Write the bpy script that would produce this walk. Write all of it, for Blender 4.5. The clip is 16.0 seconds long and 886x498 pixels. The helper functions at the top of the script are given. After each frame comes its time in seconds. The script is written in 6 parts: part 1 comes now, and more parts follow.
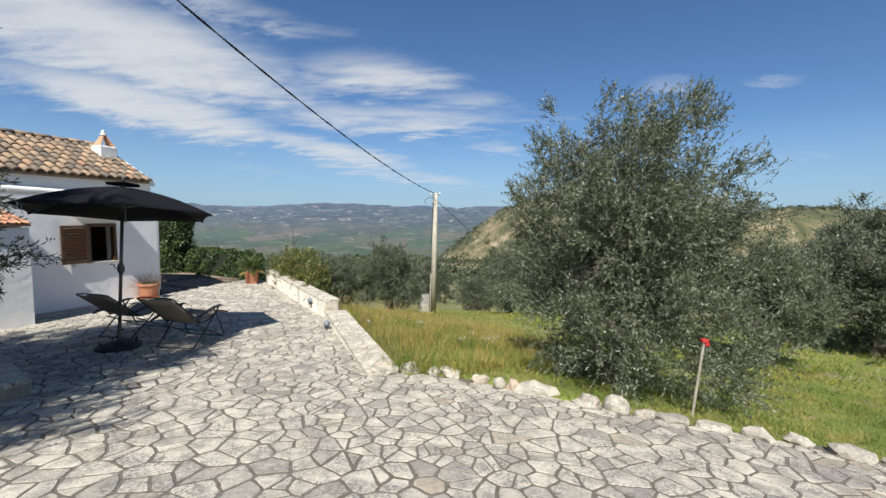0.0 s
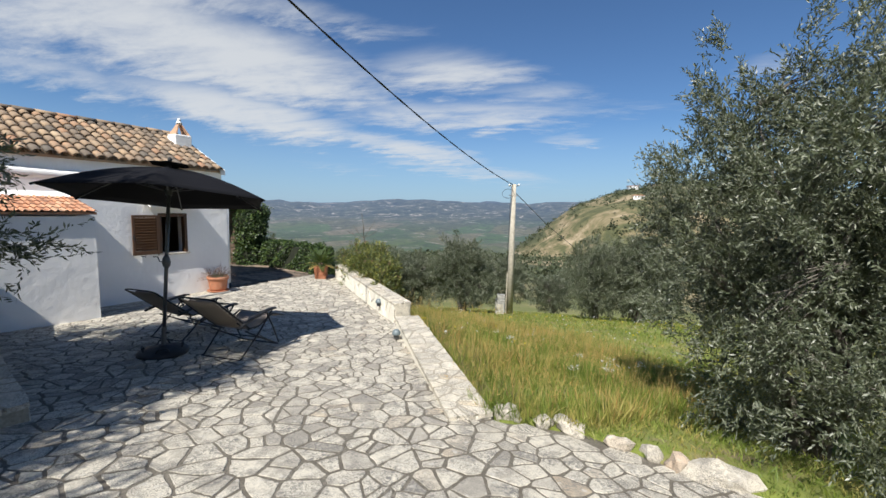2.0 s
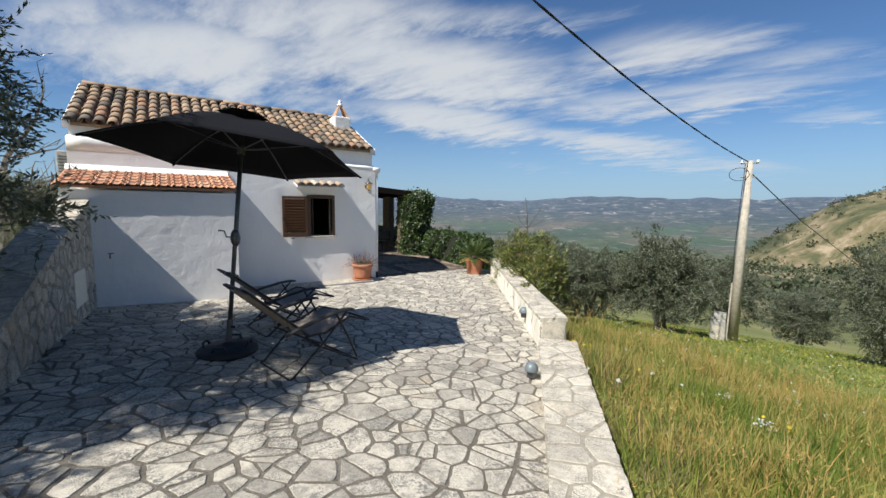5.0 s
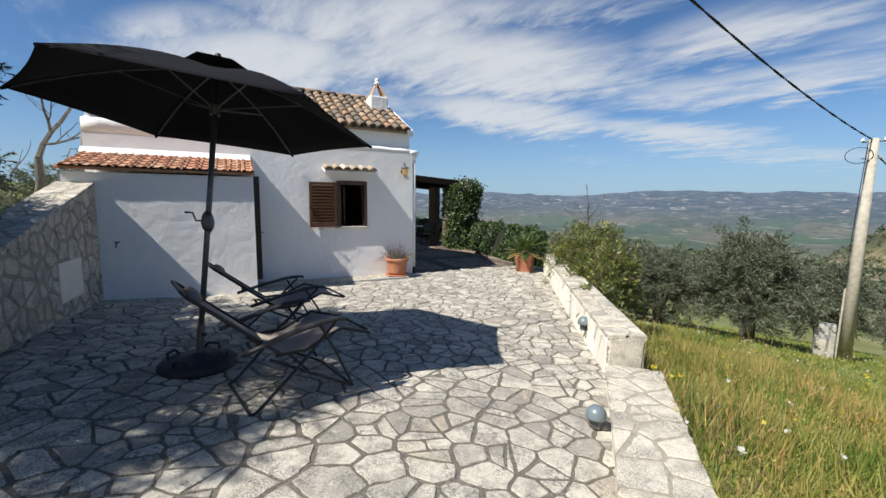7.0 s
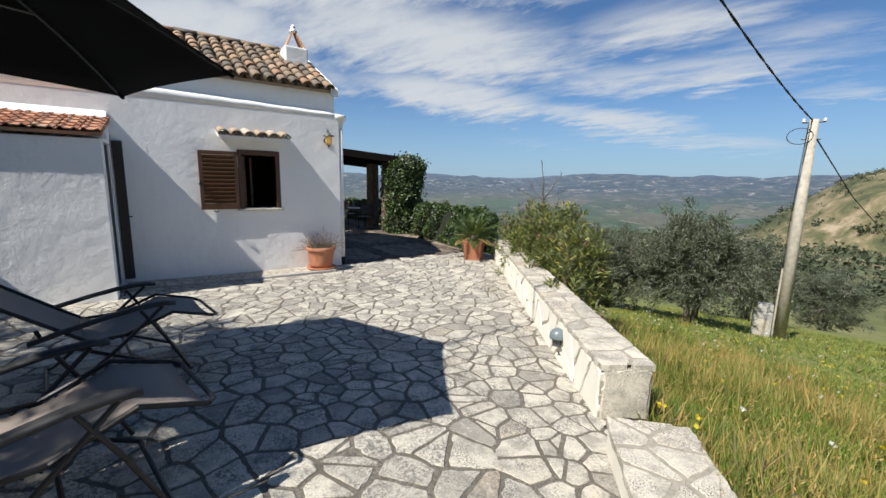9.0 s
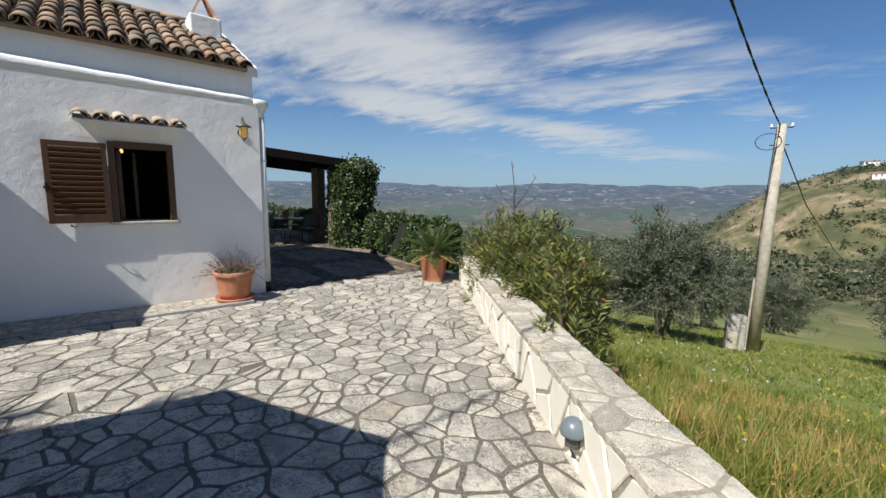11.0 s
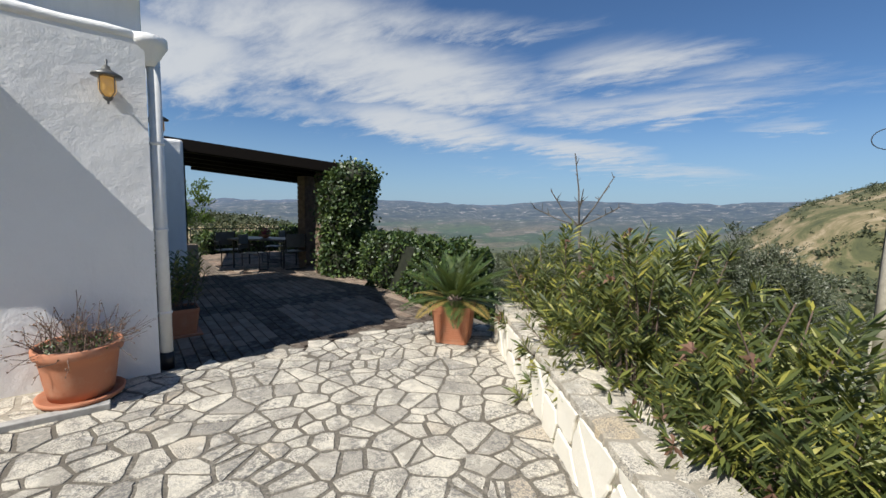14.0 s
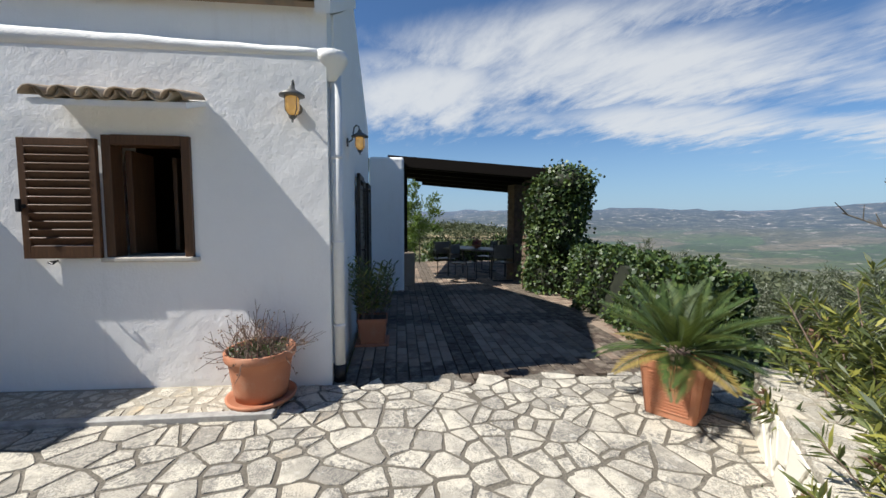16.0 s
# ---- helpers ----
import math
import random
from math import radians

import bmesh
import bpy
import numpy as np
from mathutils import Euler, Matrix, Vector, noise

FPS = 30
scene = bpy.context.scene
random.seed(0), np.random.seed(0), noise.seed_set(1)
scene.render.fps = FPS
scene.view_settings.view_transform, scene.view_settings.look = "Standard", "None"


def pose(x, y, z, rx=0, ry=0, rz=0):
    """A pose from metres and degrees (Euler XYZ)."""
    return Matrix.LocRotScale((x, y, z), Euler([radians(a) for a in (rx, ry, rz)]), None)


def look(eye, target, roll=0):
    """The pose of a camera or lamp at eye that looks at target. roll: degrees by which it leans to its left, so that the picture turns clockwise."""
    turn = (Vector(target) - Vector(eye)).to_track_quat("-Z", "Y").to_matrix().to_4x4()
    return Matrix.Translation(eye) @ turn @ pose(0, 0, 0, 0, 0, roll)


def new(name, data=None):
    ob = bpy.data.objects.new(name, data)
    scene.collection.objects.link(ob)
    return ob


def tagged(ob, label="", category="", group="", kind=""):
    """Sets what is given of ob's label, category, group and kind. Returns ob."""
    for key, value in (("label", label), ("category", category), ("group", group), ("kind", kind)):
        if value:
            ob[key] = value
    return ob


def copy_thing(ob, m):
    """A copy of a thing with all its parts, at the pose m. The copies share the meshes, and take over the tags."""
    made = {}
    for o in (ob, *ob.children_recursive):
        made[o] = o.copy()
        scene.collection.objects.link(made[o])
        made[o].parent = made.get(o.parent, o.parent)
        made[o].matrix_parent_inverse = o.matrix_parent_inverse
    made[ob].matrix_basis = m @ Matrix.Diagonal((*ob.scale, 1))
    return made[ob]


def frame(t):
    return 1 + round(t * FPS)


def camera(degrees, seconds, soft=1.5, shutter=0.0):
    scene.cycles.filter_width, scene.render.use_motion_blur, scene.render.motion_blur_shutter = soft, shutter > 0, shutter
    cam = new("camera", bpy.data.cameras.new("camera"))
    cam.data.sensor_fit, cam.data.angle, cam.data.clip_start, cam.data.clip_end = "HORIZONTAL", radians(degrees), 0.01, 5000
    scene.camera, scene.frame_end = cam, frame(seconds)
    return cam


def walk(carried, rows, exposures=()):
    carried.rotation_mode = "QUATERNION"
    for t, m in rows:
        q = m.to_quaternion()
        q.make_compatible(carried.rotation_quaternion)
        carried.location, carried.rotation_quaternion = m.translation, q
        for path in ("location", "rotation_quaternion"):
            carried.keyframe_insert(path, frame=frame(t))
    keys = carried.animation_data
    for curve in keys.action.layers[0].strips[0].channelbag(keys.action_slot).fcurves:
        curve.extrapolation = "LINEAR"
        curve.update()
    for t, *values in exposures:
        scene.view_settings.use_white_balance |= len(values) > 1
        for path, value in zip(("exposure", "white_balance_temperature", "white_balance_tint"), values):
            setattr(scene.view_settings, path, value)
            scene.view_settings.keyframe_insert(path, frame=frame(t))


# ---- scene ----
cam = camera(95.0, 16.0)
PATH = [
    (0, (0.312, -0.012, 1.395), (0.244, 1.98, 1.236), 0.8),
    (0.5, (0.076, 0.38, 1.359), (-0.094, 2.365, 1.186), 0.9),
    (1, (-0.09, 0.791, 1.324), (-0.306, 2.772, 1.143), 1.0),
    (1.5, (-0.19, 1.222, 1.245), (-0.466, 3.195, 1.071), 1.0),
    (2, (-0.204, 1.634, 1.245), (-0.608, 3.584, 1.061), 0.9),
    (2.5, (-0.203, 2.088, 1.187), (-0.752, 4.002, 0.999), 0.9),
    (3, (-0.208, 2.545, 1.107), (-0.921, 4.403, 0.915), 0.8),
    (3.5, (-0.236, 3.011, 1.027), (-1.054, 4.826, 0.828), 0.8),
    (4, (-0.307, 3.466, 0.974), (-1.271, 5.206, 0.766), 0.6),
    (4.5, (-0.436, 3.871, 0.911), (-1.553, 5.517, 0.705), 0.7),
    (5, (-0.554, 4.27, 0.852), (-1.772, 5.843, 0.645), 0.8),
    (5.2, (-0.593, 4.408, 0.825), (-1.856, 5.946, 0.624), 0.9),
    (7.3, (-1.308, 5.54, 0.652), (-2.726, 6.931, 0.416), 0.7),
    (7.5, (-1.415, 5.631, 0.636), (-2.827, 7.027, 0.397), 1.0),
    (8, (-1.631, 5.927, 0.604), (-3.004, 7.359, 0.35), 1.0),
    (8.5, (-1.849, 6.211, 0.588), (-3.121, 7.726, 0.296), 1.1),
    (9, (-2.057, 6.575, 0.582), (-3.264, 8.138, 0.265), 1.0),
    (9.5, (-2.26, 6.898, 0.568), (-3.411, 8.504, 0.252), 1.0),
    (10, (-2.45, 7.215, 0.566), (-3.577, 8.837, 0.254), 1.1),
    (10.2, (-2.526, 7.353, 0.567), (-3.638, 8.987, 0.262), 1.1),
    (12.3, (-3.617, 8.738, 0.425), (-4.616, 10.457, 0.209), 0.8),
    (12.5, (-3.725, 8.909, 0.428), (-4.724, 10.63, 0.219), 0.8),
    (13, (-4.011, 9.321, 0.422), (-5.005, 11.045, 0.228), 0.9),
    (13.5, (-4.268, 9.733, 0.4), (-5.265, 11.457, 0.218), 1.0),
    (14, (-4.496, 10.137, 0.416), (-5.609, 11.789, 0.231), 0.9),
    (14.5, (-4.681, 10.453, 0.439), (-5.944, 11.992, 0.247), 0.9),
    (15, (-4.782, 10.734, 0.444), (-6.245, 12.084, 0.254), 0.5),
    (15.5, (-4.837, 10.91, 0.429), (-6.524, 11.97, 0.255), 0.3),
    (16, (-4.904, 11.079, 0.431), (-6.719, 11.905, 0.28), 0.2),
]
walk(cam, [(t, look(eye, target, roll)) for t, eye, target, roll in PATH], [(0, 0.54), (5.2, 0.50), (7.5, 0.54), (10.2, 0.42), (12.4, 0.31), (13.5, 0.36), (14.5, 0.48), (16, 0.60)])

# ---- world, sun ----
SUN_WAY = Vector((0.285, 1.92, -2.35)).normalized()
world = bpy.data.worlds.new("sky")
scene.world = world
world.use_nodes = True
wn, wl = world.node_tree.nodes, world.node_tree.links
wn.clear()
sky = wn.new("ShaderNodeTexSky")
sky.sky_type, sky.sun_disc = "NISHITA", False
sky.sun_elevation, sky.sun_rotation = radians(50.4), radians(188.4)
sky.altitude, sky.air_density, sky.dust_density, sky.ozone_density = 300, 1.0, 0.3, 1.8


def wnode(kind, **sockets):
    n = wn.new(kind)
    for k, v in sockets.items():
        if isinstance(v, bpy.types.NodeSocket):
            wl.new(v, n.inputs[int(k[1:])])
        else:
            n.inputs[int(k[1:])].default_value = v
    return n


def wmath(op, a, b=0.0, clamp=False):
    n = wnode("ShaderNodeMath", i0=a, i1=b)
    n.operation, n.use_clamp = op, clamp
    return n.outputs[0]


# high thin cloud on a flat layer: direction / height gives its plan
w_dir = wn.new("ShaderNodeTexCoord").outputs["Generated"]
w_sep = wnode("ShaderNodeSeparateXYZ", i0=w_dir)
w_up = wmath("MAXIMUM", w_sep.outputs[2], 0.0)
w_den = wmath("ADD", w_up, 0.12)
w_x, w_y = wmath("DIVIDE", w_sep.outputs[0], w_den), wmath("DIVIDE", w_sep.outputs[1], w_den)
w_flat = wnode("ShaderNodeCombineXYZ", i0=w_x, i1=w_y, i2=0.0).outputs[0]
w_map = wn.new("ShaderNodeMapping")
wl.new(w_flat, w_map.inputs[0])
w_map.inputs["Rotation"].default_value = (0, 0, radians(62))
w_map.inputs["Scale"].default_value = (0.55, 1.35, 1)


def wnoise(scale, detail, rough, warp):
    n = wn.new("ShaderNodeTexNoise")
    wl.new(w_map.outputs[0], n.inputs["Vector"])
    n.inputs["Scale"].default_value, n.inputs["Detail"].default_value = scale, detail
    n.inputs["Roughness"].default_value, n.inputs["Distortion"].default_value = rough, warp
    return n.outputs[0]


def wrange(v, a, b, c, d):
    n = wn.new("ShaderNodeMapRange")
    wl.new(v, n.inputs[0])
    n.interpolation_type = "SMOOTHSTEP"
    for k, q in enumerate((a, b, c, d)):
        n.inputs[k + 1].default_value = q
    return n.outputs[0]


# banks of cirrus: azimuth, height, slant, half length, half width, weight, all in radians
BANKS = [(1.192, 0.281, -0.03, 0.26, 0.075, 1.0), (0.72, 0.31, 0.10, 0.38, 0.075, 1.0), (0.21, 0.316, -0.04, 0.18, 0.046, 0.8), (0.014, 0.268, 0.05, 0.15, 0.026, 0.5),
         (0.64, 0.20, 0.12, 0.23, 0.040, 1.0), (0.27, 0.143, 0.19, 0.21, 0.024, 0.9), (-0.093, 0.165, 0.06, 0.07, 0.015, 0.6), (0.97, 0.224, 0.07, 0.16, 0.03, 0.6),
         (1.335, 0.326, -0.28, 0.15, 0.045, 0.8), (0.65, 0.41, 0.02, 0.28, 0.034, 0.7), (0.45, 0.099, 0.07, 0.11, 0.012, 0.4), (-0.47, 0.275, 0.13, 0.07, 0.022, 0.55),
         (-0.626, 0.258, 0.09, 0.05, 0.010, 0.45), (-0.636, 0.119, 0.08, 0.09, 0.018, 0.35), (0.628, 0.284, -0.13, 0.22, 0.05, 0.8), (0.16, 0.223, -0.01, 0.28, 0.036, 0.8),
         (0.16, 0.098, 0.13, 0.22, 0.018, 0.6), (0.96, 0.39, -0.02, 0.35, 0.07, 0.8), (2.2, 0.4, 0.1, 0.6, 0.12, 0.8), (-2.2, 0.5, 0.0, 0.7, 0.12, 0.7)]
w_az = wmath("ARCTAN2", wmath("MULTIPLY", w_sep.outputs[0], -1.0), w_sep.outputs[1])
w_el = wmath("ARCSINE", w_sep.outputs[2])
w_big, w_small = wnoise(1.5, 9, 0.62, 0.5), wnoise(5.5, 8, 0.66, 0.3)
w_az = wmath("ADD", w_az, wmath("MULTIPLY", wmath("SUBTRACT", w_big, 0.5), 0.16))
w_el = wmath("ADD", w_el, wmath("MULTIPLY", wmath("SUBTRACT", w_small, 0.5), 0.07))
w_sky = wnode("ShaderNodeCombineXYZ", i0=w_az, i1=w_el, i2=0.0).outputs[0]
w_bank = None
for az, el, slant, half, wide, weight in BANKS:
    mp = wn.new("ShaderNodeMapping")
    mp.vector_type = "TEXTURE"
    wl.new(w_sky, mp.inputs[0])
    mp.inputs["Location"].default_value, mp.inputs["Rotation"].default_value, mp.inputs["Scale"].default_value = (az, el, 0), (0, 0, slant), (half, wide, 1)
    far = wn.new("ShaderNodeVectorMath")
    far.operation = "LENGTH"
    wl.new(mp.outputs[0], far.inputs[0])
    one = wrange(far.outputs["Value"], 0.25, 1.75, weight, 0.0)
    w_bank = one if w_bank is None else wmath("MAXIMUM", w_bank, one)
w_grain = wmath("ADD", wmath("MULTIPLY", wmath("SUBTRACT", w_big, 0.5), 1.0), wmath("MULTIPLY", wmath("SUBTRACT", w_small, 0.5), 1.0))
w_cov0 = wrange(wmath("ADD", w_bank, w_grain), 0.16, 1.12, 0.0, 0.90)
w_low = wmath("MULTIPLY", w_sep.outputs[2], 9.0, True)
w_cov = wmath("MULTIPLY", w_cov0, w_low)
w_tint = wn.new("ShaderNodeMix")
w_tint.data_type = "RGBA"
w_tint.blend_type = "MULTIPLY"
wl.new(sky.outputs[0], w_tint.inputs[6])
w_tint.inputs[0].default_value = 1.0
w_tint.inputs[7].default_value = (0.66, 0.90, 1.15, 1)
w_hz = wn.new("ShaderNodeMix")
w_hz.data_type = "RGBA"
w_hf = wmath("SUBTRACT", 1.0, wmath("MULTIPLY", w_sep.outputs[2], 5.0, True))
wl.new(wmath("MULTIPLY", w_hf, 0.75), w_hz.inputs[0])
wl.new(w_tint.outputs[2], w_hz.inputs[6])
w_hz.inputs[7].default_value = (3.6, 5.2, 7.3, 1)
w_mix = wn.new("ShaderNodeMix")
w_mix.data_type = "RGBA"
wl.new(w_cov, w_mix.inputs[0])
wl.new(w_hz.outputs[2], w_mix.inputs[6])
w_mix.inputs[7].default_value = (7.6, 7.9, 8.2, 1)
w_bg = wn.new("ShaderNodeBackground")
wl.new(w_mix.outputs[2], w_bg.inputs[0])
w_bg.inputs[1].default_value = 0.064
wl.new(w_bg.outputs[0], wn.new("ShaderNodeOutputWorld").inputs[0])

sun = new("sun", bpy.data.lights.new("sun", "SUN"))
sun.data.energy, sun.data.angle, sun.data.color = 5.0, radians(0.53), (1.0, 0.965, 0.90)
sun.matrix_world = look((0, 0, 30), Vector((0, 0, 30)) + SUN_WAY)

# ---- materials ----


class Mat:
    """A node material with short calls for its nodes."""

    def __init__(self, name, rough=0.8, metal=0.0):
        self.m = bpy.data.materials.new(name)
        self.m.use_nodes = True
        self.t = self.m.node_tree
        self.b = self.t.nodes["Principled BSDF"]
        self.b.inputs["Roughness"].default_value = rough
        self.b.inputs["Metallic"].default_value = metal
        self.co = None

    def n(self, kind):
        return self.t.nodes.new(kind)

    def put(self, a, b):
        if isinstance(a, bpy.types.NodeSocket):
            self.t.links.new(a, b)
        else:
            b.default_value = a

    def coord(self, stretch=(1, 1, 1), world_space=False):
        if world_space:
            c = self.n("ShaderNodeNewGeometry").outputs["Position"]
        else:
            c = self.n("ShaderNodeTexCoord").outputs["Object"]
        mp = self.n("ShaderNodeMapping")
        mp.inputs["Scale"].default_value = stretch
        self.put(c, mp.inputs[0])
        return mp.outputs[0]

    def noise(self, scale, detail=4, rough=0.6, stretch=(1, 1, 1), world_space=True, warp=0.0):
        t = self.n("ShaderNodeTexNoise")
        self.put(self.coord(stretch, world_space), t.inputs["Vector"])
        t.inputs["Scale"].default_value, t.inputs["Detail"].default_value = scale, detail
        t.inputs["Roughness"].default_value, t.inputs["Distortion"].default_value = rough, warp
        return t.outputs[0]

    def ramp(self, fac, *stops):
        r = self.n("ShaderNodeValToRGB")
        self.put(fac, r.inputs[0])
        e = r.color_ramp.elements
        while len(e) < len(stops):
            e.new(0.5)
        for k, (at, col) in enumerate(stops):
            e[k].position = at
            e[k].color = (*col, 1) if len(col) == 3 else col
        return r.outputs[0]

    def span(self, fac, a, b, c=0.0, d=1.0):
        r = self.n("ShaderNodeMapRange")
        self.put(fac, r.inputs[0])
        for k, v in enumerate((a, b, c, d)):
            r.inputs[k + 1].default_value = v
        return r.outputs[0]

    def mix(self, fac, a, b, mode="MIX"):
        x = self.n("ShaderNodeMix")
        x.data_type, x.blend_type = "RGBA", mode
        self.put(fac, x.inputs[0])
        self.put((*a, 1) if isinstance(a, tuple) else a, x.inputs[6])
        self.put((*b, 1) if isinstance(b, tuple) else b, x.inputs[7])
        return x.outputs[2]

    def math(self, op, a, b=0.0):
        x = self.n("ShaderNodeMath")
        x.operation = op
        self.put(a, x.inputs[0])
        self.put(b, x.inputs[1])
        return x.outputs[0]

    def rand(self, island=False):
        if island:
            return self.n("ShaderNodeNewGeometry").outputs["Random Per Island"]
        return self.n("ShaderNodeObjectInfo").outputs["Random"]

    def color(self, c):
        self.put((*c, 1) if isinstance(c, tuple) else c, self.b.inputs["Base Color"])
        return self

    def rough(self, r):
        self.put(r, self.b.inputs["Roughness"])
        return self

    def bump(self, height, strength=0.5, dist=0.01):
        x = self.n("ShaderNodeBump")
        x.inputs["Strength"].default_value, x.inputs["Distance"].default_value = strength, dist
        self.put(height, x.inputs["Height"])
        self.put(x.outputs[0], self.b.inputs["Normal"])
        return self


def stone_mat(name, island, light=(0.62, 0.57, 0.47), grey=(0.41, 0.375, 0.315), warm=(0.44, 0.36, 0.26), lichen=0.5):
    m = Mat(name, 0.85)
    r = m.rand(island)
    base = m.ramp(r, (0.0, tuple(0.8 * v for v in grey)), (0.10, grey), (0.25, tuple(0.5 * (a + b) for a, b in zip(light, grey))), (0.42, light), (0.93, light), (0.97, tuple(0.5 * (a + b) for a, b in zip(light, warm))), (1.0, warm))
    big = m.noise(5.0, 5, 0.65)
    c = m.mix(m.span(big, 0.48, 0.60, 0, 0.7), base, tuple(0.72 * v for v in grey))
    fine = m.noise(38, 6, 0.7, warp=0.4)
    c = m.mix(m.math("MULTIPLY", m.span(fine, 0.48, 0.55, 0, min(1.0, lichen * 1.8)), m.span(m.noise(3.4, 5, 0.7), 0.44, 0.58)), c, (0.15, 0.145, 0.135))
    speck = m.noise(110, 4, 0.75)
    c = m.mix(m.math("MULTIPLY", m.span(speck, 0.48, 0.55, 0, 1.0), m.span(m.noise(4.5, 4, 0.7), 0.38, 0.62, 0.15, 1.0)), c, (0.16, 0.15, 0.135))
    spots = m.noise(16, 3, 0.5)
    c = m.mix(m.span(spots, 0.60, 0.72, 0, 0.5), c, (0.60, 0.57, 0.51))
    m.color(c)
    m.bump(m.math("ADD", m.math("ADD", fine, m.math("MULTIPLY", speck, 0.5)), m.math("MULTIPLY", big, 1.2)), 0.6, 0.011)
    return m.m


M_PAVE = stone_mat("paving_stone", False)
M_PAVE_REST = stone_mat("paving_stone_far", True)
M_CAP = stone_mat("cap_stone", False, (0.66, 0.60, 0.49), (0.52, 0.475, 0.39), (0.55, 0.44, 0.29), 0.15)
M_ROCK = stone_mat("edge_rock", False, (0.55, 0.50, 0.41), (0.44, 0.40, 0.33), (0.46, 0.34, 0.24), 0.3)

m = Mat("mortar", 0.95)
m.color(m.mix(m.span(m.noise(3.0, 5), 0.4, 0.65), m.ramp(m.noise(60, 5), (0.35, (0.07, 0.062, 0.05)), (0.65, (0.24, 0.215, 0.175))), (0.12, 0.103, 0.08)))
m.bump(m.noise(90, 5), 0.7, 0.01)
M_MORTAR = m.m

m = Mat("wall_mortar", 0.95)
m.color(m.ramp(m.noise(30, 6), (0.3, (0.24, 0.215, 0.17)), (0.7, (0.40, 0.36, 0.29))))
m.bump(m.noise(80, 5), 0.6, 0.01)
M_WMORTAR = m.m


def plaster(name, tint=(0.88, 0.875, 0.865), dirt=0.25):
    m = Mat(name, 0.9)
    c = m.mix(m.span(m.noise(1.3, 6, 0.7), 0.45, 0.75, 0, dirt), tint, tuple(v * 0.84 for v in tint))
    streak = m.noise(2.2, 5, 0.65, (3.5, 3.5, 0.35))
    c = m.mix(m.span(streak, 0.58, 0.8, 0, dirt), c, (0.62, 0.60, 0.56))
    m.color(c)
    lump = m.noise(9, 5, 0.6)
    grit = m.noise(55, 4, 0.6)
    wave = m.noise(2.3, 3, 0.5)
    m.bump(m.math("ADD", m.math("ADD", m.math("MULTIPLY", lump, 0.9), m.math("MULTIPLY", grit, 0.40)), m.math("MULTIPLY", wave, 2.4)), 0.36, 0.022)
    return m.m


M_PLASTER = plaster("white_plaster")
M_PLASTER_OLD = plaster("weathered_plaster", (0.76, 0.72, 0.62), 0.5)


def tile_mat(name, stops, island=False):
    m = Mat(name, 0.85)
    c = m.ramp(m.rand(island), *stops)
    c = m.mix(m.span(m.noise(7, 5, 0.7), 0.45, 0.7, 0, 0.65), c, (0.20, 0.175, 0.14))
    c = m.mix(m.span(m.noise(30, 4, 0.7), 0.58, 0.7, 0, 0.6), c, (0.36, 0.33, 0.26))
    m.color(c)
    m.bump(m.noise(40, 5), 0.5, 0.008)
    return m.m


M_TILE = tile_mat("roof_tile", ((0.0, (0.10, 0.085, 0.07)), (0.28, (0.19, 0.14, 0.10)), (0.5, (0.32, 0.22, 0.14)), (0.7, (0.38, 0.27, 0.17)), (0.85, (0.34, 0.18, 0.10)), (1.0, (0.46, 0.35, 0.23))))
M_TILE_PALE = tile_mat("lime_washed_tile", ((0.0, (0.34, 0.25, 0.17)), (0.5, (0.48, 0.38, 0.28)), (1.0, (0.60, 0.52, 0.42))))
M_TILE_RED = tile_mat("red_roof_tile", ((0.0, (0.40, 0.17, 0.09)), (0.5, (0.52, 0.24, 0.13)), (1.0, (0.56, 0.33, 0.20))))

m = Mat("terracotta", 0.75)
m.color(m.mix(m.span(m.noise(9, 5, 0.7), 0.5, 0.75, 0, 0.5), (0.42, 0.17, 0.09), (0.46, 0.28, 0.19)))
m.bump(m.noise(70, 4), 0.25, 0.004)
M_TERRA = m.m


def wood_mat(name, dark, pale, rough=0.5, stretch=(25, 25, 2)):
    m = Mat(name, rough)
    m.color(m.ramp(m.noise(2.5, 7, 0.65, stretch, False), (0.3, dark), (0.7, pale)))
    m.bump(m.noise(6, 5, 0.6, stretch, False), 0.25, 0.003)
    return m.m


M_SHUTTER = wood_mat("brown_shutter_wood", (0.065, 0.030, 0.014), (0.115, 0.055, 0.026), 0.42)
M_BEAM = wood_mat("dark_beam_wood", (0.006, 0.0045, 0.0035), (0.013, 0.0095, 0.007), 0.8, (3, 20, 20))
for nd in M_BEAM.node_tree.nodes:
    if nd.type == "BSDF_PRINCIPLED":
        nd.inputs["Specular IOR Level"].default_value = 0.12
M_DOOR = wood_mat("dark_door_wood", (0.022, 0.016, 0.012), (0.045, 0.032, 0.024), 0.5)


def plain(name, col, rough=0.5, metal=0.0, vary=0.15, scale=14.0):
    m = Mat(name, rough, metal)
    m.color(m.mix(m.span(m.noise(scale, 4, 0.65), 0.35, 0.7), tuple(v * (1 - vary) for v in col), tuple(min(1, v * (1 + vary)) for v in col)))
    m.rough(m.span(m.noise(scale * 2, 3), 0.3, 0.7, rough * 0.85, min(1, rough * 1.15)))
    return m.m


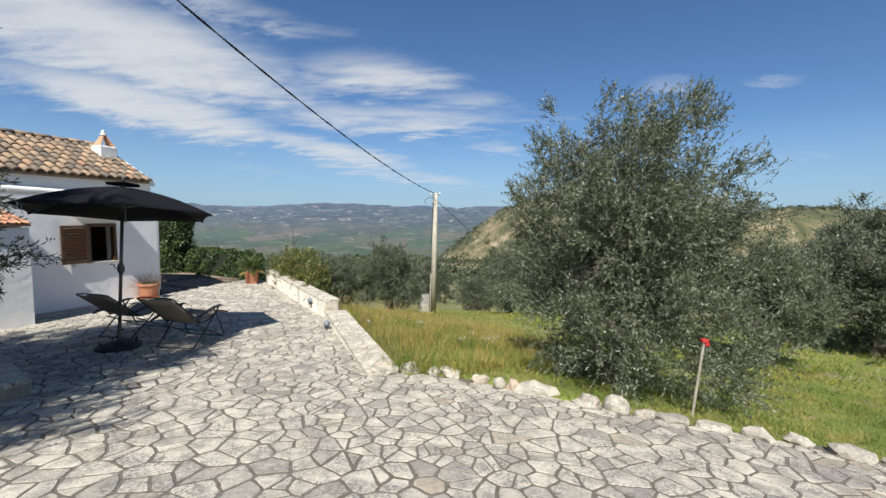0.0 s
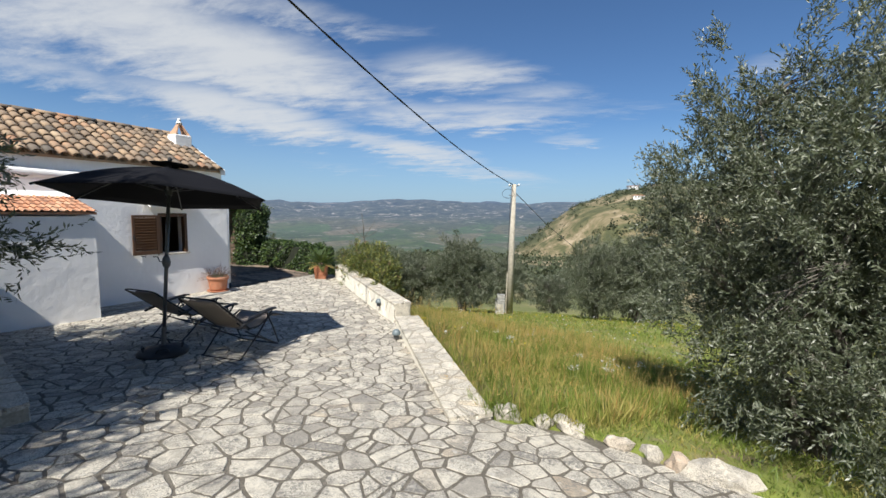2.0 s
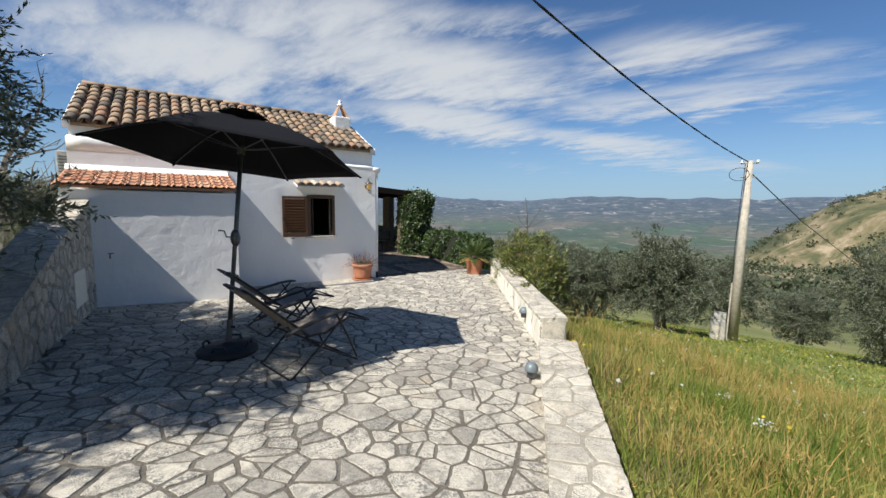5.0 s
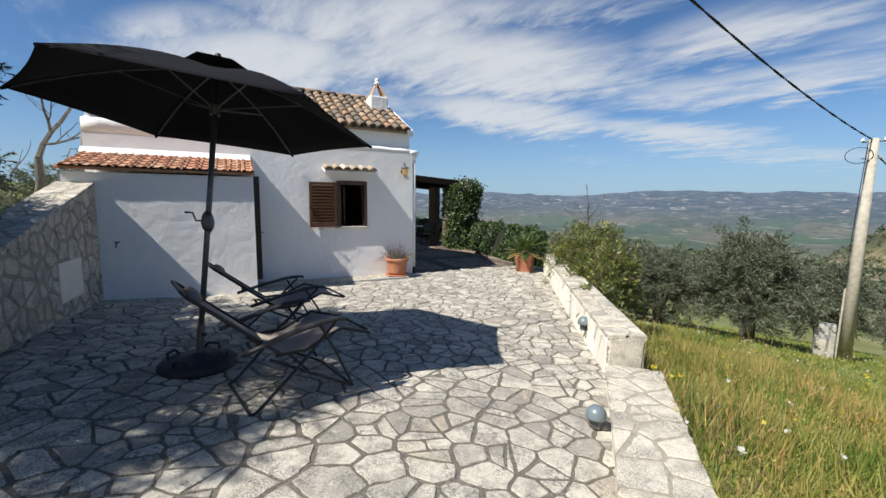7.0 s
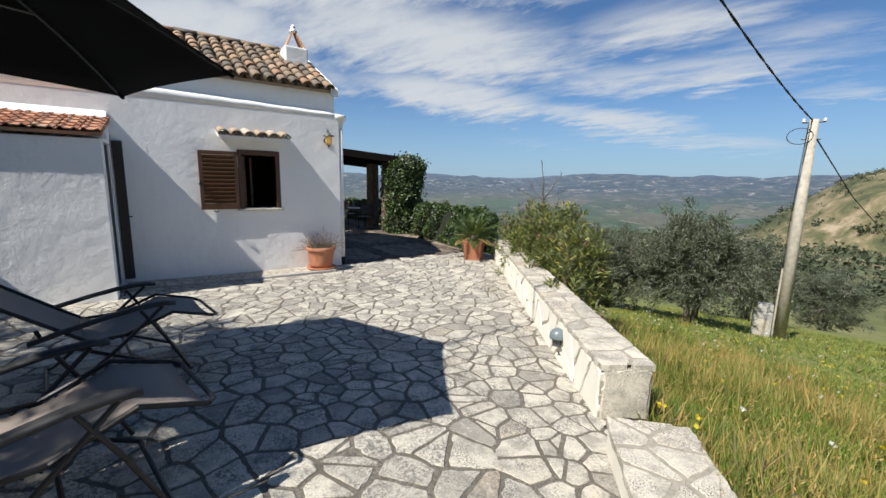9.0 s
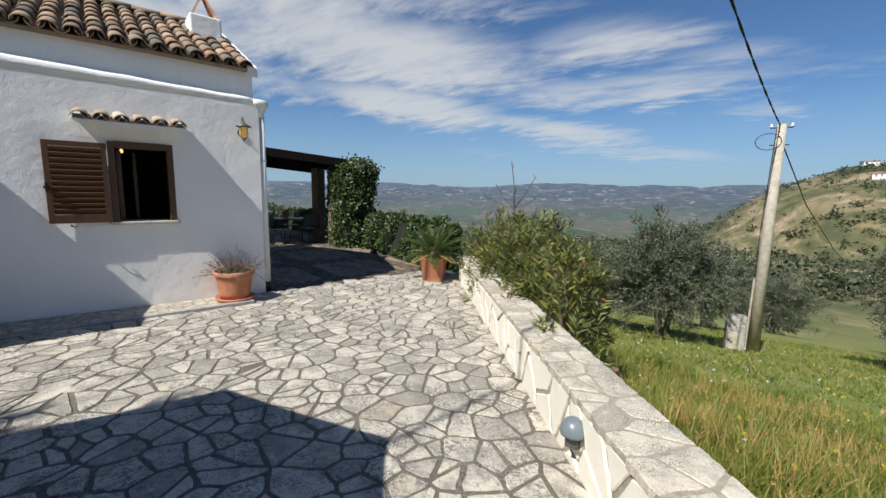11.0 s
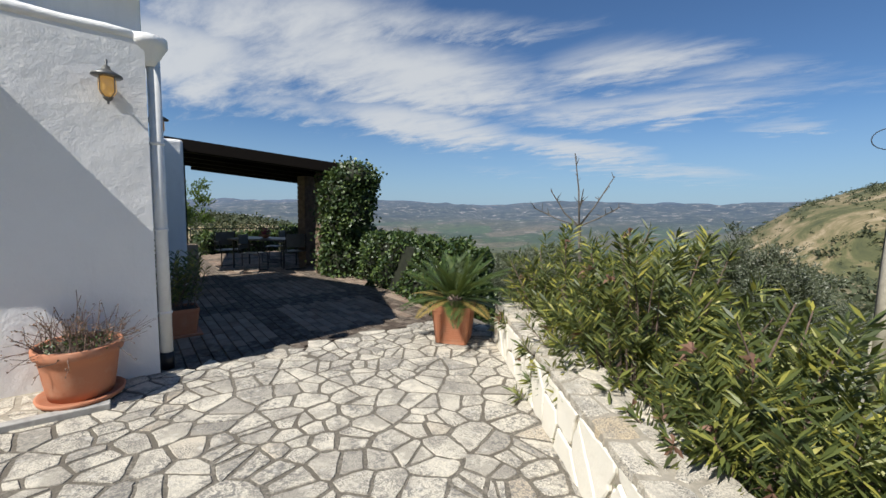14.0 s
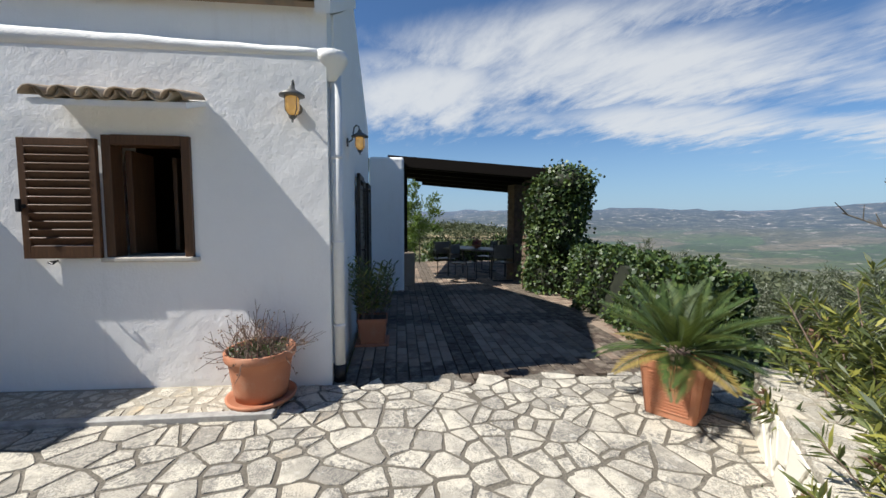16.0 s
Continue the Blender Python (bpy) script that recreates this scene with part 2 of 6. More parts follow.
M_BLACK_CLOTH = Mat("black_umbrella_cloth", 0.9).color((0.009, 0.009, 0.011))
M_BLACK_CLOTH.b.inputs["Specular IOR Level"].default_value = 0.12
M_BLACK_CLOTH.bump(M_BLACK_CLOTH.noise(500, 2), 0.2, 0.001)
M_BLACK_CLOTH = M_BLACK_CLOTH.m
M_METAL = plain("grey_metal", (0.12, 0.125, 0.13), 0.45, 0.6)
M_BLACK_METAL = plain("black_metal", (0.015, 0.015, 0.017), 0.4, 0.3)
M_RUBBER = plain("black_plastic", (0.02, 0.02, 0.021), 0.6)
M_SLING = plain("taupe_sling_fabric", (0.27, 0.225, 0.19), 0.9, 0, 0.08, 300)
M_CONCRETE = plain("weathered_concrete", (0.44, 0.40, 0.33), 0.9, 0, 0.2, 8)
M_BLOCK = plain("grey_concrete_block", (0.36, 0.35, 0.33), 0.95, 0, 0.25, 9)
M_PVC = plain("white_pipe", (0.74, 0.74, 0.73), 0.45, 0, 0.04)
M_DARK = plain("interior_wall", (0.30, 0.28, 0.25), 0.9, 0, 0.1, 3)
M_LAMP = plain("pewter_lamp_metal", (0.16, 0.16, 0.155), 0.45, 0.7)
M_SILL = plain("stone_sill", (0.52, 0.48, 0.42), 0.8, 0, 0.15)
M_RED = plain("red_paint", (0.45, 0.03, 0.03), 0.5)
M_CABLE = plain("cable_rubber", (0.015, 0.015, 0.016), 0.6)
M_SOIL = plain("potting_soil", (0.07, 0.05, 0.035), 0.95, 0, 0.4, 40)

m = Mat("amber_glass", 0.12)
m.color((0.62, 0.42, 0.16))
m.b.inputs["Transmission Weight"].default_value = 0.5
m.b.inputs["Emission Color"].default_value = (1.0, 0.62, 0.22, 1)
m.b.inputs["Emission Strength"].default_value = 0.12
M_AMBER = m.m
m = Mat("warm_bulb", 0.5)
m.color((0.9, 0.7, 0.4))
m.b.inputs["Emission Color"].default_value = (1.0, 0.6, 0.2, 1)
m.b.inputs["Emission Strength"].default_value = 1.3
M_BULB = m.m
m = Mat("window_glass", 0.05)
m.color((0.9, 0.93, 0.93))
m.b.inputs["Transmission Weight"].default_value = 1.0
M_GLASS = m.m
M_FROST = plain("blue_grey_lamp_metal", (0.15, 0.185, 0.20), 0.35, 0, 0.05)


def leaf_mat(name, stops, rough=0.45, through_light=0.3, dim=0.82, patch=None):
    m = Mat(name, rough)
    c = m.ramp(m.rand(True), *((at, tuple(dim * v for v in col)) for at, col in stops))
    if patch:
        scale, low, high = patch
        c = m.mix(m.span(m.noise(scale, 5, 0.65), 0.40, 0.52, 0.85, 0.0), c, low)
        c = m.mix(m.span(m.noise(scale * 1.7, 5, 0.7, (1, 1, 0.6)), 0.52, 0.62, 0.0, 0.8), c, high)
    m.color(c)
    tr = m.n("ShaderNodeBsdfTranslucent")
    m.put(m.mix(0.5, c, (0.25, 0.30, 0.05)), tr.inputs[0])
    mx = m.n("ShaderNodeMixShader")
    mx.inputs[0].default_value = through_light
    m.put(m.b.outputs[0], mx.inputs[1])
    m.put(tr.outputs[0], mx.inputs[2])
    m.put(mx.outputs[0], m.t.nodes["Material Output"].inputs[0])
    return m.m


M_OLIVE = leaf_mat("olive_leaf", ((0.0, (0.045, 0.058, 0.030)), (0.5, (0.085, 0.10, 0.058)), (0.8, (0.15, 0.165, 0.115)), (1.0, (0.26, 0.275, 0.21))), 0.42, 0.12, 1.08)
M_OLEANDER = leaf_mat("oleander_leaf", ((0.0, (0.05, 0.075, 0.026)), (0.5, (0.12, 0.15, 0.042)), (0.8, (0.24, 0.26, 0.06)), (1.0, (0.46, 0.42, 0.08))), 0.5, 0.22, 0.82)
M_DRYLEAF = leaf_mat("dry_oleander_bloom", ((0.0, (0.18, 0.09, 0.06)), (1.0, (0.30, 0.17, 0.12))), 0.8, 0.2)
M_IVY = leaf_mat("ivy_leaf", ((0.0, (0.02, 0.045, 0.013)), (0.6, (0.045, 0.085, 0.02)), (1.0, (0.14, 0.20, 0.045))), 0.5, 0.08)
M_PALM = leaf_mat("cycad_frond", ((0.0, (0.04, 0.075, 0.02)), (0.8, (0.08, 0.13, 0.03)), (1.0, (0.14, 0.17, 0.04))), 0.5, 0.2)
M_PALM_OLD = leaf_mat("yellowed_cycad_frond", ((0.0, (0.22, 0.16, 0.04)), (1.0, (0.36, 0.26, 0.08))), 0.6, 0.2)
M_GRASS = leaf_mat("grass_blade", ((0.0, (0.10, 0.15, 0.025)), (0.45, (0.20, 0.27, 0.04)), (0.75, (0.28, 0.33, 0.06)), (0.9, (0.40, 0.35, 0.12)), (1.0, (0.46, 0.34, 0.15))), 0.6, 0.35, 1.0, (1.1, (0.11, 0.17, 0.025), (0.48, 0.38, 0.12)))
M_STRAW = leaf_mat("straw_blade", ((0.0, (0.34, 0.29, 0.09)), (0.6, (0.52, 0.38, 0.14)), (1.0, (0.56, 0.31, 0.10))), 0.7, 0.3, 1.0)
M_DEAD = leaf_mat("dead_weed", ((0.0, (0.14, 0.10, 0.06)), (0.6, (0.24, 0.18, 0.10)), (1.0, (0.34, 0.26, 0.15))), 0.8, 0.2)
M_YELLOW = leaf_mat("yellow_flower", ((0.0, (0.65, 0.5, 0.02)), (1.0, (0.75, 0.6, 0.03))), 0.6, 0.3)
M_WHITE = leaf_mat("white_flower", ((0.0, (0.65, 0.65, 0.6)), (1.0, (0.8, 0.8, 0.75))), 0.6, 0.3)
M_SCRUB = leaf_mat("far_scrub", ((0.0, (0.04, 0.052, 0.026)), (0.6, (0.07, 0.088, 0.042)), (1.0, (0.12, 0.135, 0.07))), 0.8, 0.1)
M_GREENTREE = leaf_mat("fresh_green_leaf", ((0.0, (0.05, 0.11, 0.02)), (1.0, (0.14, 0.22, 0.04))), 0.5, 0.3)

m = Mat("olive_bark", 0.95)
m.color(m.ramp(m.noise(14, 6, 0.7, (1, 1, 0.3)), (0.3, (0.07, 0.06, 0.05)), (0.7, (0.20, 0.18, 0.155))))
m.bump(m.noise(18, 6, 0.7, (1, 1, 0.25)), 0.9, 0.03)
M_BARK = m.m
M_TWIG = plain("dry_twig", (0.17, 0.12, 0.095), 0.9, 0, 0.3, 30)
M_TRELLIS = plain("brown_brick_pillar", (0.16, 0.11, 0.08), 0.9, 0, 0.3, 12)

# ground: meadow near, fields and bare slopes far, with distance haze painted into the colour
m = Mat("meadow", 0.95)
near = m.ramp(m.noise(0.55, 6, 0.7), (0.30, (0.15, 0.19, 0.035)), (0.5, (0.21, 0.25, 0.045)), (0.62, (0.27, 0.27, 0.07)), (0.75, (0.31, 0.26, 0.13)))
near = m.mix(m.span(m.noise(14, 5, 0.7), 0.45, 0.7, 0, 0.6), near, (0.12, 0.15, 0.03))
near = m.mix(m.span(m.noise(1.6, 4, 0.6), 0.56, 0.64, 0, 0.8), near, (0.27, 0.20, 0.13))
field = m.n("ShaderNodeTexVoronoi")
m.put(m.coord((1, 0.55, 1), True), field.inputs["Vector"])
field.inputs["Scale"].default_value = 0.006
sep = m.n("ShaderNodeSeparateColor")
m.put(field.outputs["Color"], sep.inputs[0])
fields = m.ramp(sep.outputs[0], (0.0, (0.06, 0.10, 0.030)), (0.3, (0.09, 0.15, 0.04)), (0.55, (0.17, 0.16, 0.07)), (0.75, (0.24, 0.20, 0.12)), (0.9, (0.10, 0.11, 0.05)), (1.0, (0.07, 0.12, 0.035)))
fields = m.mix(m.span(m.noise(0.011, 8, 0.75, warp=0.5), 0.56, 0.62, 0, 0.85), fields, (0.46, 0.41, 0.32))
fields = m.mix(m.span(m.noise(0.03, 7, 0.75), 0.52, 0.58, 0, 0.85), fields, (0.035, 0.05, 0.025))
scrub = m.ramp(m.noise(0.035, 8, 0.72, warp=0.6), (0.38, (0.05, 0.06, 0.028)), (0.48, (0.105, 0.11, 0.045)), (0.55, (0.22, 0.18, 0.095)), (0.65, (0.44, 0.35, 0.23)))
hills = m.ramp(m.noise(0.014, 10, 0.76, (1, 1, 3.0), warp=0.8), (0.40, (0.025, 0.045, 0.035)), (0.52, (0.08, 0.10, 0.06)), (0.575, (0.15, 0.14, 0.09)), (0.625, (0.66, 0.60, 0.51)))
pos = m.n("ShaderNodeSeparateXYZ")
m.put(m.n("ShaderNodeNewGeometry").outputs["Position"], pos.inputs[0])
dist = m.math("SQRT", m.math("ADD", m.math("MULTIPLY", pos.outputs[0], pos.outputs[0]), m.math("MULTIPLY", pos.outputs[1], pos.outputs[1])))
c = m.mix(m.span(dist, 45, 110), near, scrub)
c = m.mix(m.span(dist, 700, 1000), c, m.mix(m.span(m.noise(0.02, 6), 0.4, 0.65, 0, 0.5), fields, (0.07, 0.085, 0.04)))
c = m.mix(m.span(pos.outputs[2], -75, -35), c, m.mix(m.span(dist, 1200, 1700), c, hills))
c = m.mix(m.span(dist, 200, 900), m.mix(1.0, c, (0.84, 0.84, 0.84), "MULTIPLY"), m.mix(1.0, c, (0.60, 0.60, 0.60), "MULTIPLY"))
# air haze put into the colour: bluer out to 4.3 km
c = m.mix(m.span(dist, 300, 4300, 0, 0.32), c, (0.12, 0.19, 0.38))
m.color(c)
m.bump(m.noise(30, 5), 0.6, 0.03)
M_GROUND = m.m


def brick_mat(name, island):
    m = Mat(name, 0.8)
    c = m.ramp(m.rand(island), (0.0, (0.11, 0.075, 0.055)), (0.35, (0.20, 0.145, 0.105)), (0.7, (0.28, 0.215, 0.16)), (1.0, (0.17, 0.105, 0.075)))
    m.color(m.mix(m.span(m.noise(9, 5, 0.7), 0.45, 0.7, 0, 0.6), c, (0.33, 0.275, 0.215)))
    m.bump(m.noise(50, 5), 0.4, 0.006)
    return m.m


M_BRICK, M_BRICK_REST = brick_mat("paving_brick", False), brick_mat("paving_brick_far", True)

# ---- building helpers ----


def mesh_of(name, bm, mat, smooth=False):
    me = bpy.data.meshes.new(name)
    bmesh.ops.recalc_face_normals(bm, faces=bm.faces)
    bm.to_mesh(me)
    bm.free()
    me.materials.append(mat)
    if smooth:
        me.shade_smooth()
    return me


def part(name, bm, mat, parent=None, label="", smooth=False, kind=""):
    """Links a bmesh (or a ready mesh) as one mesh object under a thing."""
    me = bm if isinstance(bm, bpy.types.Mesh) else mesh_of(name, bm, mat, smooth)
    ob = new(name, me)
    ob.parent = parent
    if label:
        ob["label"] = label
    return tagged(ob, kind=kind)


def empty(name, m=None, **tags):
    ob = new(name)
    ob.empty_display_size = 0.2
    if m is not None:
        ob.matrix_world = m
    return tagged(ob, **tags)


def raw_mesh(name, verts, faces, mat, smooth=False):
    me = bpy.data.meshes.new(name)
    me.from_pydata(verts, [], faces)
    me.materials.append(mat)
    if smooth:
        me.shade_smooth()
    return me


def quads_mesh(name, v, mat):
    """v: (count, 4, 3) corners of loose quads."""
    me = bpy.data.meshes.new(name)
    k = len(v)
    me.vertices.add(4 * k)
    me.vertices.foreach_set("co", np.ascontiguousarray(v, dtype=np.float32).ravel())
    me.loops.add(4 * k)
    me.loops.foreach_set("vertex_index", np.arange(4 * k, dtype=np.int32))
    me.polygons.add(k)
    me.polygons.foreach_set("loop_start", np.arange(0, 4 * k, 4, dtype=np.int32))
    me.materials.append(mat)
    me.update(calc_edges=True)
    return me


def box(bm, x0, x1, y0, y1, z0, z1, bevel=0.0):
    made = bmesh.ops.create_cube(bm, size=1.0, matrix=Matrix.Translation(((x0 + x1) / 2, (y0 + y1) / 2, (z0 + z1) / 2)) @ Matrix.Diagonal((abs(x1 - x0), abs(y1 - y0), abs(z1 - z0), 1)))
    if bevel:
        edges = list({e for v in made["verts"] for e in v.link_edges})
        bmesh.ops.bevel(bm, geom=edges, offset=bevel, segments=2, affect="EDGES", profile=0.5)
    return bm


def boxes(*rows, bevel=0.0):
    bm = bmesh.new()
    for r in rows:
        box(bm, *r, bevel=bevel)
    return bm


def tube(bm, pts, r, sides=8, r_end=None, caps=True):
    """A round bar along points; r may taper to r_end."""
    pts = [Vector(p) for p in pts]
    n = len(pts)
    rings = []
    side = None
    for k, p in enumerate(pts):
        way = (pts[min(k + 1, n - 1)] - pts[max(k - 1, 0)]).normalized()
        if side is None:
            side = way.cross(Vector((0.31, 0.12, 0.94)))
            if side.length < 0.05:
                side = way.cross(Vector((1, 0, 0)))
        side = (side - way * side.dot(way)).normalized()
        up = way.cross(side)
        rr = r if r_end is None else r + (r_end - r) * k / max(1, n - 1)
        rings.append([bm.verts.new(p + (side * math.cos(a) + up * math.sin(a)) * rr) for a in (2 * math.pi * j / sides for j in range(sides))])
    for a, b in zip(rings, rings[1:]):
        for j in range(sides):
            bm.faces.new((a[j], a[(j + 1) % sides], b[(j + 1) % sides], b[j]))
    if caps:
        bm.faces.new(rings[0][::-1])
        bm.faces.new(rings[-1])
    return bm


def lathe(bm, profile, at=(0, 0, 0), sides=24, squash=(1, 1)):
    """Turns (radius, height) pairs round the z axis."""
    rings = []
    for r, z in profile:
        rings.append([bm.verts.new((at[0] + r * squash[0] * math.cos(a), at[1] + r * squash[1] * math.sin(a), at[2] + z)) for a in (2 * math.pi * j / sides for j in range(sides))])
    for a, b in zip(rings, rings[1:]):
        for j in range(sides):
            bm.faces.new((a[j], a[(j + 1) % sides], b[(j + 1) % sides], b[j]))
    bm.faces.new(rings[0][::-1])
    bm.faces.new(rings[-1])
    return bm


def turned(profile, at=(0, 0, 0), sides=24, squash=(1, 1)):
    return lathe(bmesh.new(), profile, at, sides, squash)


def bar(pts, r, sides=8, r_end=None):
    return tube(bmesh.new(), pts, r, sides, r_end)


def inside(x, y, poly):
    hit = False
    for (ax, ay), (bx, by) in zip(poly, poly[1:] + poly[:1]):
        if (ay > y) != (by > y) and x < (bx - ax) * (y - ay) / (by - ay) + ax:
            hit = not hit
    return hit


def clip_half(poly, px, py, nx, ny):
    """The part of a convex polygon where (p - (px, py)) . n <= 0."""
    out = []
    for (ax, ay), (bx, by) in zip(poly, poly[1:] + poly[:1]):
        da, db = (ax - px) * nx + (ay - py) * ny, (bx - px) * nx + (by - py) * ny
        if da <= 0:
            out.append((ax, ay))
        if da * db < 0:
            s = da / (da - db)
            out.append((ax + (bx - ax) * s, ay + (by - ay) * s))
    return out


def crazy_cells(w, h, size, joint, rng, jitter=0.42, sx=1.0, scatter=0.55):
    """Irregular stones that fill a w x h rectangle: lists of plan corners, each shrunk by about half a joint."""
    nx, ny = max(1, int(w / (size * sx))), max(1, int(h / size))
    pts = []
    for j in range(ny):
        for i in range(nx):
            pts.append(((i + 0.5 + 0.25 * (j % 2) + rng.uniform(-jitter, jitter)) * w / nx, (j + 0.5 + rng.uniform(-jitter, jitter)) * h / ny))
    extra = int(len(pts) * scatter)
    pts += [(rng.uniform(0, w), rng.uniform(0, h)) for _ in range(extra)]
    P = np.array(pts)
    cells = []
    for k, (x, y) in enumerate(pts):
        d = ((P - P[k]) ** 2).sum(1)
        near = np.argsort(d)[1:16]
        poly = [(0, 0), (w, 0), (w, h), (0, h)]
        j = joint * rng.uniform(0.35, 0.8)
        for q in near:
            dx, dy = P[q] - P[k]
            dd = math.hypot(dx, dy)
            if dd < 1e-6:
                continue
            poly = clip_half(poly, x + dx / 2 - dx / dd * j, y + dy / 2 - dy / dd * j, dx / dd, dy / dd)
            if len(poly) < 3:
                break
        if len(poly) < 3:
            continue
        area = 0.5 * abs(sum(a[0] * b[1] - b[0] * a[1] for a, b in zip(poly, poly[1:] + poly[:1])))
        if area < size * size * 0.05:
            continue
        out = []
        cx, cy = sum(p[0] for p in poly) / len(poly), sum(p[1] for p in poly) / len(poly)
        for a, b in zip(poly, poly[1:] + poly[:1]):
            ln = math.hypot(b[0] - a[0], b[1] - a[1])
            if ln < 0.02:
                if rng.random() < 0.5:
                    continue
            out.append((a[0] + (cx - a[0]) * rng.uniform(-0.03, 0.10), a[1] + (cy - a[1]) * rng.uniform(-0.03, 0.10)))
            more = int(ln / (size * 0.2))
            for q in range(more):
                s, o = (q + rng.uniform(0.6, 1.4)) / (more + 1), rng.uniform(-0.045, 0.075)
                mx, my = a[0] + (b[0] - a[0]) * s, a[1] + (b[1] - a[1]) * s
                out.append((mx + (cx - mx) * o, my + (cy - my) * o))
        if len(out) >= 3:
            cells.append((cx, cy, out))
    return cells


def slab_rows(out, place, high, low, rng, tilt=0.004, worn=0.012):
    """Corners and faces of one stone: a top, a worn rim and sides; place(x, y, up) gives the world."""
    n = len(out)
    cx, cy = sum(p[0] for p in out) / n, sum(p[1] for p in out) / n
    hi = high + rng.uniform(-tilt, tilt) * 0.7
    tx, ty = rng.uniform(-1, 1) * tilt * 3, rng.uniform(-1, 1) * tilt * 3
    lift = [hi + (x - cx) * tx + (y - cy) * ty for x, y in out]
    v = []
    for (x, y), z in zip(out, lift):
        ln = max(1e-3, math.hypot(x - cx, y - cy))
        k = 1 - min(0.3, worn / ln)
        v.append(place(cx + (x - cx) * k, cy + (y - cy) * k, z))
    v += [place(x, y, z - worn * 0.8) for (x, y), z in zip(out, lift)]
    v += [place(x, y, low) for x, y in out]
    f = [tuple(range(n))]
    for a in (0, n):
        f += [(a + j, a + n + j, a + n + (j + 1) % n, a + (j + 1) % n) for j in range(n)]
    return v, f


def lay_stones(name, cells, place, high, low, mat, mat_rest, parent, rng, first, rest_name, worn=0.012, tilt=0.004, limit=300):
    """Stones for which first(x, y) holds become parts of their own; the others one joined mesh."""
    rv, rf, count = [], [], 0
    for cx, cy, out in cells:
        v, f = slab_rows(out, place, high, low, rng, tilt, worn)
        if count < limit and first(cx, cy):
            count += 1
            o = Vector(v[0])
            part(name, raw_mesh(name, [Vector(p) - o for p in v], f, mat), None, parent).location = o
        else:
            k = len(rv)
            rv += v
            rf += [tuple(i + k for i in q) for q in f]
    if rv:
        tagged(part(rest_name, raw_mesh(rest_name, rv, rf, mat_rest), None, parent), kind="stuff")


# ---- the lie of the land ----


def terrace_z(x, y):
    """Height of the paved terrace, which falls away from the drive and levels out by the house."""
    y = min(y, 13.5)
    return -0.138 - 0.0105 * x - 0.1525 * y + 0.00508 * y * y - 0.0037 * x * y - 0.0039 * x * x


def step(a, b, x):
    s = min(1.0, max(0.0, (x - a) / (b - a)))
    return s * s * (3 - 2 * s)


TERRACE = [(6.5, 2.6), (4.3, 3.65), (2.9, 4.3), (1.6, 4.85), (0.2, 5.5), (-0.62, 5.55), (-2.45, 9.2), (-6.50, 14.62), (-7.45, 14.75), (-8.52, 11.64), (-9.6, 8.3), (-8.6, 7.9), (-9.2, 5.9), (-5.5, 4.6), (-4.9, 2.0), (-4.6, -6), (6.5, -6)]
NOISE = noise


def land_z(x, y):
    """Height of the ground: an orchard slope, a valley, far ranges and a hill to the east."""
    d = math.hypot(x, y - 8)
    az = math.degrees(math.atan2(-x, y))
    slope = -1.1 - 0.161 * (1 - step(7, 21, y)) * (min(x, 5.0) + 2.2) - 0.225 * (y - 9.2)
    slope = min(slope, -0.82 - 0.24 * step(5.4, 6.6, y))
    left = -1.15 - 0.03 * (y - 5) + 0.10 * max(0, -x - 6)
    west = step(-5.5, -9.5, x) * step(13, 7, y)
    near = slope * (1 - west) + left * west
    if y < 3.5:
        back = terrace_z(max(-6, min(6.5, x)), y) - 0.10
        near += (back - near) * step(3.5, 0.5, y)
    near = max(near, -14 - d * 0.1)
    near += 0.05 * NOISE.noise(Vector((x * 0.7, y * 0.7, 0))) + 0.35 * step(15, 60, d) * NOISE.noise(Vector((x * 0.05, y * 0.05, 3)))
    valley = -16 - 84 * step(60, 900, d)
    valley += (14 * step(200, 800, d)) * NOISE.noise(Vector((x * 0.004, y * 0.004, 7)))
    ridge = step(1500, 3600, d) * (165 + 62 * NOISE.noise(Vector((x * 0.0011, y * 0.0011, 5))) + 30 * NOISE.noise(Vector((x * 0.004, y * 0.004, 1))) + 10 * NOISE.noise(Vector((x * 0.013, y * 0.013, 2))))
    far = valley + ridge
    # the east hill and the ridge that runs on from it
    qa = math.hypot((x - 126) / 142, (y - 345) / 150)
    qb = math.hypot((x - 300) / 260, (y - 290) / 150)
    q = min(qa, qb)
    hill = max(60 * (1 - step(0.10, 1.0, qa)) ** 0.42, 50 * (1 - step(0.2, 1.0, qb)) ** 0.8)
    hill += (8 * NOISE.noise(Vector((x * 0.013, y * 0.013, 9))) + 3.5 * NOISE.noise(Vector((x * 0.045, y * 0.045, 4)))) * (1 - step(0.6, 1.15, q))
    # wooded rise to the north-west
    wx, wy = x + 260, y - 130
    wq = math.hypot(wx / 150, wy / 110)
    far += hill + 24 * (1 - step(0.1, 1.0, wq))
    # high ground behind the house and the drive
    far += (100 * step(-35, -160, y) * step(900, 300, d))
    s = step(28, 130, d)
    z = near * (1 - s) + far * s
    if inside(x, y, TERRACE) or (math.hypot(x + 9, y - 14) < 6.5 and y > 11.4 and x < -7.2) or (x < -8.2 and -15 < x and 5.5 < y < 14.5):
        z = min(z, terrace_z(x, y) - 0.22 if y < 13 else -1.36)
    return z


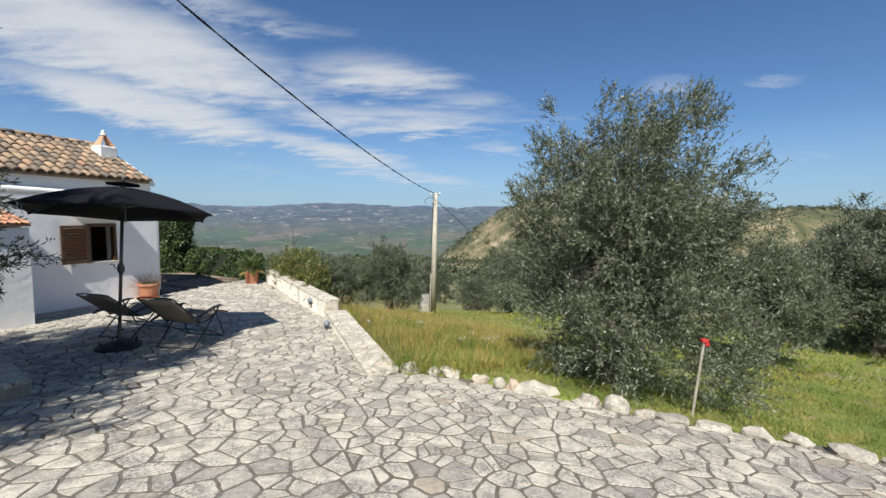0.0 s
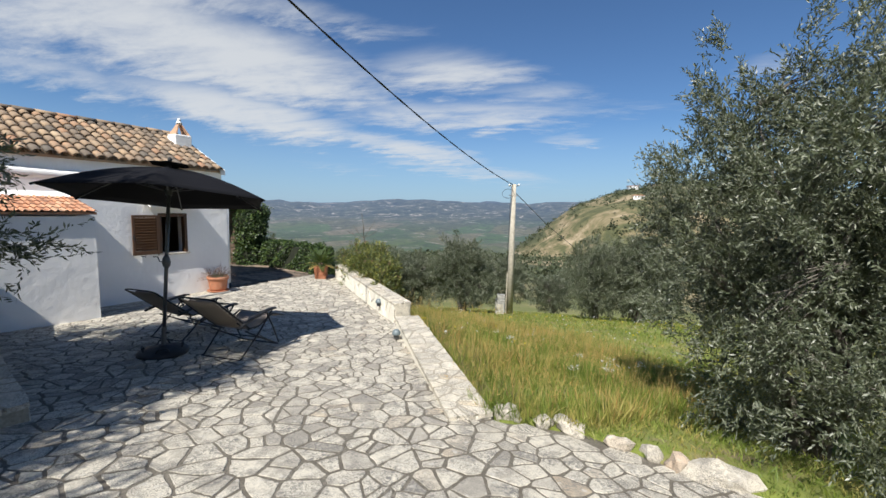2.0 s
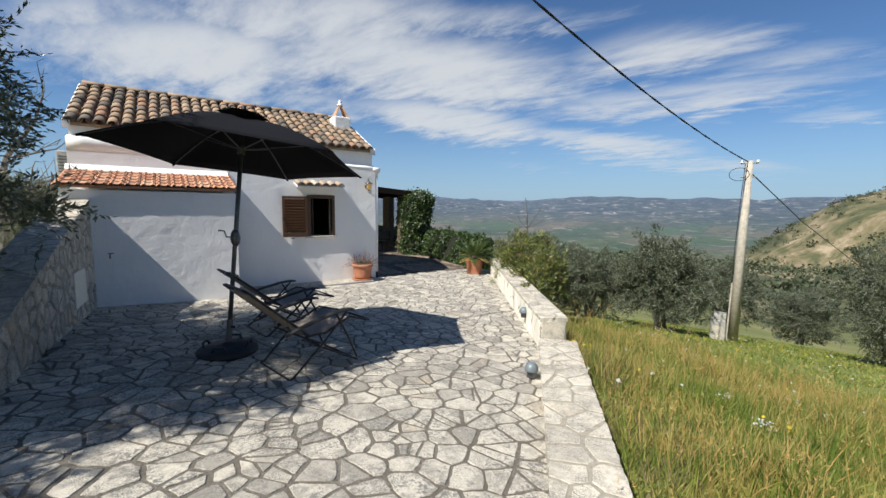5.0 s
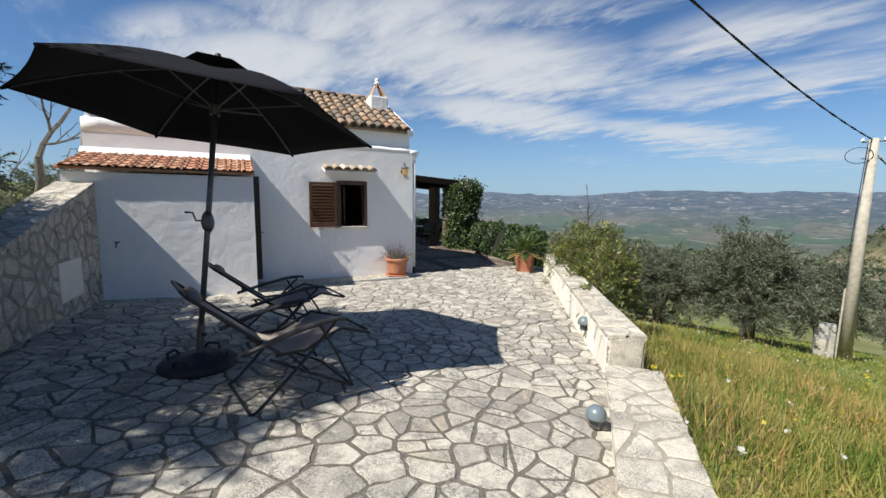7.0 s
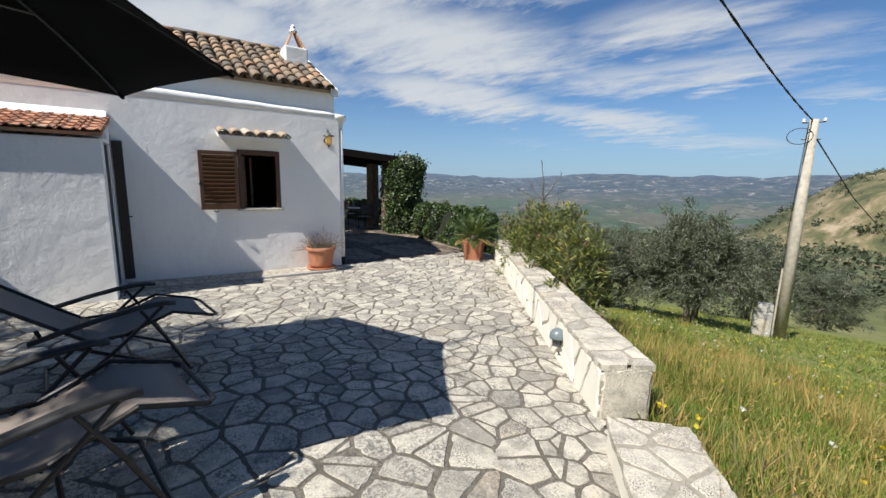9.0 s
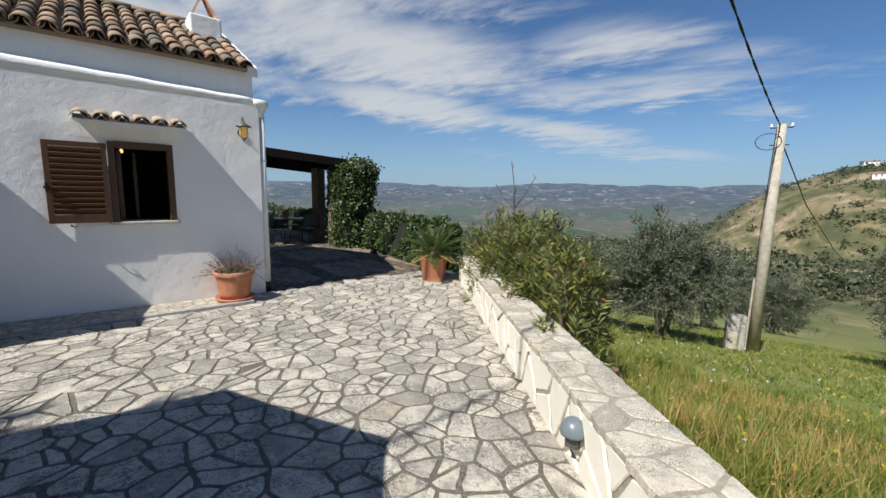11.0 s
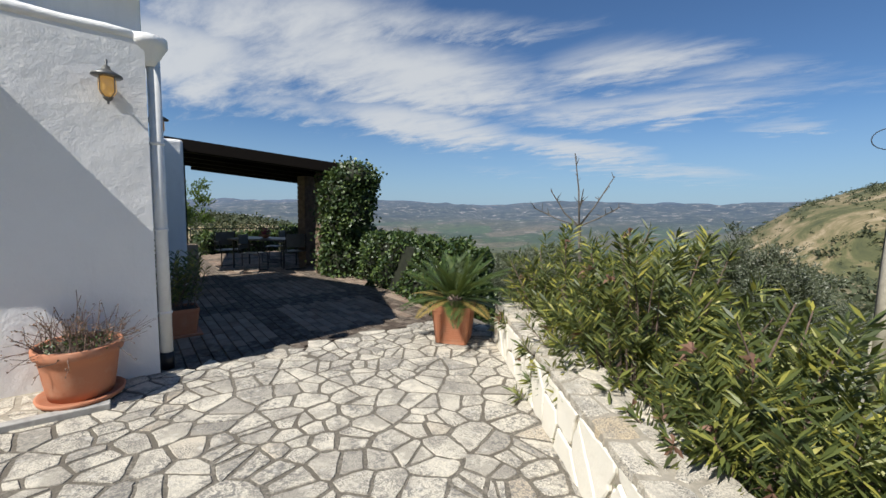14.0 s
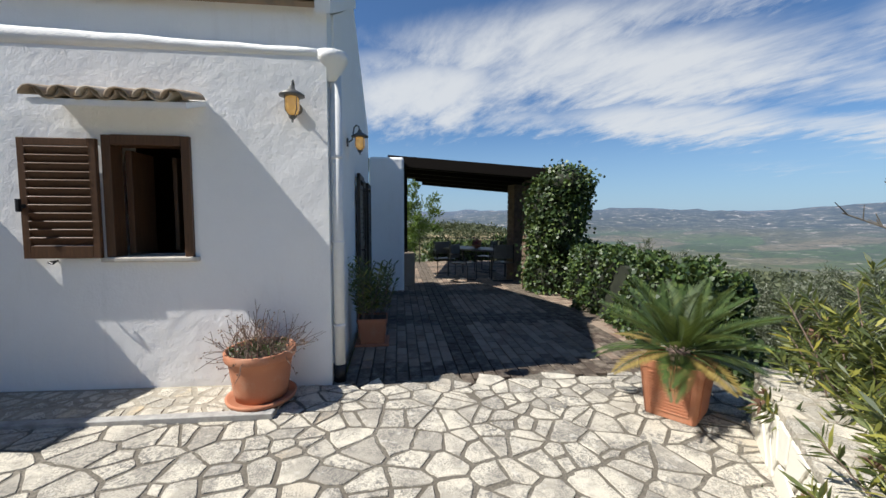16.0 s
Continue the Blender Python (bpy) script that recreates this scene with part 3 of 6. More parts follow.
rings = [0.4 + 0.32 * k for k in range(60)]
while rings[-1] < 4850:
    rings.append(rings[-1] * 1.055 + 0.2)
TURN = 300
gv, gf = [(-2.0, 8.0, land_z(-2.0, 8.0))], []
for r in rings:
    for j in range(TURN):
        a = 2 * math.pi * j / TURN
        x, y = -2 + r * math.cos(a), 8 + r * math.sin(a)
        gv.append((x, y, land_z(x, y)))
for j in range(TURN):
    gf.append((0, 1 + j, 1 + (j + 1) % TURN))
for i in range(len(rings) - 1):
    a, b = 1 + i * TURN, 1 + (i + 1) * TURN
    gf += [(a + j, b + j, b + (j + 1) % TURN, a + (j + 1) % TURN) for j in range(TURN)]
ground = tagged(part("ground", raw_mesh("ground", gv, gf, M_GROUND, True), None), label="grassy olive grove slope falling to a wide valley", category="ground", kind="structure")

# ---- terrace bed ----
bm = bmesh.new()
GX, GY = 46, 84
grid = {}
for i in range(GX + 1):
    for j in range(GY + 1):
        x, y = -10.2 + i * 17.2 / GX, -6 + j * 21.0 / GY
        grid[i, j] = (x, y)
vs = {}
for i in range(GX):
    for j in range(GY):
        x, y = grid[i, j]
        if inside(x + 0.18, y + 0.12, TERRACE):
            ring = []
            for k in ((i, j), (i + 1, j), (i + 1, j + 1), (i, j + 1)):
                if k not in vs:
                    vs[k] = bm.verts.new((*grid[k], terrace_z(*grid[k]) - 0.006))
                ring.append(vs[k])
            bm.faces.new(ring)
terrace = tagged(part("terrace_paving", bm, M_MORTAR), label="irregular pale limestone crazy paving with dark joints", category="paving", kind="structure")

# ---- low walls ----


def wall_line(name, a, b, wide, top_a, top_b, base, label, mat, seed, cap_size=0.155):
    """A masonry wall from plan point a to b (its terrace-side line), with a crazy stone cap and stones in its faces."""
    A, B = Vector((*a, 0)), Vector((*b, 0))
    way = (B - A).normalized()
    out = Vector((way.y, -way.x, 0))
    ln = (B - A).length
    thing = empty(name, Matrix.Translation((a[0], a[1], 0)) @ Matrix(((way.x, out.x, 0, 0), (way.y, out.y, 0, 0), (0, 0, 1, 0), (0, 0, 0, 1))), label=label, category="wall", kind="structure")
    rng = random.Random(seed)

    def top(x):
        return top_a + (top_b - top_a) * x / ln

    bm = bmesh.new()
    n = 14
    rows = []
    for k in range(n + 1):
        x = ln * k / n
        w0, w1 = 0.012 * rng.uniform(-1, 1), 0.012 * rng.uniform(-1, 1)
        rows.append([bm.verts.new(p) for p in ((x, w0, base), (x, w0 * 0.6, top(x) - 0.03), (x, wide + w1 * 0.6, top(x) - 0.03), (x, wide + w1, base - 0.5))])
    for p, q in zip(rows, rows[1:]):
        for j in range(4):
            bm.faces.new((p[j], p[(j + 1) % 4], q[(j + 1) % 4], q[j]))
    bm.faces.new(rows[0])
    bm.faces.new(rows[-1][::-1])
    part("masonry_core", bm, mat, thing)
    bm = bmesh.new()
    rows = [[bm.verts.new(p) for p in ((ln * k / 6, -0.016, top(ln * k / 6) - 0.034), (ln * k / 6, -0.012, top(ln * k / 6) - 0.002), (ln * k / 6, wide + 0.012, top(ln * k / 6) - 0.002), (ln * k / 6, wide + 0.016, top(ln * k / 6) - 0.034))] for k in range(7)]
    for p, q in zip(rows, rows[1:]):
        for j in range(3):
            bm.faces.new((p[j], p[j + 1], q[j + 1], q[j]))
    part("mortar_bed", bm, M_WMORTAR, thing, "grey-beige mortar between the cap stones")
    cells = crazy_cells(ln + 0.02, wide + 0.035, cap_size, 0.022, rng, 0.40, 1.2)
    lay_stones("cap_stone", cells, lambda x, y, z: Vector((x - 0.01, y - 0.0175, top(x) + z)), 0.004, -0.045, M_CAP, M_CAP, thing, rng, lambda x, y: True, "cap_rest", 0.005, 0.001)
    return thing, ln, wide, top, rng


wall_hi, ln, wd, top_f, rng = wall_line("wall_terrace_high", (-2.79, 9.345), (-6.51, 14.22), 0.35, -0.625, -0.60, -1.35, "cream stone-faced terrace parapet with a stone cap", M_WMORTAR, 3, 0.19)
cells = crazy_cells(ln, 0.40, 0.25, 0.02, rng, 0.42, 1.0)
lay_stones("face_stone", cells, lambda x, y, z: Vector((x, -z, -1.06 + y)), 0.016, -0.02, M_PLASTER_OLD, M_PLASTER_OLD, wall_hi, rng, lambda x, y: True, "face_rest", 0.008, 0.003)
cells = crazy_cells(0.33, 0.37, 0.2, 0.02, rng, 0.35)
lay_stones("end_stone", cells, lambda x, y, z: Vector((-z, 0.01 + x, -1.03 + y)), 0.012, -0.02, M_CAP, M_CAP, wall_hi, rng, lambda x, y: True, "end_rest", 0.008, 0.001)
wall_lo, ln, wd, top_f, rng = wall_line("wall_terrace_low", (-0.88, 5.37), (-2.63, 8.98), 0.43, -0.752, -0.79, -1.3, "low cream terrace wall with a flat stone cap", M_PLASTER_OLD, 4, 0.19)

# ---- house: u along the front wall from the corner, n outward, z up ----
HOUSE = Matrix.Translation((-8.52, 11.64, 0)) @ Matrix.Rotation(math.atan2(-0.950, -0.311), 4, "Z")
FLOOR = -1.07
house = empty("house", HOUSE, label="small whitewashed country house with an old tiled roof", category="house")


def walls_with_hole(bm, u0, u1, n0, n1, z0, z1, hole):
    """A wall along u with one rectangular hole (u0, u1, z0, z1)."""
    a, b, c, d = hole
    box(bm, u0, a, n0, n1, z0, z1)
    box(bm, b, u1, n0, n1, z0, z1)
    box(bm, a, b, n0, n1, z0, c)
    box(bm, a, b, n0, n1, d, z1)


UL = 5.97
WIN = (1.10, 1.77, 0.10, 1.09)
bm = bmesh.new()
walls_with_hole(bm, -0.0, UL, -0.42, 0.0, -1.7, 1.84, WIN)
part("front_wall", bm, M_PLASTER, house)
part("upper_wall", boxes((0.02, UL - 0.02, -0.52, -0.17, 1.83, 2.29)), M_PLASTER, house)
# sloping plaster ledge between the thick lower wall and the upper wall
bm = bmesh.new()
n = 24
rows = []
rng = random.Random(8)
for k in range(n + 1):
    u = UL * k / n
    zz = 1.85 + 0.028 * u + rng.uniform(-0.006, 0.006)
    rows.append([bm.verts.new(p) for p in ((u, 0.004, 1.78), (u, 0.012, zz - 0.03), (u, -0.02, zz), (u, -0.20, zz + 0.05), (u, -0.20, 1.78))])
for p, q in zip(rows, rows[1:]):
    for j in range(5):
        bm.faces.new((p[j], p[(j + 1) % 5], q[(j + 1) % 5], q[j]))
bm.faces.new(rows[0])
bm.faces.new(rows[-1][::-1])
part("ledge", bm, M_PLASTER, house, "sunlit whitewashed ledge", True)

RIDGE_N, RIDGE_Z, EAVE_N, EAVE_Z = -2.3, 3.39, -0.10, 2.27


def gable(bm, u0, u1):
    prof = [(-0.43, -1.7), (-4.9, -1.7), (-4.9, EAVE_Z - 0.1), (RIDGE_N, RIDGE_Z - 0.08), (-0.43, EAVE_Z + 0.05)]
    a = [bm.verts.new((u0, n, z)) for n, z in prof]
    b = [bm.verts.new((u1, n, z)) for n, z in prof]
    bm.faces.new(a)
    bm.faces.new(b[::-1])
    for k in range(5):
        bm.faces.new((a[k], b[k], b[(k + 1) % 5], a[(k + 1) % 5]))


bm = bmesh.new()
gable(bm, 0.0, 0.35)
part("gable_wall", bm, M_PLASTER, house)
bm = bmesh.new()
gable(bm, UL - 0.35, UL)
part("far_gable_wall", bm, M_PLASTER, house)
part("back_wall", boxes((0.36, UL - 0.36, -4.9, -4.5, -1.7, EAVE_Z)), M_PLASTER, house)
part("room_floor", boxes((0.36, UL - 0.36, -4.49, -0.43, -1.2, -1.06)), M_DARK, house)
part("room_ceiling", boxes((0.36, UL - 0.36, -4.49, -0.53, 2.05, 2.2)), M_DARK, house)
for row in ((0.36, 0.38, -4.48, -0.44, -1.05, 2.04), (UL - 0.4, UL - 0.37, -4.48, -0.44, -1.05, 2.04), (0.39, UL - 0.41, -4.48, -4.4, -1.05, 2.04)):
    part("room_lining", boxes(row), M_DARK, house)
# roof boards under the tiles
pitch = math.atan2(RIDGE_Z - EAVE_Z, EAVE_N - RIDGE_N)
run = math.hypot(RIDGE_Z - EAVE_Z, EAVE_N - RIDGE_N)


def roof_slab(bm, u0, u1, na, za, nb, zb, thick):
    prof = [(na, za), (nb, zb), (nb, zb - thick), (na, za - thick)]
    a = [bm.verts.new((u0, n, z)) for n, z in prof]
    b = [bm.verts.new((u1, n, z)) for n, z in prof]
    bm.faces.new(a)
    bm.faces.new(b[::-1])
    for k in range(4):
        bm.faces.new((a[k], b[k], b[(k + 1) % 4], a[(k + 1) % 4]))
    return bm


roof = part("roof", roof_slab(roof_slab(bmesh.new(), 0.08, UL - 0.02, EAVE_N, EAVE_Z, RIDGE_N, RIDGE_Z, 0.05), 0.08, UL - 0.02, -4.95, EAVE_Z - 0.1, RIDGE_N - 0.005, RIDGE_Z, 0.05), M_TILE, house, "weathered clay barrel tile roof")


def barrel(length, r0, r1, up=True, seg=6, thick=0.014):
    """A half-round clay tile along +y from 0 to length; radius r0 at the low end, r1 at the high end."""
    bm = bmesh.new()
    rings = []
    for y, r in ((0.0, r0), (length, r1)):
        row = []
        for t in (0.0, thick):
            for k in range(seg + 1):
                a = math.pi * k / seg
                z = (r - t) * math.sin(a) * 0.85
                row.append(bm.verts.new(((r - t) * math.cos(a), y, z if up else -z)))
        rings.append(row)
    a, b = rings
    m = seg + 1
    for k in range(seg):
        bm.faces.new((a[k], a[k + 1], b[k + 1], b[k]))
        bm.faces.new((a[m + k], b[m + k], b[m + k + 1], a[m + k + 1]))
        for q in (a, b):
            bm.faces.new((q[k], q[m + k], q[m + k + 1], q[k + 1]))
    for k in (0, seg):
        bm.faces.new((a[k], b[k], b[m + k], a[m + k]))
    return bm


def barrel_slope(parent, u0, u1, n_low, z_low, n_high, z_high, wide, rows, mat, seed, name="roof_tile", r=None):
    rng = random.Random(seed)
    cols = int(round((u1 - u0) / wide))
    wide = (u1 - u0) / cols
    ln = math.hypot(n_high - n_low, z_high - z_low) / rows
    r = r or wide * 0.46
    me = mesh_of(name, barrel(ln * 1.18, r, r * 0.82), mat, True)
    me2 = mesh_of("channel_tile", barrel(ln * rows, r * 0.95, r * 0.9, False), mat, True)
    tilt = math.atan2(z_high - z_low, abs(n_high - n_low))
    for c in range(cols + 1):
        u = u0 + c * wide
        for k in range(rows):
            s = k / rows
            o = part(name, me, None, parent)
            o.matrix_basis = pose(u + rng.uniform(-0.008, 0.008), n_low + (n_high - n_low) * s, z_low + (z_high - z_low) * s + 0.03 + rng.uniform(-0.006, 0.006), math.degrees(tilt) - 2.0 + rng.uniform(-0.8, 0.8), rng.uniform(-2, 2), 180 + rng.uniform(-1.5, 1.5)) if n_high < n_low else Matrix()
            # tiles run up the slope, toward -n
        if c < cols:
            o = part("channel_tile", me2, None, parent)
            o.matrix_basis = pose(u + wide / 2, n_low - 0.01, z_low + 0.075, math.degrees(tilt), 0, 180)


barrel_slope(roof, 0.12, UL - 0.06, EAVE_N + 0.06, EAVE_Z - 0.01, RIDGE_N, RIDGE_Z, 0.21, 8, M_TILE, 5)
rng = random.Random(6)
me = mesh_of("ridge_tile", barrel(0.44, 0.125, 0.10), M_TILE, True)
for k in range(15):
    part("ridge_tile", me, None, roof).matrix_basis = pose(UL - 0.02 - 0.39 * k, RIDGE_N, RIDGE_Z + 0.02 + rng.uniform(-0.005, 0.005), 1.5, 0, 90 + rng.uniform(-1.5, 1.5))
# white verge along the gable
part("verge", roof_slab(bmesh.new(), -0.03, 0.10, EAVE_N + 0.04, EAVE_Z + 0.03, RIDGE_N, RIDGE_Z + 0.05, 0.14), M_PLASTER, house, "whitewashed verge")
part("verge", roof_slab(bmesh.new(), UL - 0.06, UL + 0.04, EAVE_N + 0.04, EAVE_Z + 0.03, RIDGE_N, RIDGE_Z + 0.05, 0.14), M_PLASTER, house, "whitewashed verge")

# chimney with a little tent of two tiles
chimney = part("chimney", boxes((0.13, 0.59, -1.785, -1.355, 2.6, 3.31), bevel=0.03), M_PLASTER, house, "whitewashed chimney stack")
bm = bmesh.new()
for s in (-1, 1):
    p = [(0.36 + s * 0.20, -1.765, 3.31), (0.36 + s * 0.20, -1.375, 3.31), (0.36 + s * 0.035, -1.515, 3.65), (0.36 + s * 0.035, -1.625, 3.65)]
    a = [bm.verts.new(q) for q in p]
    b = [bm.verts.new((q[0] - s * 0.03, q[1], q[2] - 0.005)) for q in p]
    bm.faces.new(a)
    bm.faces.new(b[::-1])
    for k in range(4):
        bm.faces.new((a[k], a[(k + 1) % 4], b[(k + 1) % 4], b[k]))
part("chimney_tile", bm, M_TILE_RED, chimney, "leaning clay tiles over the flue")
part("chimney_finial", turned([(0.075, 0), (0.08, 0.04), (0.05, 0.06), (0.045, 0.10), (0.055, 0.115), (0.02, 0.16), (0.0, 0.165)], (0.36, -1.57, 3.63), 12), M_PLASTER, chimney, "", True)

# window
window = part("window_1", boxes((WIN[0] + 0.07, WIN[1] - 0.07, -0.12, 0.032, WIN[3] - 0.08, WIN[3] + 0.004), bevel=0.006), M_SHUTTER, house, "open window with a brown wooden frame")
for u in (WIN[0], WIN[1] - 0.07):
    part("window_jamb", boxes((u, u + 0.07, -0.12, 0.03, WIN[2], WIN[3]), bevel=0.006), M_SHUTTER, window)
part("window_sill", boxes((WIN[0] - 0.04, WIN[1] + 0.03, -0.3, 0.06, WIN[2] - 0.035, WIN[2] + 0.004), bevel=0.01), M_SILL, window, "worn stone sill")
part("inner_sash", boxes((WIN[1] - 0.13, WIN[1] - 0.08, -0.45, -0.13, WIN[2] + 0.02, WIN[3] - 0.1), (WIN[1] - 0.30, WIN[1] - 0.26, -0.95, -0.5, WIN[2] + 0.02, WIN[3] - 0.1), bevel=0.005), M_SHUTTER, window)


def shutter(parent, u0, u1, z0, z1, n0, n1, slats=12, name="shutter"):
    fr = 0.055
    sh = part(name, boxes((u0, u0 + fr, n0, n1, z0, z1), (u1 - fr, u1, n0, n1, z0, z1), (u0 + fr, u1 - fr, n0, n1, z0, z0 + 0.10), (u0 + fr, u1 - fr, n0, n1, z1 - 0.06, z1), bevel=0.005), M_SHUTTER, parent, "open louvred brown shutter leaf")
    hgt = z1 - z0 - 0.17
    bm = bmesh.new()
    bmesh.ops.create_cube(bm, size=1, matrix=Matrix.Rotation(radians(-35), 4, "X") @ Matrix.Diagonal((u1 - u0 - 2 * fr + 0.004, 0.012, hgt / slats * 1.12, 1)))
    me = mesh_of("slat", bm, M_SHUTTER)
    for k in range(slats):
        part("slat", me, None, sh).location = ((u0 + u1) / 2, (n0 + n1) / 2, z0 + 0.105 + hgt * (k + 0.5) / slats)
    return sh


sh = shutter(house, WIN[1] + 0.012, 2.345, 0.10, 1.05, 0.035, 0.075)
part("latch", boxes((2.30, 2.36, 0.076, 0.10, 0.50, 0.53), (2.32, 2.345, 0.09, 0.12, 0.47, 0.57), bevel=0.004), M_BLACK_METAL, sh, "black iron latch")
part("shutter_stay", bar([(2.16, 0.0, 0.075), (2.16, 0.09, 0.07), (2.12, 0.10, 0.06), (2.10, 0.09, 0.085)], 0.008), M_BLACK_METAL, house, "black iron shutter stay")
# little tiled hood over the window
hood = part("window_hood", roof_slab(bmesh.new(), 0.97, 2.06, 0.32, 1.285, -0.02, 1.39, 0.045), M_PLASTER, house, "white hood over the window topped with clay tiles")
me = mesh_of("hood_tile", barrel(0.36, 0.088, 0.075), M_TILE_PALE, True)
for k in range(6):
    part("hood_tile", me, None, hood).matrix_basis = pose(1.05 + 0.187 * k, 0.36, 1.295, 15, rng.uniform(-3, 3), 180 + rng.uniform(-3, 3))
me = mesh_of("hood_channel", barrel(0.34, 0.088, 0.085, False), M_TILE_PALE, True)
for k in range(5):
    part("hood_tile", me, None, hood).matrix_basis = pose(1.143 + 0.187 * k, 0.355, 1.35, 15, 0, 180)


def wall_lamp(m, label):
    """A ship's-lantern lamp on a hooked arm; local y points out of the wall."""
    lamp = empty("wall_lamp", m, label=label, category="lamp", group="lanterns on the house")
    part("back_plate", bar([(0, 0, 0), (0, 0.018, 0)], 0.05, 16), M_LAMP, lamp)
    part("arm", bar([(0, 0.018, 0.0), (0, 0.06, 0.03), (0, 0.075, 0.10), (0, 0.085, 0.17), (0, 0.11, 0.20), (0, 0.14, 0.185), (0, 0.15, 0.14)], 0.009, 8), M_LAMP, lamp)
    part("hat", turned([(0.02, 0.085), (0.028, 0.06), (0.05, 0.045), (0.098, 0.018), (0.1, 0.005), (0.05, 0.0)], (0, 0.15, 0.06), 20), M_LAMP, lamp, "", True)
    part("glass", turned([(0.045, 0.0), (0.057, -0.02), (0.057, -0.10), (0.04, -0.135), (0.01, -0.145)], (0, 0.15, 0.06), 16), M_AMBER, lamp, "amber glass", True)
    for k in range(4):
        a = math.pi / 4 + k * math.pi / 2
        c, s = math.cos(a), math.sin(a)
        part("guard_wire", bar([(0.064 * c, 0.15 + 0.064 * s, 0.06), (0.064 * c, 0.15 + 0.064 * s, -0.05), (0.03 * c, 0.15 + 0.03 * s, -0.09)], 0.004, 6), M_LAMP, lamp)
    part("guard_ring", turned([(0.03, -0.09), (0.034, -0.095), (0.02, -0.11), (0.008, -0.12), (0.008, -0.14)], (0, 0.15, 0), 12), M_LAMP, lamp)
    return lamp


wall_lamp(HOUSE @ pose(0.25, 0.0, 1.34), "pewter lantern with amber glass on the whitewashed front wall")
wall_lamp(HOUSE @ pose(0.0, -1.35, 1.32, 0, 0, 90), "pewter lantern with amber glass on the gable wall")

# rainwater pipe and its hopper at the corner
pipe = empty("downpipe", HOUSE, label="white rainwater pipe with a cone hopper at the corner", category="pipe")
part("pipe", bar([(-0.06, -0.10, -0.93), (-0.06, -0.10, 1.66)], 0.05, 16), M_PVC, pipe, "", True)
part("shoe", bar([(-0.06, -0.10, -1.06), (-0.06, -0.10, -0.9)], 0.056, 16), M_BLACK_METAL, pipe, "dark pipe shoe", True)
part("hopper", turned([(0.055, 0.0), (0.075, 0.06), (0.125, 0.15), (0.14, 0.17), (0.14, 0.235), (0.11, 0.24)], (-0.03, -0.09, 1.60), 20), M_PLASTER, pipe, "", True)
for z in (-0.55, 0.2, 0.95):
    part("pipe_clip", turned([(0.054, 0), (0.058, 0.006), (0.058, 0.02), (0.054, 0.026)], (-0.06, -0.10, z), 16), M_PVC, pipe)

# gable door with open louvred shutters
gdoor = part("door_1", boxes((-0.035, 0.02, -2.95, -2.85, FLOOR, 1.05), (-0.035, 0.02, -3.75, -3.65, FLOOR, 1.05), (-0.035, 0.02, -3.75, -2.85, 0.95, 1.05), (-0.01, 0.03, -3.65, -2.95, FLOOR, 0.95)), M_DOOR, house, "dark wooden door in the gable wall")
for k, (n0, n1) in enumerate(((-2.84, -2.14), (-4.45, -3.76))):
    leaf = part("door_shutter", boxes((-0.075, -0.03, n0, n0 + 0.06, FLOOR + 0.03, 1.05), (-0.075, -0.03, n1 - 0.06, n1, FLOOR + 0.03, 1.05), (-0.075, -0.03, n0, n1, FLOOR + 0.03, FLOOR + 0.16), (-0.075, -0.03, n0, n1, 0.0, 0.08), (-0.075, -0.03, n0, n1, 0.97, 1.05), bevel=0.004), M_DOOR, gdoor, "open dark louvred shutter leaf")
    bm = boxes((-0.062, -0.05, n0 + 0.06, n1 - 0.06, -0.03, 0.03))
    me = mesh_of("slat", bm, M_DOOR)
    for j in range(26):
        part("slat", me, None, leaf).location = (0, 0, -0.87 + 0.07 * j)
part("door_handle", bar([(-0.08, -2.2, -0.02), (-0.13, -2.2, -0.02), (-0.13, -2.3, -0.02)], 0.009), M_BLACK_METAL, gdoor)
part("letter_box", boxes((-0.06, -0.004, -4.78, -4.62, 0.35, 0.62), bevel=0.01), M_PVC, house)
# stub wall that carries the pergola
part("stub_wall", boxes((-0.72, -0.01, -5.3, -4.88, -1.7, 1.68), bevel=0.05), M_PLASTER, house)

# ---- lean-to store ----
LN, LU0, LU1 = 1.16, 3.42, 5.95
leanto = empty("lean_to", HOUSE, label="whitewashed lean-to store with a red tiled roof", category="shed")
part("store_wall", boxes((LU0, LU1, LN - 0.25, LN, -1.7, 1.05)), M_PLASTER, leanto)
bm = bmesh.new()
for (n0, n1, z0, z1) in ((0.01, 0.14, -1.7, 1.05), (0.86, LN - 0.26, -1.7, 1.05), (0.14, 0.86, 1.05, 1.18)):
    box(bm, LU0, LU0 + 0.2, n0, n1, z0, z1)
prof = [(0.012, 1.18), (LN - 0.26, 1.05), (LN - 0.26, 1.13), (0.012, 1.42)]
a = [bm.verts.new((LU0, n, z)) for n, z in prof]
b = [bm.verts.new((LU0 + 0.2, n, z)) for n, z in prof]
bm.faces.new(a)
bm.faces.new(b[::-1])
for k in range(4):
    bm.faces.new((a[k], b[k], b[(k + 1) % 4], a[(k + 1) % 4]))
part("store_side_wall", bm, M_PLASTER, leanto)
part("store_far_wall", boxes((LU1 - 0.2, LU1, 0.012, LN - 0.26, -1.7, 1.05)), M_PLASTER, leanto)
sdoor = part("store_door", boxes((LU0 + 0.03, LU0 + 0.08, 0.15, 0.85, -0.95, 1.04), bevel=0.004), M_DOOR, leanto, "dark narrow door in the store's side")
leaf = part("door_leaf", boxes((3.285, 3.405, 0.01, 0.06, -0.93, 1.12), bevel=0.006), M_DOOR, leanto, "dark folded door leaf standing open")
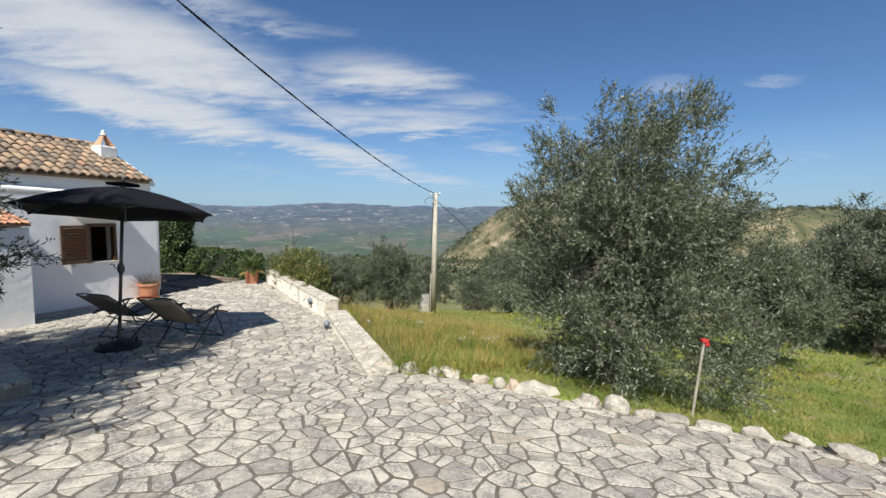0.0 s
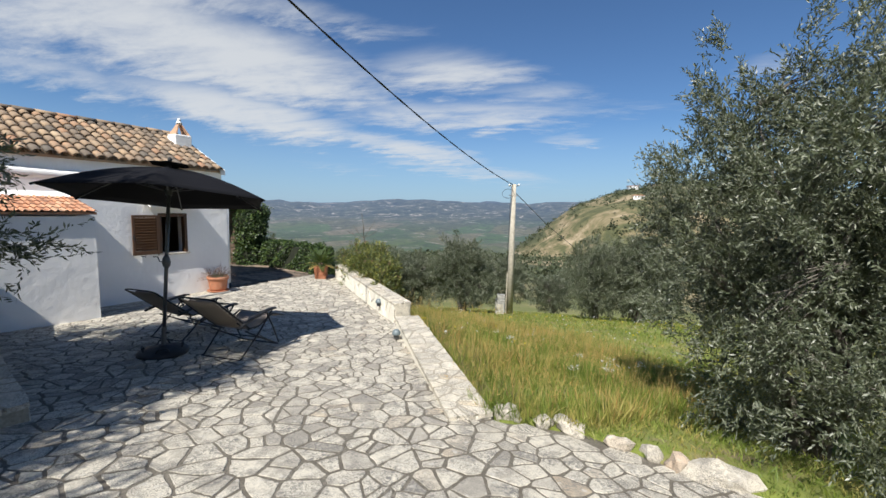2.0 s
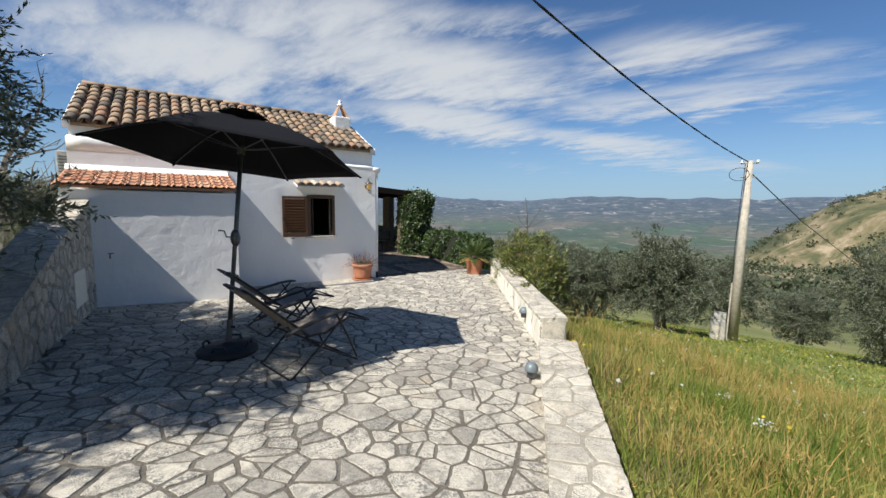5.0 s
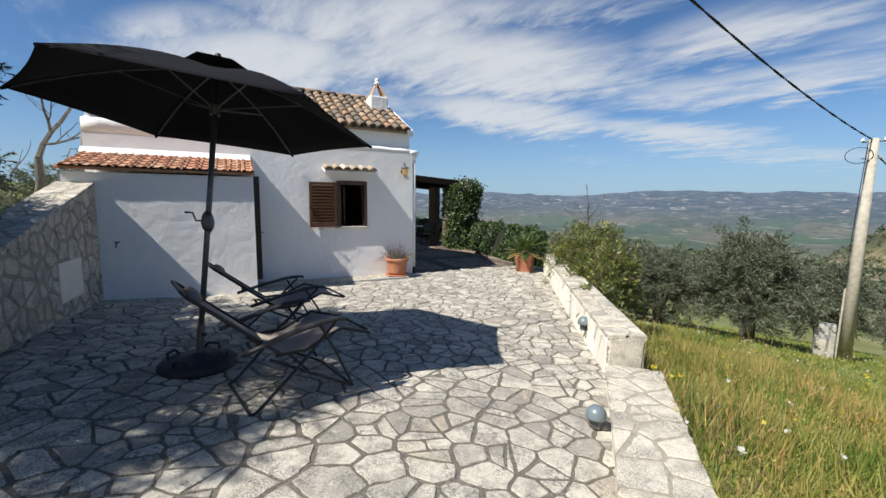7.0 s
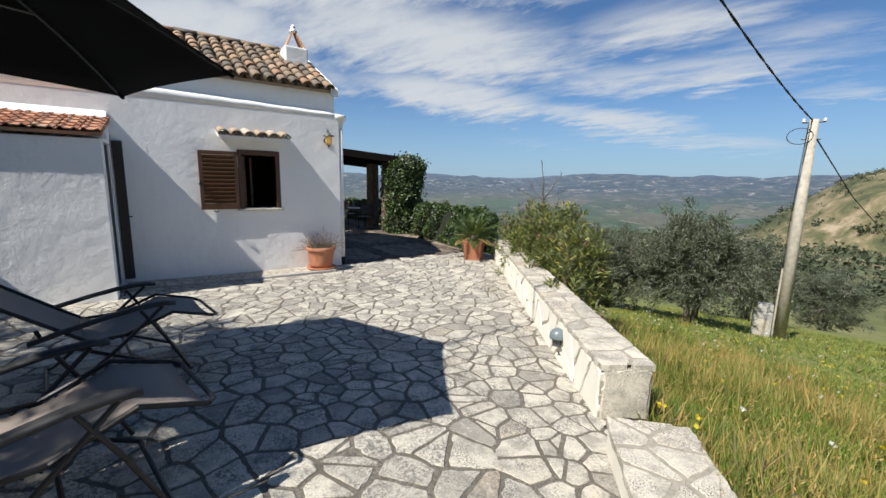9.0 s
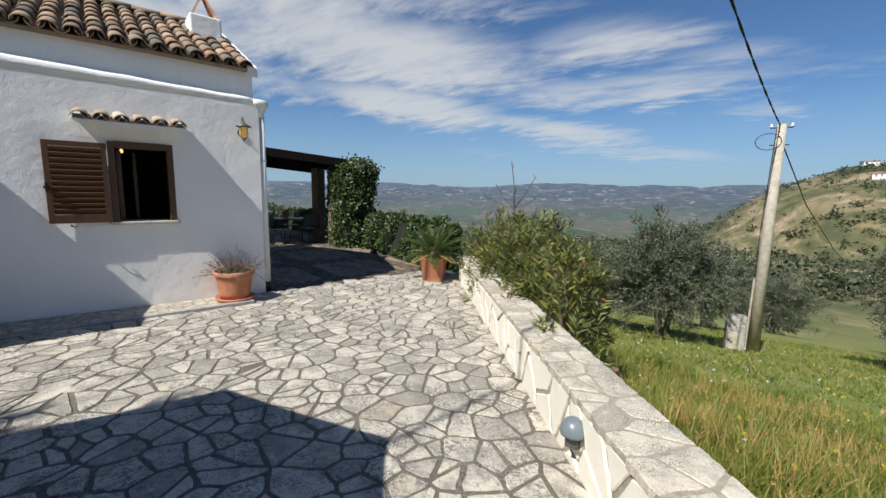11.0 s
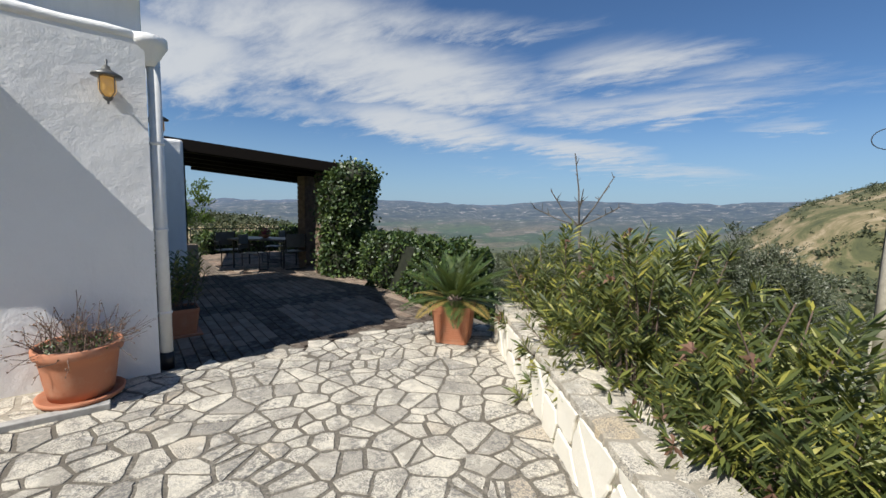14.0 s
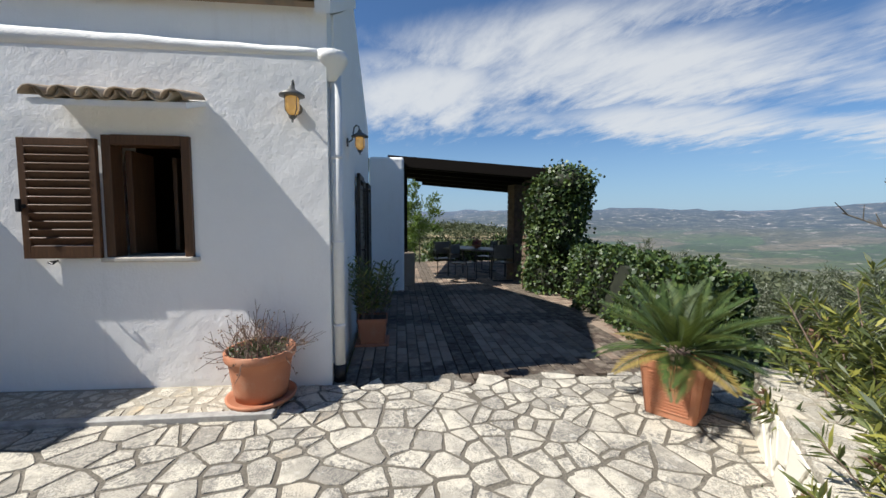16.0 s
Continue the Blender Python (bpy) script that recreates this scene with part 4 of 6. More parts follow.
part("door_handle", bar([(3.30, 0.06, 0.02), (3.30, 0.12, 0.02), (3.24, 0.13, 0.02)], 0.008), M_BLACK_METAL, leaf)
lroof = part("store_roof", roof_slab(bmesh.new(), LU0 - 0.02, LU1 + 0.06, LN + 0.045, 1.12, 0.012, 1.42, 0.04), M_TILE_RED, leanto, "red flat interlocking clay tiles")


def flat_tile(wide, ln):
    """An interlocking roof tile with a raised roll along one edge."""
    bm = bmesh.new()
    prof = [(0, 0.0), (wide * 0.12, 0.0), (wide * 0.2, 0.028), (wide * 0.3, 0.032), (wide * 0.4, 0.012), (wide * 0.7, 0.008), (wide * 0.85, 0.03), (wide * 1.0, 0.012)]
    rows = []
    for y in (0.0, ln):
        rows.append([bm.verts.new((x, y, z)) for x, z in prof] + [bm.verts.new((x, y, z - 0.014)) for x, z in prof])
    m = len(prof)
    for k in range(m - 1):
        bm.faces.new((rows[0][k], rows[0][k + 1], rows[1][k + 1], rows[1][k]))
        bm.faces.new((rows[0][m + k], rows[1][m + k], rows[1][m + k + 1], rows[0][m + k + 1]))
        for q in rows:
            bm.faces.new((q[k], q[m + k], q[m + k + 1], q[k + 1]))
    return bm


ROWS_L, tl = 5, math.hypot(LN + 0.04, 0.30) / 5
me = mesh_of("roof_tile", flat_tile(0.215, tl * 1.15), M_TILE_RED, False)
lt = math.degrees(math.atan2(0.30, LN + 0.09))
for c in range(12):
    for k in range(ROWS_L):
        s = k / ROWS_L
        part("roof_tile", me, None, lroof).matrix_basis = pose(LU0 + 0.19 + c * 0.215 + rng.uniform(-0.004, 0.004), LN + 0.072 - (LN + 0.02) * s, 1.125 + 0.30 * s + 0.016, lt - 3.0 + rng.uniform(-0.8, 0.8), 0, 180 + rng.uniform(-0.8, 0.8))
part("plaster_fillet", roof_slab(bmesh.new(), LU0 + 0.01, LU1 + 0.05, 0.12, 1.43, 0.005, 1.53, 0.08), M_PLASTER, leanto)
tap = empty("wall_tap", HOUSE @ pose(5.35, LN, -0.02), label="dark metal garden tap on the store wall", category="tap")
part("spout", bar([(0, 0, 0), (0, 0.08, 0), (0, 0.10, -0.01), (0, 0.105, -0.06)], 0.011), M_METAL, tap)
part("lever", boxes((-0.05, 0.03, 0.05, 0.065, 0.015, 0.03), bevel=0.004), M_METAL, tap)

# air conditioner on the far end of the house
ac = empty("air_conditioner", HOUSE @ pose(UL + 0.02, -1.5, 1.35), label="grey air conditioner unit on brackets by the far gable", category="appliance")
part("casing", boxes((0.02, 0.30, -0.3, 0.4, 0.0, 0.5), bevel=0.02), M_BLOCK, ac)
for k in range(6):
    part("grille_bar", boxes((0.05, 0.27, 0.40, 0.41, 0.08 + k * 0.06, 0.10 + k * 0.06)), M_METAL, ac)

# ---- stone-faced wall beside the store ----
side, sl, sw, stop, rng = wall_line("wall_side", (-9.17, 5.98), (-4.45, 4.25), 0.42, 0.90, -0.48, -1.3, "sloping garden wall faced with pale irregular stone", M_WMORTAR, 11, 0.19)
rng = random.Random(12)
cells = crazy_cells(sl, 1.9, 0.27, 0.03, rng, 0.38)


def side_face(x, y, z):
    hi = stop(x) - 0.03
    return Vector((x, -z, min(hi, -1.02 + y)))


lay_stones("face_stone", [c for c in cells if -1.02 + c[1] < stop(c[0]) + 0.05], side_face, 0.014, -0.02, M_CAP, M_CAP, side, rng, lambda x, y: True, "face_rest", 0.014, 0.006)
part("cement_patch", boxes((0.78, 1.48, -0.03, 0.0, -0.62, -0.12), bevel=0.02), M_PLASTER_OLD, side, "smooth cement panel in the wall face")

# ---- umbrella ----
UB, UT = Vector((-5.20, 6.31, -0.83)), Vector((-5.255, 6.61, 1.82))
axis = (UT - UB).normalized()
tilt_m = Vector((0, 0, 1)).rotation_difference(axis).to_matrix().to_4x4()
umbrella = empty("parasol", Matrix.Translation(UB), label="open black six-sided garden parasol on a round base", category="parasol")
up = Vector((0, 0, 1))
base = part("base", turned([(0.30, 0.0), (0.315, 0.015), (0.315, 0.05), (0.29, 0.075), (0.15, 0.11), (0.06, 0.12), (0.05, 0.13)], (0, 0, 0), 32), M_RUBBER, umbrella, "black plastic weighted base", True)
for k in range(4):
    a = math.pi / 4 + k * math.pi / 2
    c, s = math.cos(a), math.sin(a)
    part("base_handle", bar([(0.22 * c - 0.08 * s, 0.22 * s + 0.08 * c, 0.08), (0.24 * c - 0.05 * s, 0.24 * s + 0.05 * c, 0.135), (0.24 * c + 0.05 * s, 0.24 * s - 0.05 * c, 0.135), (0.22 * c + 0.08 * s, 0.22 * s - 0.08 * c, 0.08)], 0.012), M_RUBBER, base)
ulen = (UT - UB).length
part("socket", bar([axis * 0.10, axis * 0.38], 0.032, 14), M_METAL, umbrella)
part("pole", bar([axis * 0.12, axis * (ulen + 0.02)], 0.024, 14), M_METAL, umbrella, "grey metal pole", True)
part("socket_knob", bar([axis * 0.3, axis * 0.3 + Vector((0.07, 0.02, 0))], 0.014, 10), M_RUBBER, umbrella)
crank = part("crank_box", turned([(0.02, -0.09), (0.045, -0.05), (0.055, 0.0), (0.045, 0.06), (0.024, 0.10)], axis * 1.30, 14), M_METAL, umbrella, "", True)
part("crank_handle", bar([axis * 1.32, axis * 1.32 + Vector((-0.02, -0.09, 0.0)), axis * 1.32 + Vector((-0.03, -0.11, 0.07)), axis * 1.32 + Vector((-0.03, -0.17, 0.075))], 0.009), M_METAL, crank)
R_U, TIP_DROP = 1.42, 0.46
tips = [tilt_m @ Vector((R_U * math.cos(radians(a)), R_U * math.sin(radians(a)), ulen - TIP_DROP)) for a in (8, 68, 128, 188, 248, 308)]
peak = axis * ulen


def canopy(bm, drop, rows=8, cols=8, inner=0.08):
    for k in range(6):
        a, b = tips[k], tips[(k + 1) % 6]
        prev = None
        for i in range(rows + 1):
            s = inner + (1 - inner) * i / rows
            line = []
            for j in range(cols + 1):
                q = j / cols
                edge = a.lerp(b, q)
                sag = 4 * q * (1 - q)
                p = peak.lerp(edge, s * (1 - 0.025 * sag * s))
                arch = 0.07 * math.sin(math.pi * s) - 0.035 * sag * math.sin(math.pi * min(1, s * 0.95))
                line.append(bm.verts.new(p + axis * (arch - drop)))
            if prev:
                for j in range(cols):
                    bm.faces.new((prev[j], prev[j + 1], line[j + 1], line[j]))
            prev = line
    bmesh.ops.remove_doubles(bm, verts=bm.verts, dist=0.002)
    return bm


can = part("canopy", canopy(bmesh.new(), 0.0), M_BLACK_CLOTH, umbrella, "black cloth canopy", True)
mod = can.modifiers.new("thick", "SOLIDIFY")
mod.thickness = 0.004
bm = bmesh.new()
vt = [tilt_m @ Vector((0.26 * math.cos(radians(a)), 0.26 * math.sin(radians(a)), ulen + 0.0)) for a in (8, 68, 128, 188, 248, 308)]
c0 = bm.verts.new(peak + axis * 0.085)
ring = [bm.verts.new(v + axis * 0.035) for v in vt]
for k in range(6):
    bm.faces.new((c0, ring[k], ring[(k + 1) % 6]))
vent = part("vent_cap", bm, M_BLACK_CLOTH, umbrella)
mod = vent.modifiers.new("thick", "SOLIDIFY")
mod.thickness = 0.006
part("finial", turned([(0.02, 0.0), (0.03, 0.02), (0.022, 0.05), (0.0, 0.06)], peak + axis * 0.08, 12), M_RUBBER, umbrella)
hub = axis * (ulen - 0.36)
part("runner_hub", bar([hub - axis * 0.05, hub + axis * 0.04], 0.042, 14), M_METAL, umbrella)
for k in range(6):
    pts = []
    for i in range(7):
        s = 0.03 + 0.96 * i / 6
        pts.append(peak.lerp(tips[k], s) + axis * (0.07 * math.sin(math.pi * s) - 0.018))
    rib = part("rib", bar(pts, 0.008, 6), M_METAL, umbrella)
    part("strut", bar([hub, pts[3]], 0.007, 6), M_METAL, rib)
    part("rib_pocket", bar([tips[k] * 1.0 - axis * 0.014, tips[k].lerp(peak, 0.04) - axis * 0.006], 0.014, 6), M_BLACK_CLOTH, rib)

# ---- reclining chairs ----


def recliner(m, label):
    """A folding zero-gravity recliner; local y runs from head to feet, z from the floor."""
    ch = empty("recliner_chair", m, label=label, category="chair", group="recliners under the parasol")
    W = 0.29

    def sling(name, prof, w, sag, lab):
        bm = bmesh.new()
        prev = None
        for (y, z) in prof:
            row = [bm.verts.new((w * (2 * j / 8 - 1), y, z - sag * (1 - (2 * j / 8 - 1) ** 2))) for j in range(9)]
            if prev:
                for j in range(8):
                    bm.faces.new((prev[j], prev[j + 1], row[j + 1], row[j]))
            prev = row
        ob = part(name, bm, M_SLING, ch, lab, True)
        md = ob.modifiers.new("thick", "SOLIDIFY")
        md.thickness = 0.008
        return ob

    sling("back_sling", [(-0.62, 0.95), (-0.48, 0.81), (-0.34, 0.67), (-0.21, 0.54), (-0.10, 0.44)], W - 0.03, 0.02, "taupe mesh backrest")
    sling("seat_sling", [(-0.10, 0.44), (0.0, 0.40), (0.12, 0.42), (0.24, 0.47), (0.36, 0.53), (0.48, 0.49), (0.60, 0.45)], W - 0.03, 0.03, "taupe mesh seat")
    part("headrest", bar([(-0.16, -0.55, 0.90), (-0.08, -0.545, 0.905), (0.08, -0.545, 0.905), (0.16, -0.55, 0.90)], 0.035, 10), M_SLING, ch, "padded headrest", True)
    part("head_bar", bar([(-W, -0.62, 0.955), (-W * 0.7, -0.635, 0.975), (W * 0.7, -0.635, 0.975), (W, -0.62, 0.955)], 0.012), M_BLACK_METAL, ch)
    part("foot_bar", bar([(-W, 0.60, 0.45), (-W * 0.8, 0.64, 0.435), (W * 0.8, 0.64, 0.435), (W, 0.60, 0.45)], 0.012), M_BLACK_METAL, ch)
    for s in (-1, 1):
        x = s * W
        part("back_rail", bar([(x, -0.62, 0.955), (x, -0.36, 0.695), (x, -0.09, 0.43)], 0.013), M_BLACK_METAL, ch)
        part("seat_rail", bar([(x, -0.12, 0.42), (x, 0.10, 0.42), (x, 0.36, 0.54), (x, 0.60, 0.45)], 0.013), M_BLACK_METAL, ch)
        xo = s * (W + 0.05)
        bm = bmesh.new()
        pts = [(-0.34, 0.50), (-0.2, 0.545), (0.0, 0.60), (0.16, 0.635), (0.30, 0.645), (0.37, 0.63)]
        prev = None
        for k, (y, z) in enumerate(pts):
            w = (0.022, 0.028, 0.030, 0.034, 0.036, 0.020)[k]
            row = [bm.verts.new((xo + dx * w, y, z + dz)) for dx, dz in ((-1, -0.012), (1, -0.012), (1, 0.008), (0.5, 0.016), (-0.5, 0.016), (-1, 0.008))]
            if prev:
                for j in range(6):
                    bm.faces.new((prev[j], prev[(j + 1) % 6], row[(j + 1) % 6], row[j]))
            else:
                bm.faces.new(row[::-1])
            prev = row
        bm.faces.new(prev)
        part("armrest", bm, M_RUBBER, ch, "black moulded armrest", True)
        part("arm_bracket", bar([(x, -0.30, 0.57), (xo, -0.28, 0.515)], 0.011), M_BLACK_METAL, ch)
        part("front_leg", bar([(x, -0.16, 0.40), (x * 1.02, 0.12, 0.22), (x * 1.06, 0.44, 0.02)], 0.012), M_BLACK_METAL, ch)
        part("rear_leg", bar([(xo, 0.30, 0.62), (xo * 0.98, 0.05, 0.34), (x * 1.06, -0.26, 0.03), (x * 1.06, -0.30, 0.018)], 0.012), M_BLACK_METAL, ch)
        part("link", bar([(xo, 0.18, 0.61), (xo, 0.30, 0.36), (xo, 0.42, 0.06)], 0.011), M_BLACK_METAL, ch)
        for k in range(9):
            y = -0.56 + 0.055 * k
            z = 0.885 - 0.055 * k
            part("lacing", bar([(x * 0.9, y, z - 0.006), (x * 1.03, y + 0.02, z - 0.006)], 0.005, 5), M_BLACK_METAL, ch)
        for k in range(8):
            y = 0.02 + 0.045 * k
            z = 0.405 + max(0, k - 1) * 0.019
            part("lacing", bar([(x * 0.9, y, z - 0.004), (x * 1.03, y + 0.015, z + 0.002)], 0.005, 5), M_BLACK_METAL, ch)
    part("front_foot_bar", bar([(-W * 1.06, 0.44, 0.02), (W * 1.06, 0.44, 0.02)], 0.012), M_BLACK_METAL, ch)
    part("rear_foot_bar", bar([(-W * 1.06, -0.30, 0.018), (W * 1.06, -0.30, 0.018)], 0.012), M_BLACK_METAL, ch)
    part("cross_bar", bar([(-W, 0.12, 0.22), (W, 0.12, 0.22)], 0.01), M_BLACK_METAL, ch)
    return ch


near_chair = recliner(pose(-4.29, 6.68, terrace_z(-4.29, 6.68) + 0.006, 0, 0, -5) @ Matrix.Diagonal((1.05, 1.05, 0.95, 1)), "black framed reclining garden chair with taupe mesh sling")
copy_thing(near_chair, pose(-5.82, 7.31, terrace_z(-5.82, 7.31) + 0.006, 0, 0, -8) @ Matrix.Diagonal((1.05, 1.05, 0.95, 1)))

# ---- pots ----


def round_pot(m, label, plant):
    pot = empty("round_flowerpot", m, label=label, category="plant pot")
    part("saucer", turned([(0.22, 0.0), (0.268, 0.012), (0.278, 0.04), (0.262, 0.045), (0.245, 0.03)], (0, 0, 0), 32, (1.05, 0.95)), M_TERRA, pot, "", True)
    part("body", turned([(0.20, 0.03), (0.215, 0.1), (0.238, 0.26), (0.25, 0.34), (0.272, 0.345), (0.278, 0.36), (0.278, 0.405), (0.268, 0.415), (0.25, 0.405), (0.245, 0.37)], (0, 0, 0), 36, (1.05, 0.95)), M_TERRA, pot, "terracotta pot with a rolled rim", True)
    part("soil", turned([(0.24, 0.36), (0.2, 0.375), (0.0, 0.385)], (0, 0, 0), 20, (1.05, 0.95)), M_SOIL, pot)
    plant(pot)
    return pot


def leaf_quads(p, d, ln, wd, rs, curl=0.0):
    """Lance-shaped leaves at p along d: (count, 4, 3)."""
    n = len(p)
    d = d / np.maximum(1e-6, np.linalg.norm(d, axis=1, keepdims=True))
    s = np.cross(d, rs.normal(size=(n, 3)))
    s /= np.maximum(1e-6, np.linalg.norm(s, axis=1, keepdims=True))
    ln, wd = np.broadcast_to(ln, (n,))[:, None], np.broadcast_to(wd, (n,))[:, None]
    mid = p + d * ln * 0.5
    tip = p + d * ln
    tip[:, 2:] -= ln * curl
    return np.stack([p, mid + s * wd / 2, tip, mid - s * wd / 2], 1)


def twiggy(pot):
    """A half-dead shrub: bare forked stems, a few green sprigs, brown seed heads."""
    rs = np.random.RandomState(31)
    bm = bmesh.new()
    ends = []
    for k in range(120):
        a, r = rs.uniform(0, 6.28), 0.21 * math.sqrt(rs.uniform())
        p = Vector((r * math.cos(a), r * math.sin(a), 0.37))
        d = Vector((math.cos(a) * 0.55 * r / 0.2, math.sin(a) * 0.55 * r / 0.2, 0.8)) + Vector(rs.normal(size=3)) * 0.3
        pts = [p]
        for j in range(4):
            d = d + Vector(rs.normal(size=3)) * 0.45
            p = p + d.normalized() * rs.uniform(0.05, 0.105)
            pts.append(p.copy())
        tube(bm, pts, 0.004, 4, 0.0018)
        ends += pts[2:]
    tube(bm, [(0.1, 0.0, 0.37), (0.12, 0.0, 0.55), (0.115, 0.02, 0.72), (0.14, 0.02, 0.83)], 0.004, 5, 0.002)
    tube(bm, [(0.115, 0.02, 0.72), (0.10, 0.04, 0.78)], 0.003, 4, 0.002)
    part("branch_mass", bm, M_TWIG, pot, "bare grey-brown stems", kind="stuff")
    e = np.array([v[:] for v in ends])
    pick = e[rs.randint(0, len(e), 420)] + rs.normal(size=(420, 3)) * 0.008
    part("seed_cover", quads_mesh("seed_cover", leaf_quads(pick, rs.normal(size=(420, 3)), 0.02, 0.012, rs), M_DRYLEAF), None, pot, kind="stuff")
    g = np.stack([rs.uniform(-0.22, 0.10, 260) * -1.0, rs.uniform(-0.2, 0.2, 260), 0.38 + rs.uniform(0, 0.09, 260)], 1)
    part("greenery", quads_mesh("greenery", leaf_quads(g, rs.normal(size=(260, 3)) + (0, 0, 0.8), 0.035, 0.012, rs), M_IVY), None, pot, kind="stuff")


hp = HOUSE @ Vector((0.50, 0.30, 0))
round_pot(Matrix.Translation((hp.x, hp.y, terrace_z(hp.x, hp.y) + 0.035)) @ pose(0, 0, 0, 0, 0, -20), "round terracotta pot with a withered twiggy shrub", twiggy)


def square_pot(pot, w, h, ribs):
    prof = ((0.80, 0.0), (0.97, h * 0.86), (1.0, h * 0.87), (1.0, h), (0.92, h), (0.90, h * 0.9))
    bm = bmesh.new()
    rings_ = []
    for k, z in prof:
        q = w / 2 * k
        b = 0.02
        rings_.append([bm.verts.new(v) for v in ((-q + b, -q, z), (q - b, -q, z), (q, -q + b, z), (q, q - b, z), (q - b, q, z), (-q + b, q, z), (-q, q - b, z), (-q, -q + b, z))])
    for a, b in zip(rings_, rings_[1:]):
        for j in range(8):
            bm.faces.new((a[j], a[(j + 1) % 8], b[(j + 1) % 8], b[j]))
    bm.faces.new(rings_[0][::-1])
    part("body", bm, M_TERRA, pot, "square terracotta planter")
    part("soil", boxes((-w * 0.44, w * 0.44, -w * 0.44, w * 0.44, h * 0.84, h * 0.92)), M_SOIL, pot)
    if ribs:
        for side_k in range(4):
            for j in range(13):
                z = 0.05 + j * (h * 0.72) / 13
                q = w / 2 * (0.80 + 0.17 * z / (h * 0.86))
                r = part("rib", boxes((-q * 0.72, q * 0.72, -0.006, 0.006, z, z + h * 0.72 / 13 * 0.55)), M_TERRA, pot)
                r.matrix_basis = pose(0, 0, 0, 0, 0, 90 * side_k) @ pose(0, -q - 0.002, 0)


palm = empty("palm_pot", pose(-6.90, 13.95, terrace_z(-6.90, 13.95) + 0.005, 0, 0, 20), label="square terracotta planter with a spreading cycad palm", category="potted plant")
square_pot(palm, 0.43, 0.42, True)
rs = np.random.RandomState(5)
for k in range(36):
    a = k * 2.399 + rs.uniform(-0.2, 0.2)
    old = k < 13
    el = rs.uniform(0.08, 0.45) if old else 0.42 + 0.85 * ((k - 13) / 23) ** 0.9
    ln = rs.uniform(0.48, 0.62) if old else rs.uniform(0.54, 0.68)
    c, s = math.cos(a), math.sin(a)
    pts = []
    p = np.array([0.03 * c, 0.03 * s, 0.46])
    ang = el
    for j in range(15):
        pts.append(p.copy())
        p = p + np.array([c * math.cos(ang), s * math.cos(ang), math.sin(ang)]) * ln / 14
        ang -= (0.028 if not old else 0.06)
    pts = np.array(pts)
    way = np.gradient(pts, axis=0)
    way /= np.linalg.norm(way, axis=1, keepdims=True)
    acr = np.array([-s, c, 0.0])
    q = []
    for j in range(2, 15):
        for f in (0.0, 0.33, 0.66):
            pj = pts[j] + way[j] * f * ln / 14
            reach = 0.135 * math.sin(math.pi * min(1, 0.18 + 0.80 * (j + f) / 15)) + 0.015
            for sd in (-1, 1):
                dd = acr * sd * 0.85 + way[j] * 0.55 + np.array([0, 0, 0.42 if not old else -0.1])
                dd /= np.linalg.norm(dd)
                wv = way[j] * 0.0075
                q.append([pj - wv, pj + dd * reach * 0.5 - wv * 0.9, pj + dd * reach, pj + dd * reach * 0.5 + wv * 0.9])
    fr = part("frond", quads_mesh("frond", np.array(q), M_PALM_OLD if old and k % 2 else M_PALM), None, palm)
    part("midrib", bar([tuple(v) for v in pts[::2]], 0.006, 5, 0.002), M_PALM, fr)
part("trunk", turned([(0.06, 0.36), (0.09, 0.42), (0.085, 0.48), (0.03, 0.53)], (0, 0, 0), 12), M_TWIG, palm)


def sprigs(rs, base, n, height, spread, leaves, ln, wd, low=0.15):
    """Leaves in rosettes along upright stems from base points."""
    P, D, stems = [], [], []
    for k in range(n):
        p = np.array(base(rs), float)
        d = np.array([rs.normal() * spread, rs.normal() * spread, 1.0])
        d /= np.linalg.norm(d)
        h = height * rs.uniform(0.55, 1.0)
        stems.append((p, p + d * h))
        for j in range(leaves):
            s = low + (1 - low) * (j + rs.uniform()) / leaves
            a = j * 2.1 + rs.uniform(-0.4, 0.4)
            out = np.array([math.cos(a), math.sin(a), 0.55 + 0.5 * s])
            P.append(p + d * h * s)
            D.append(out)
    P, D = np.array(P), np.array(D)
    return leaf_quads(P, D, ln * rs.uniform(0.7, 1.15, len(P)), wd, rs, 0.12), stems


p2pot = empty("shrub_pot", HOUSE @ pose(-0.28, -1.35, -1.085), label="square terracotta planter with a leafy oleander", category="potted plant")
square_pot(p2pot, 0.36, 0.32, False)
part("tray", boxes((-0.2, 0.2, -0.2, 0.2, -0.004, 0.02), bevel=0.006), M_TERRA, p2pot)
q, stems = sprigs(np.random.RandomState(9), lambda r: (r.uniform(-0.14, 0.14), r.uniform(-0.14, 0.14), 0.29), 34, 0.78, 0.28, 26, 0.12, 0.02)
part("foliage", quads_mesh("foliage", q, M_OLEANDER), None, p2pot, kind="stuff")
bm = bmesh.new()
for a, b in stems:
    tube(bm, [tuple(a), tuple(b)], 0.005, 4, 0.002)
part("branch_mass", bm, M_TWIG, p2pot, kind="stuff")

# ---- trees ----


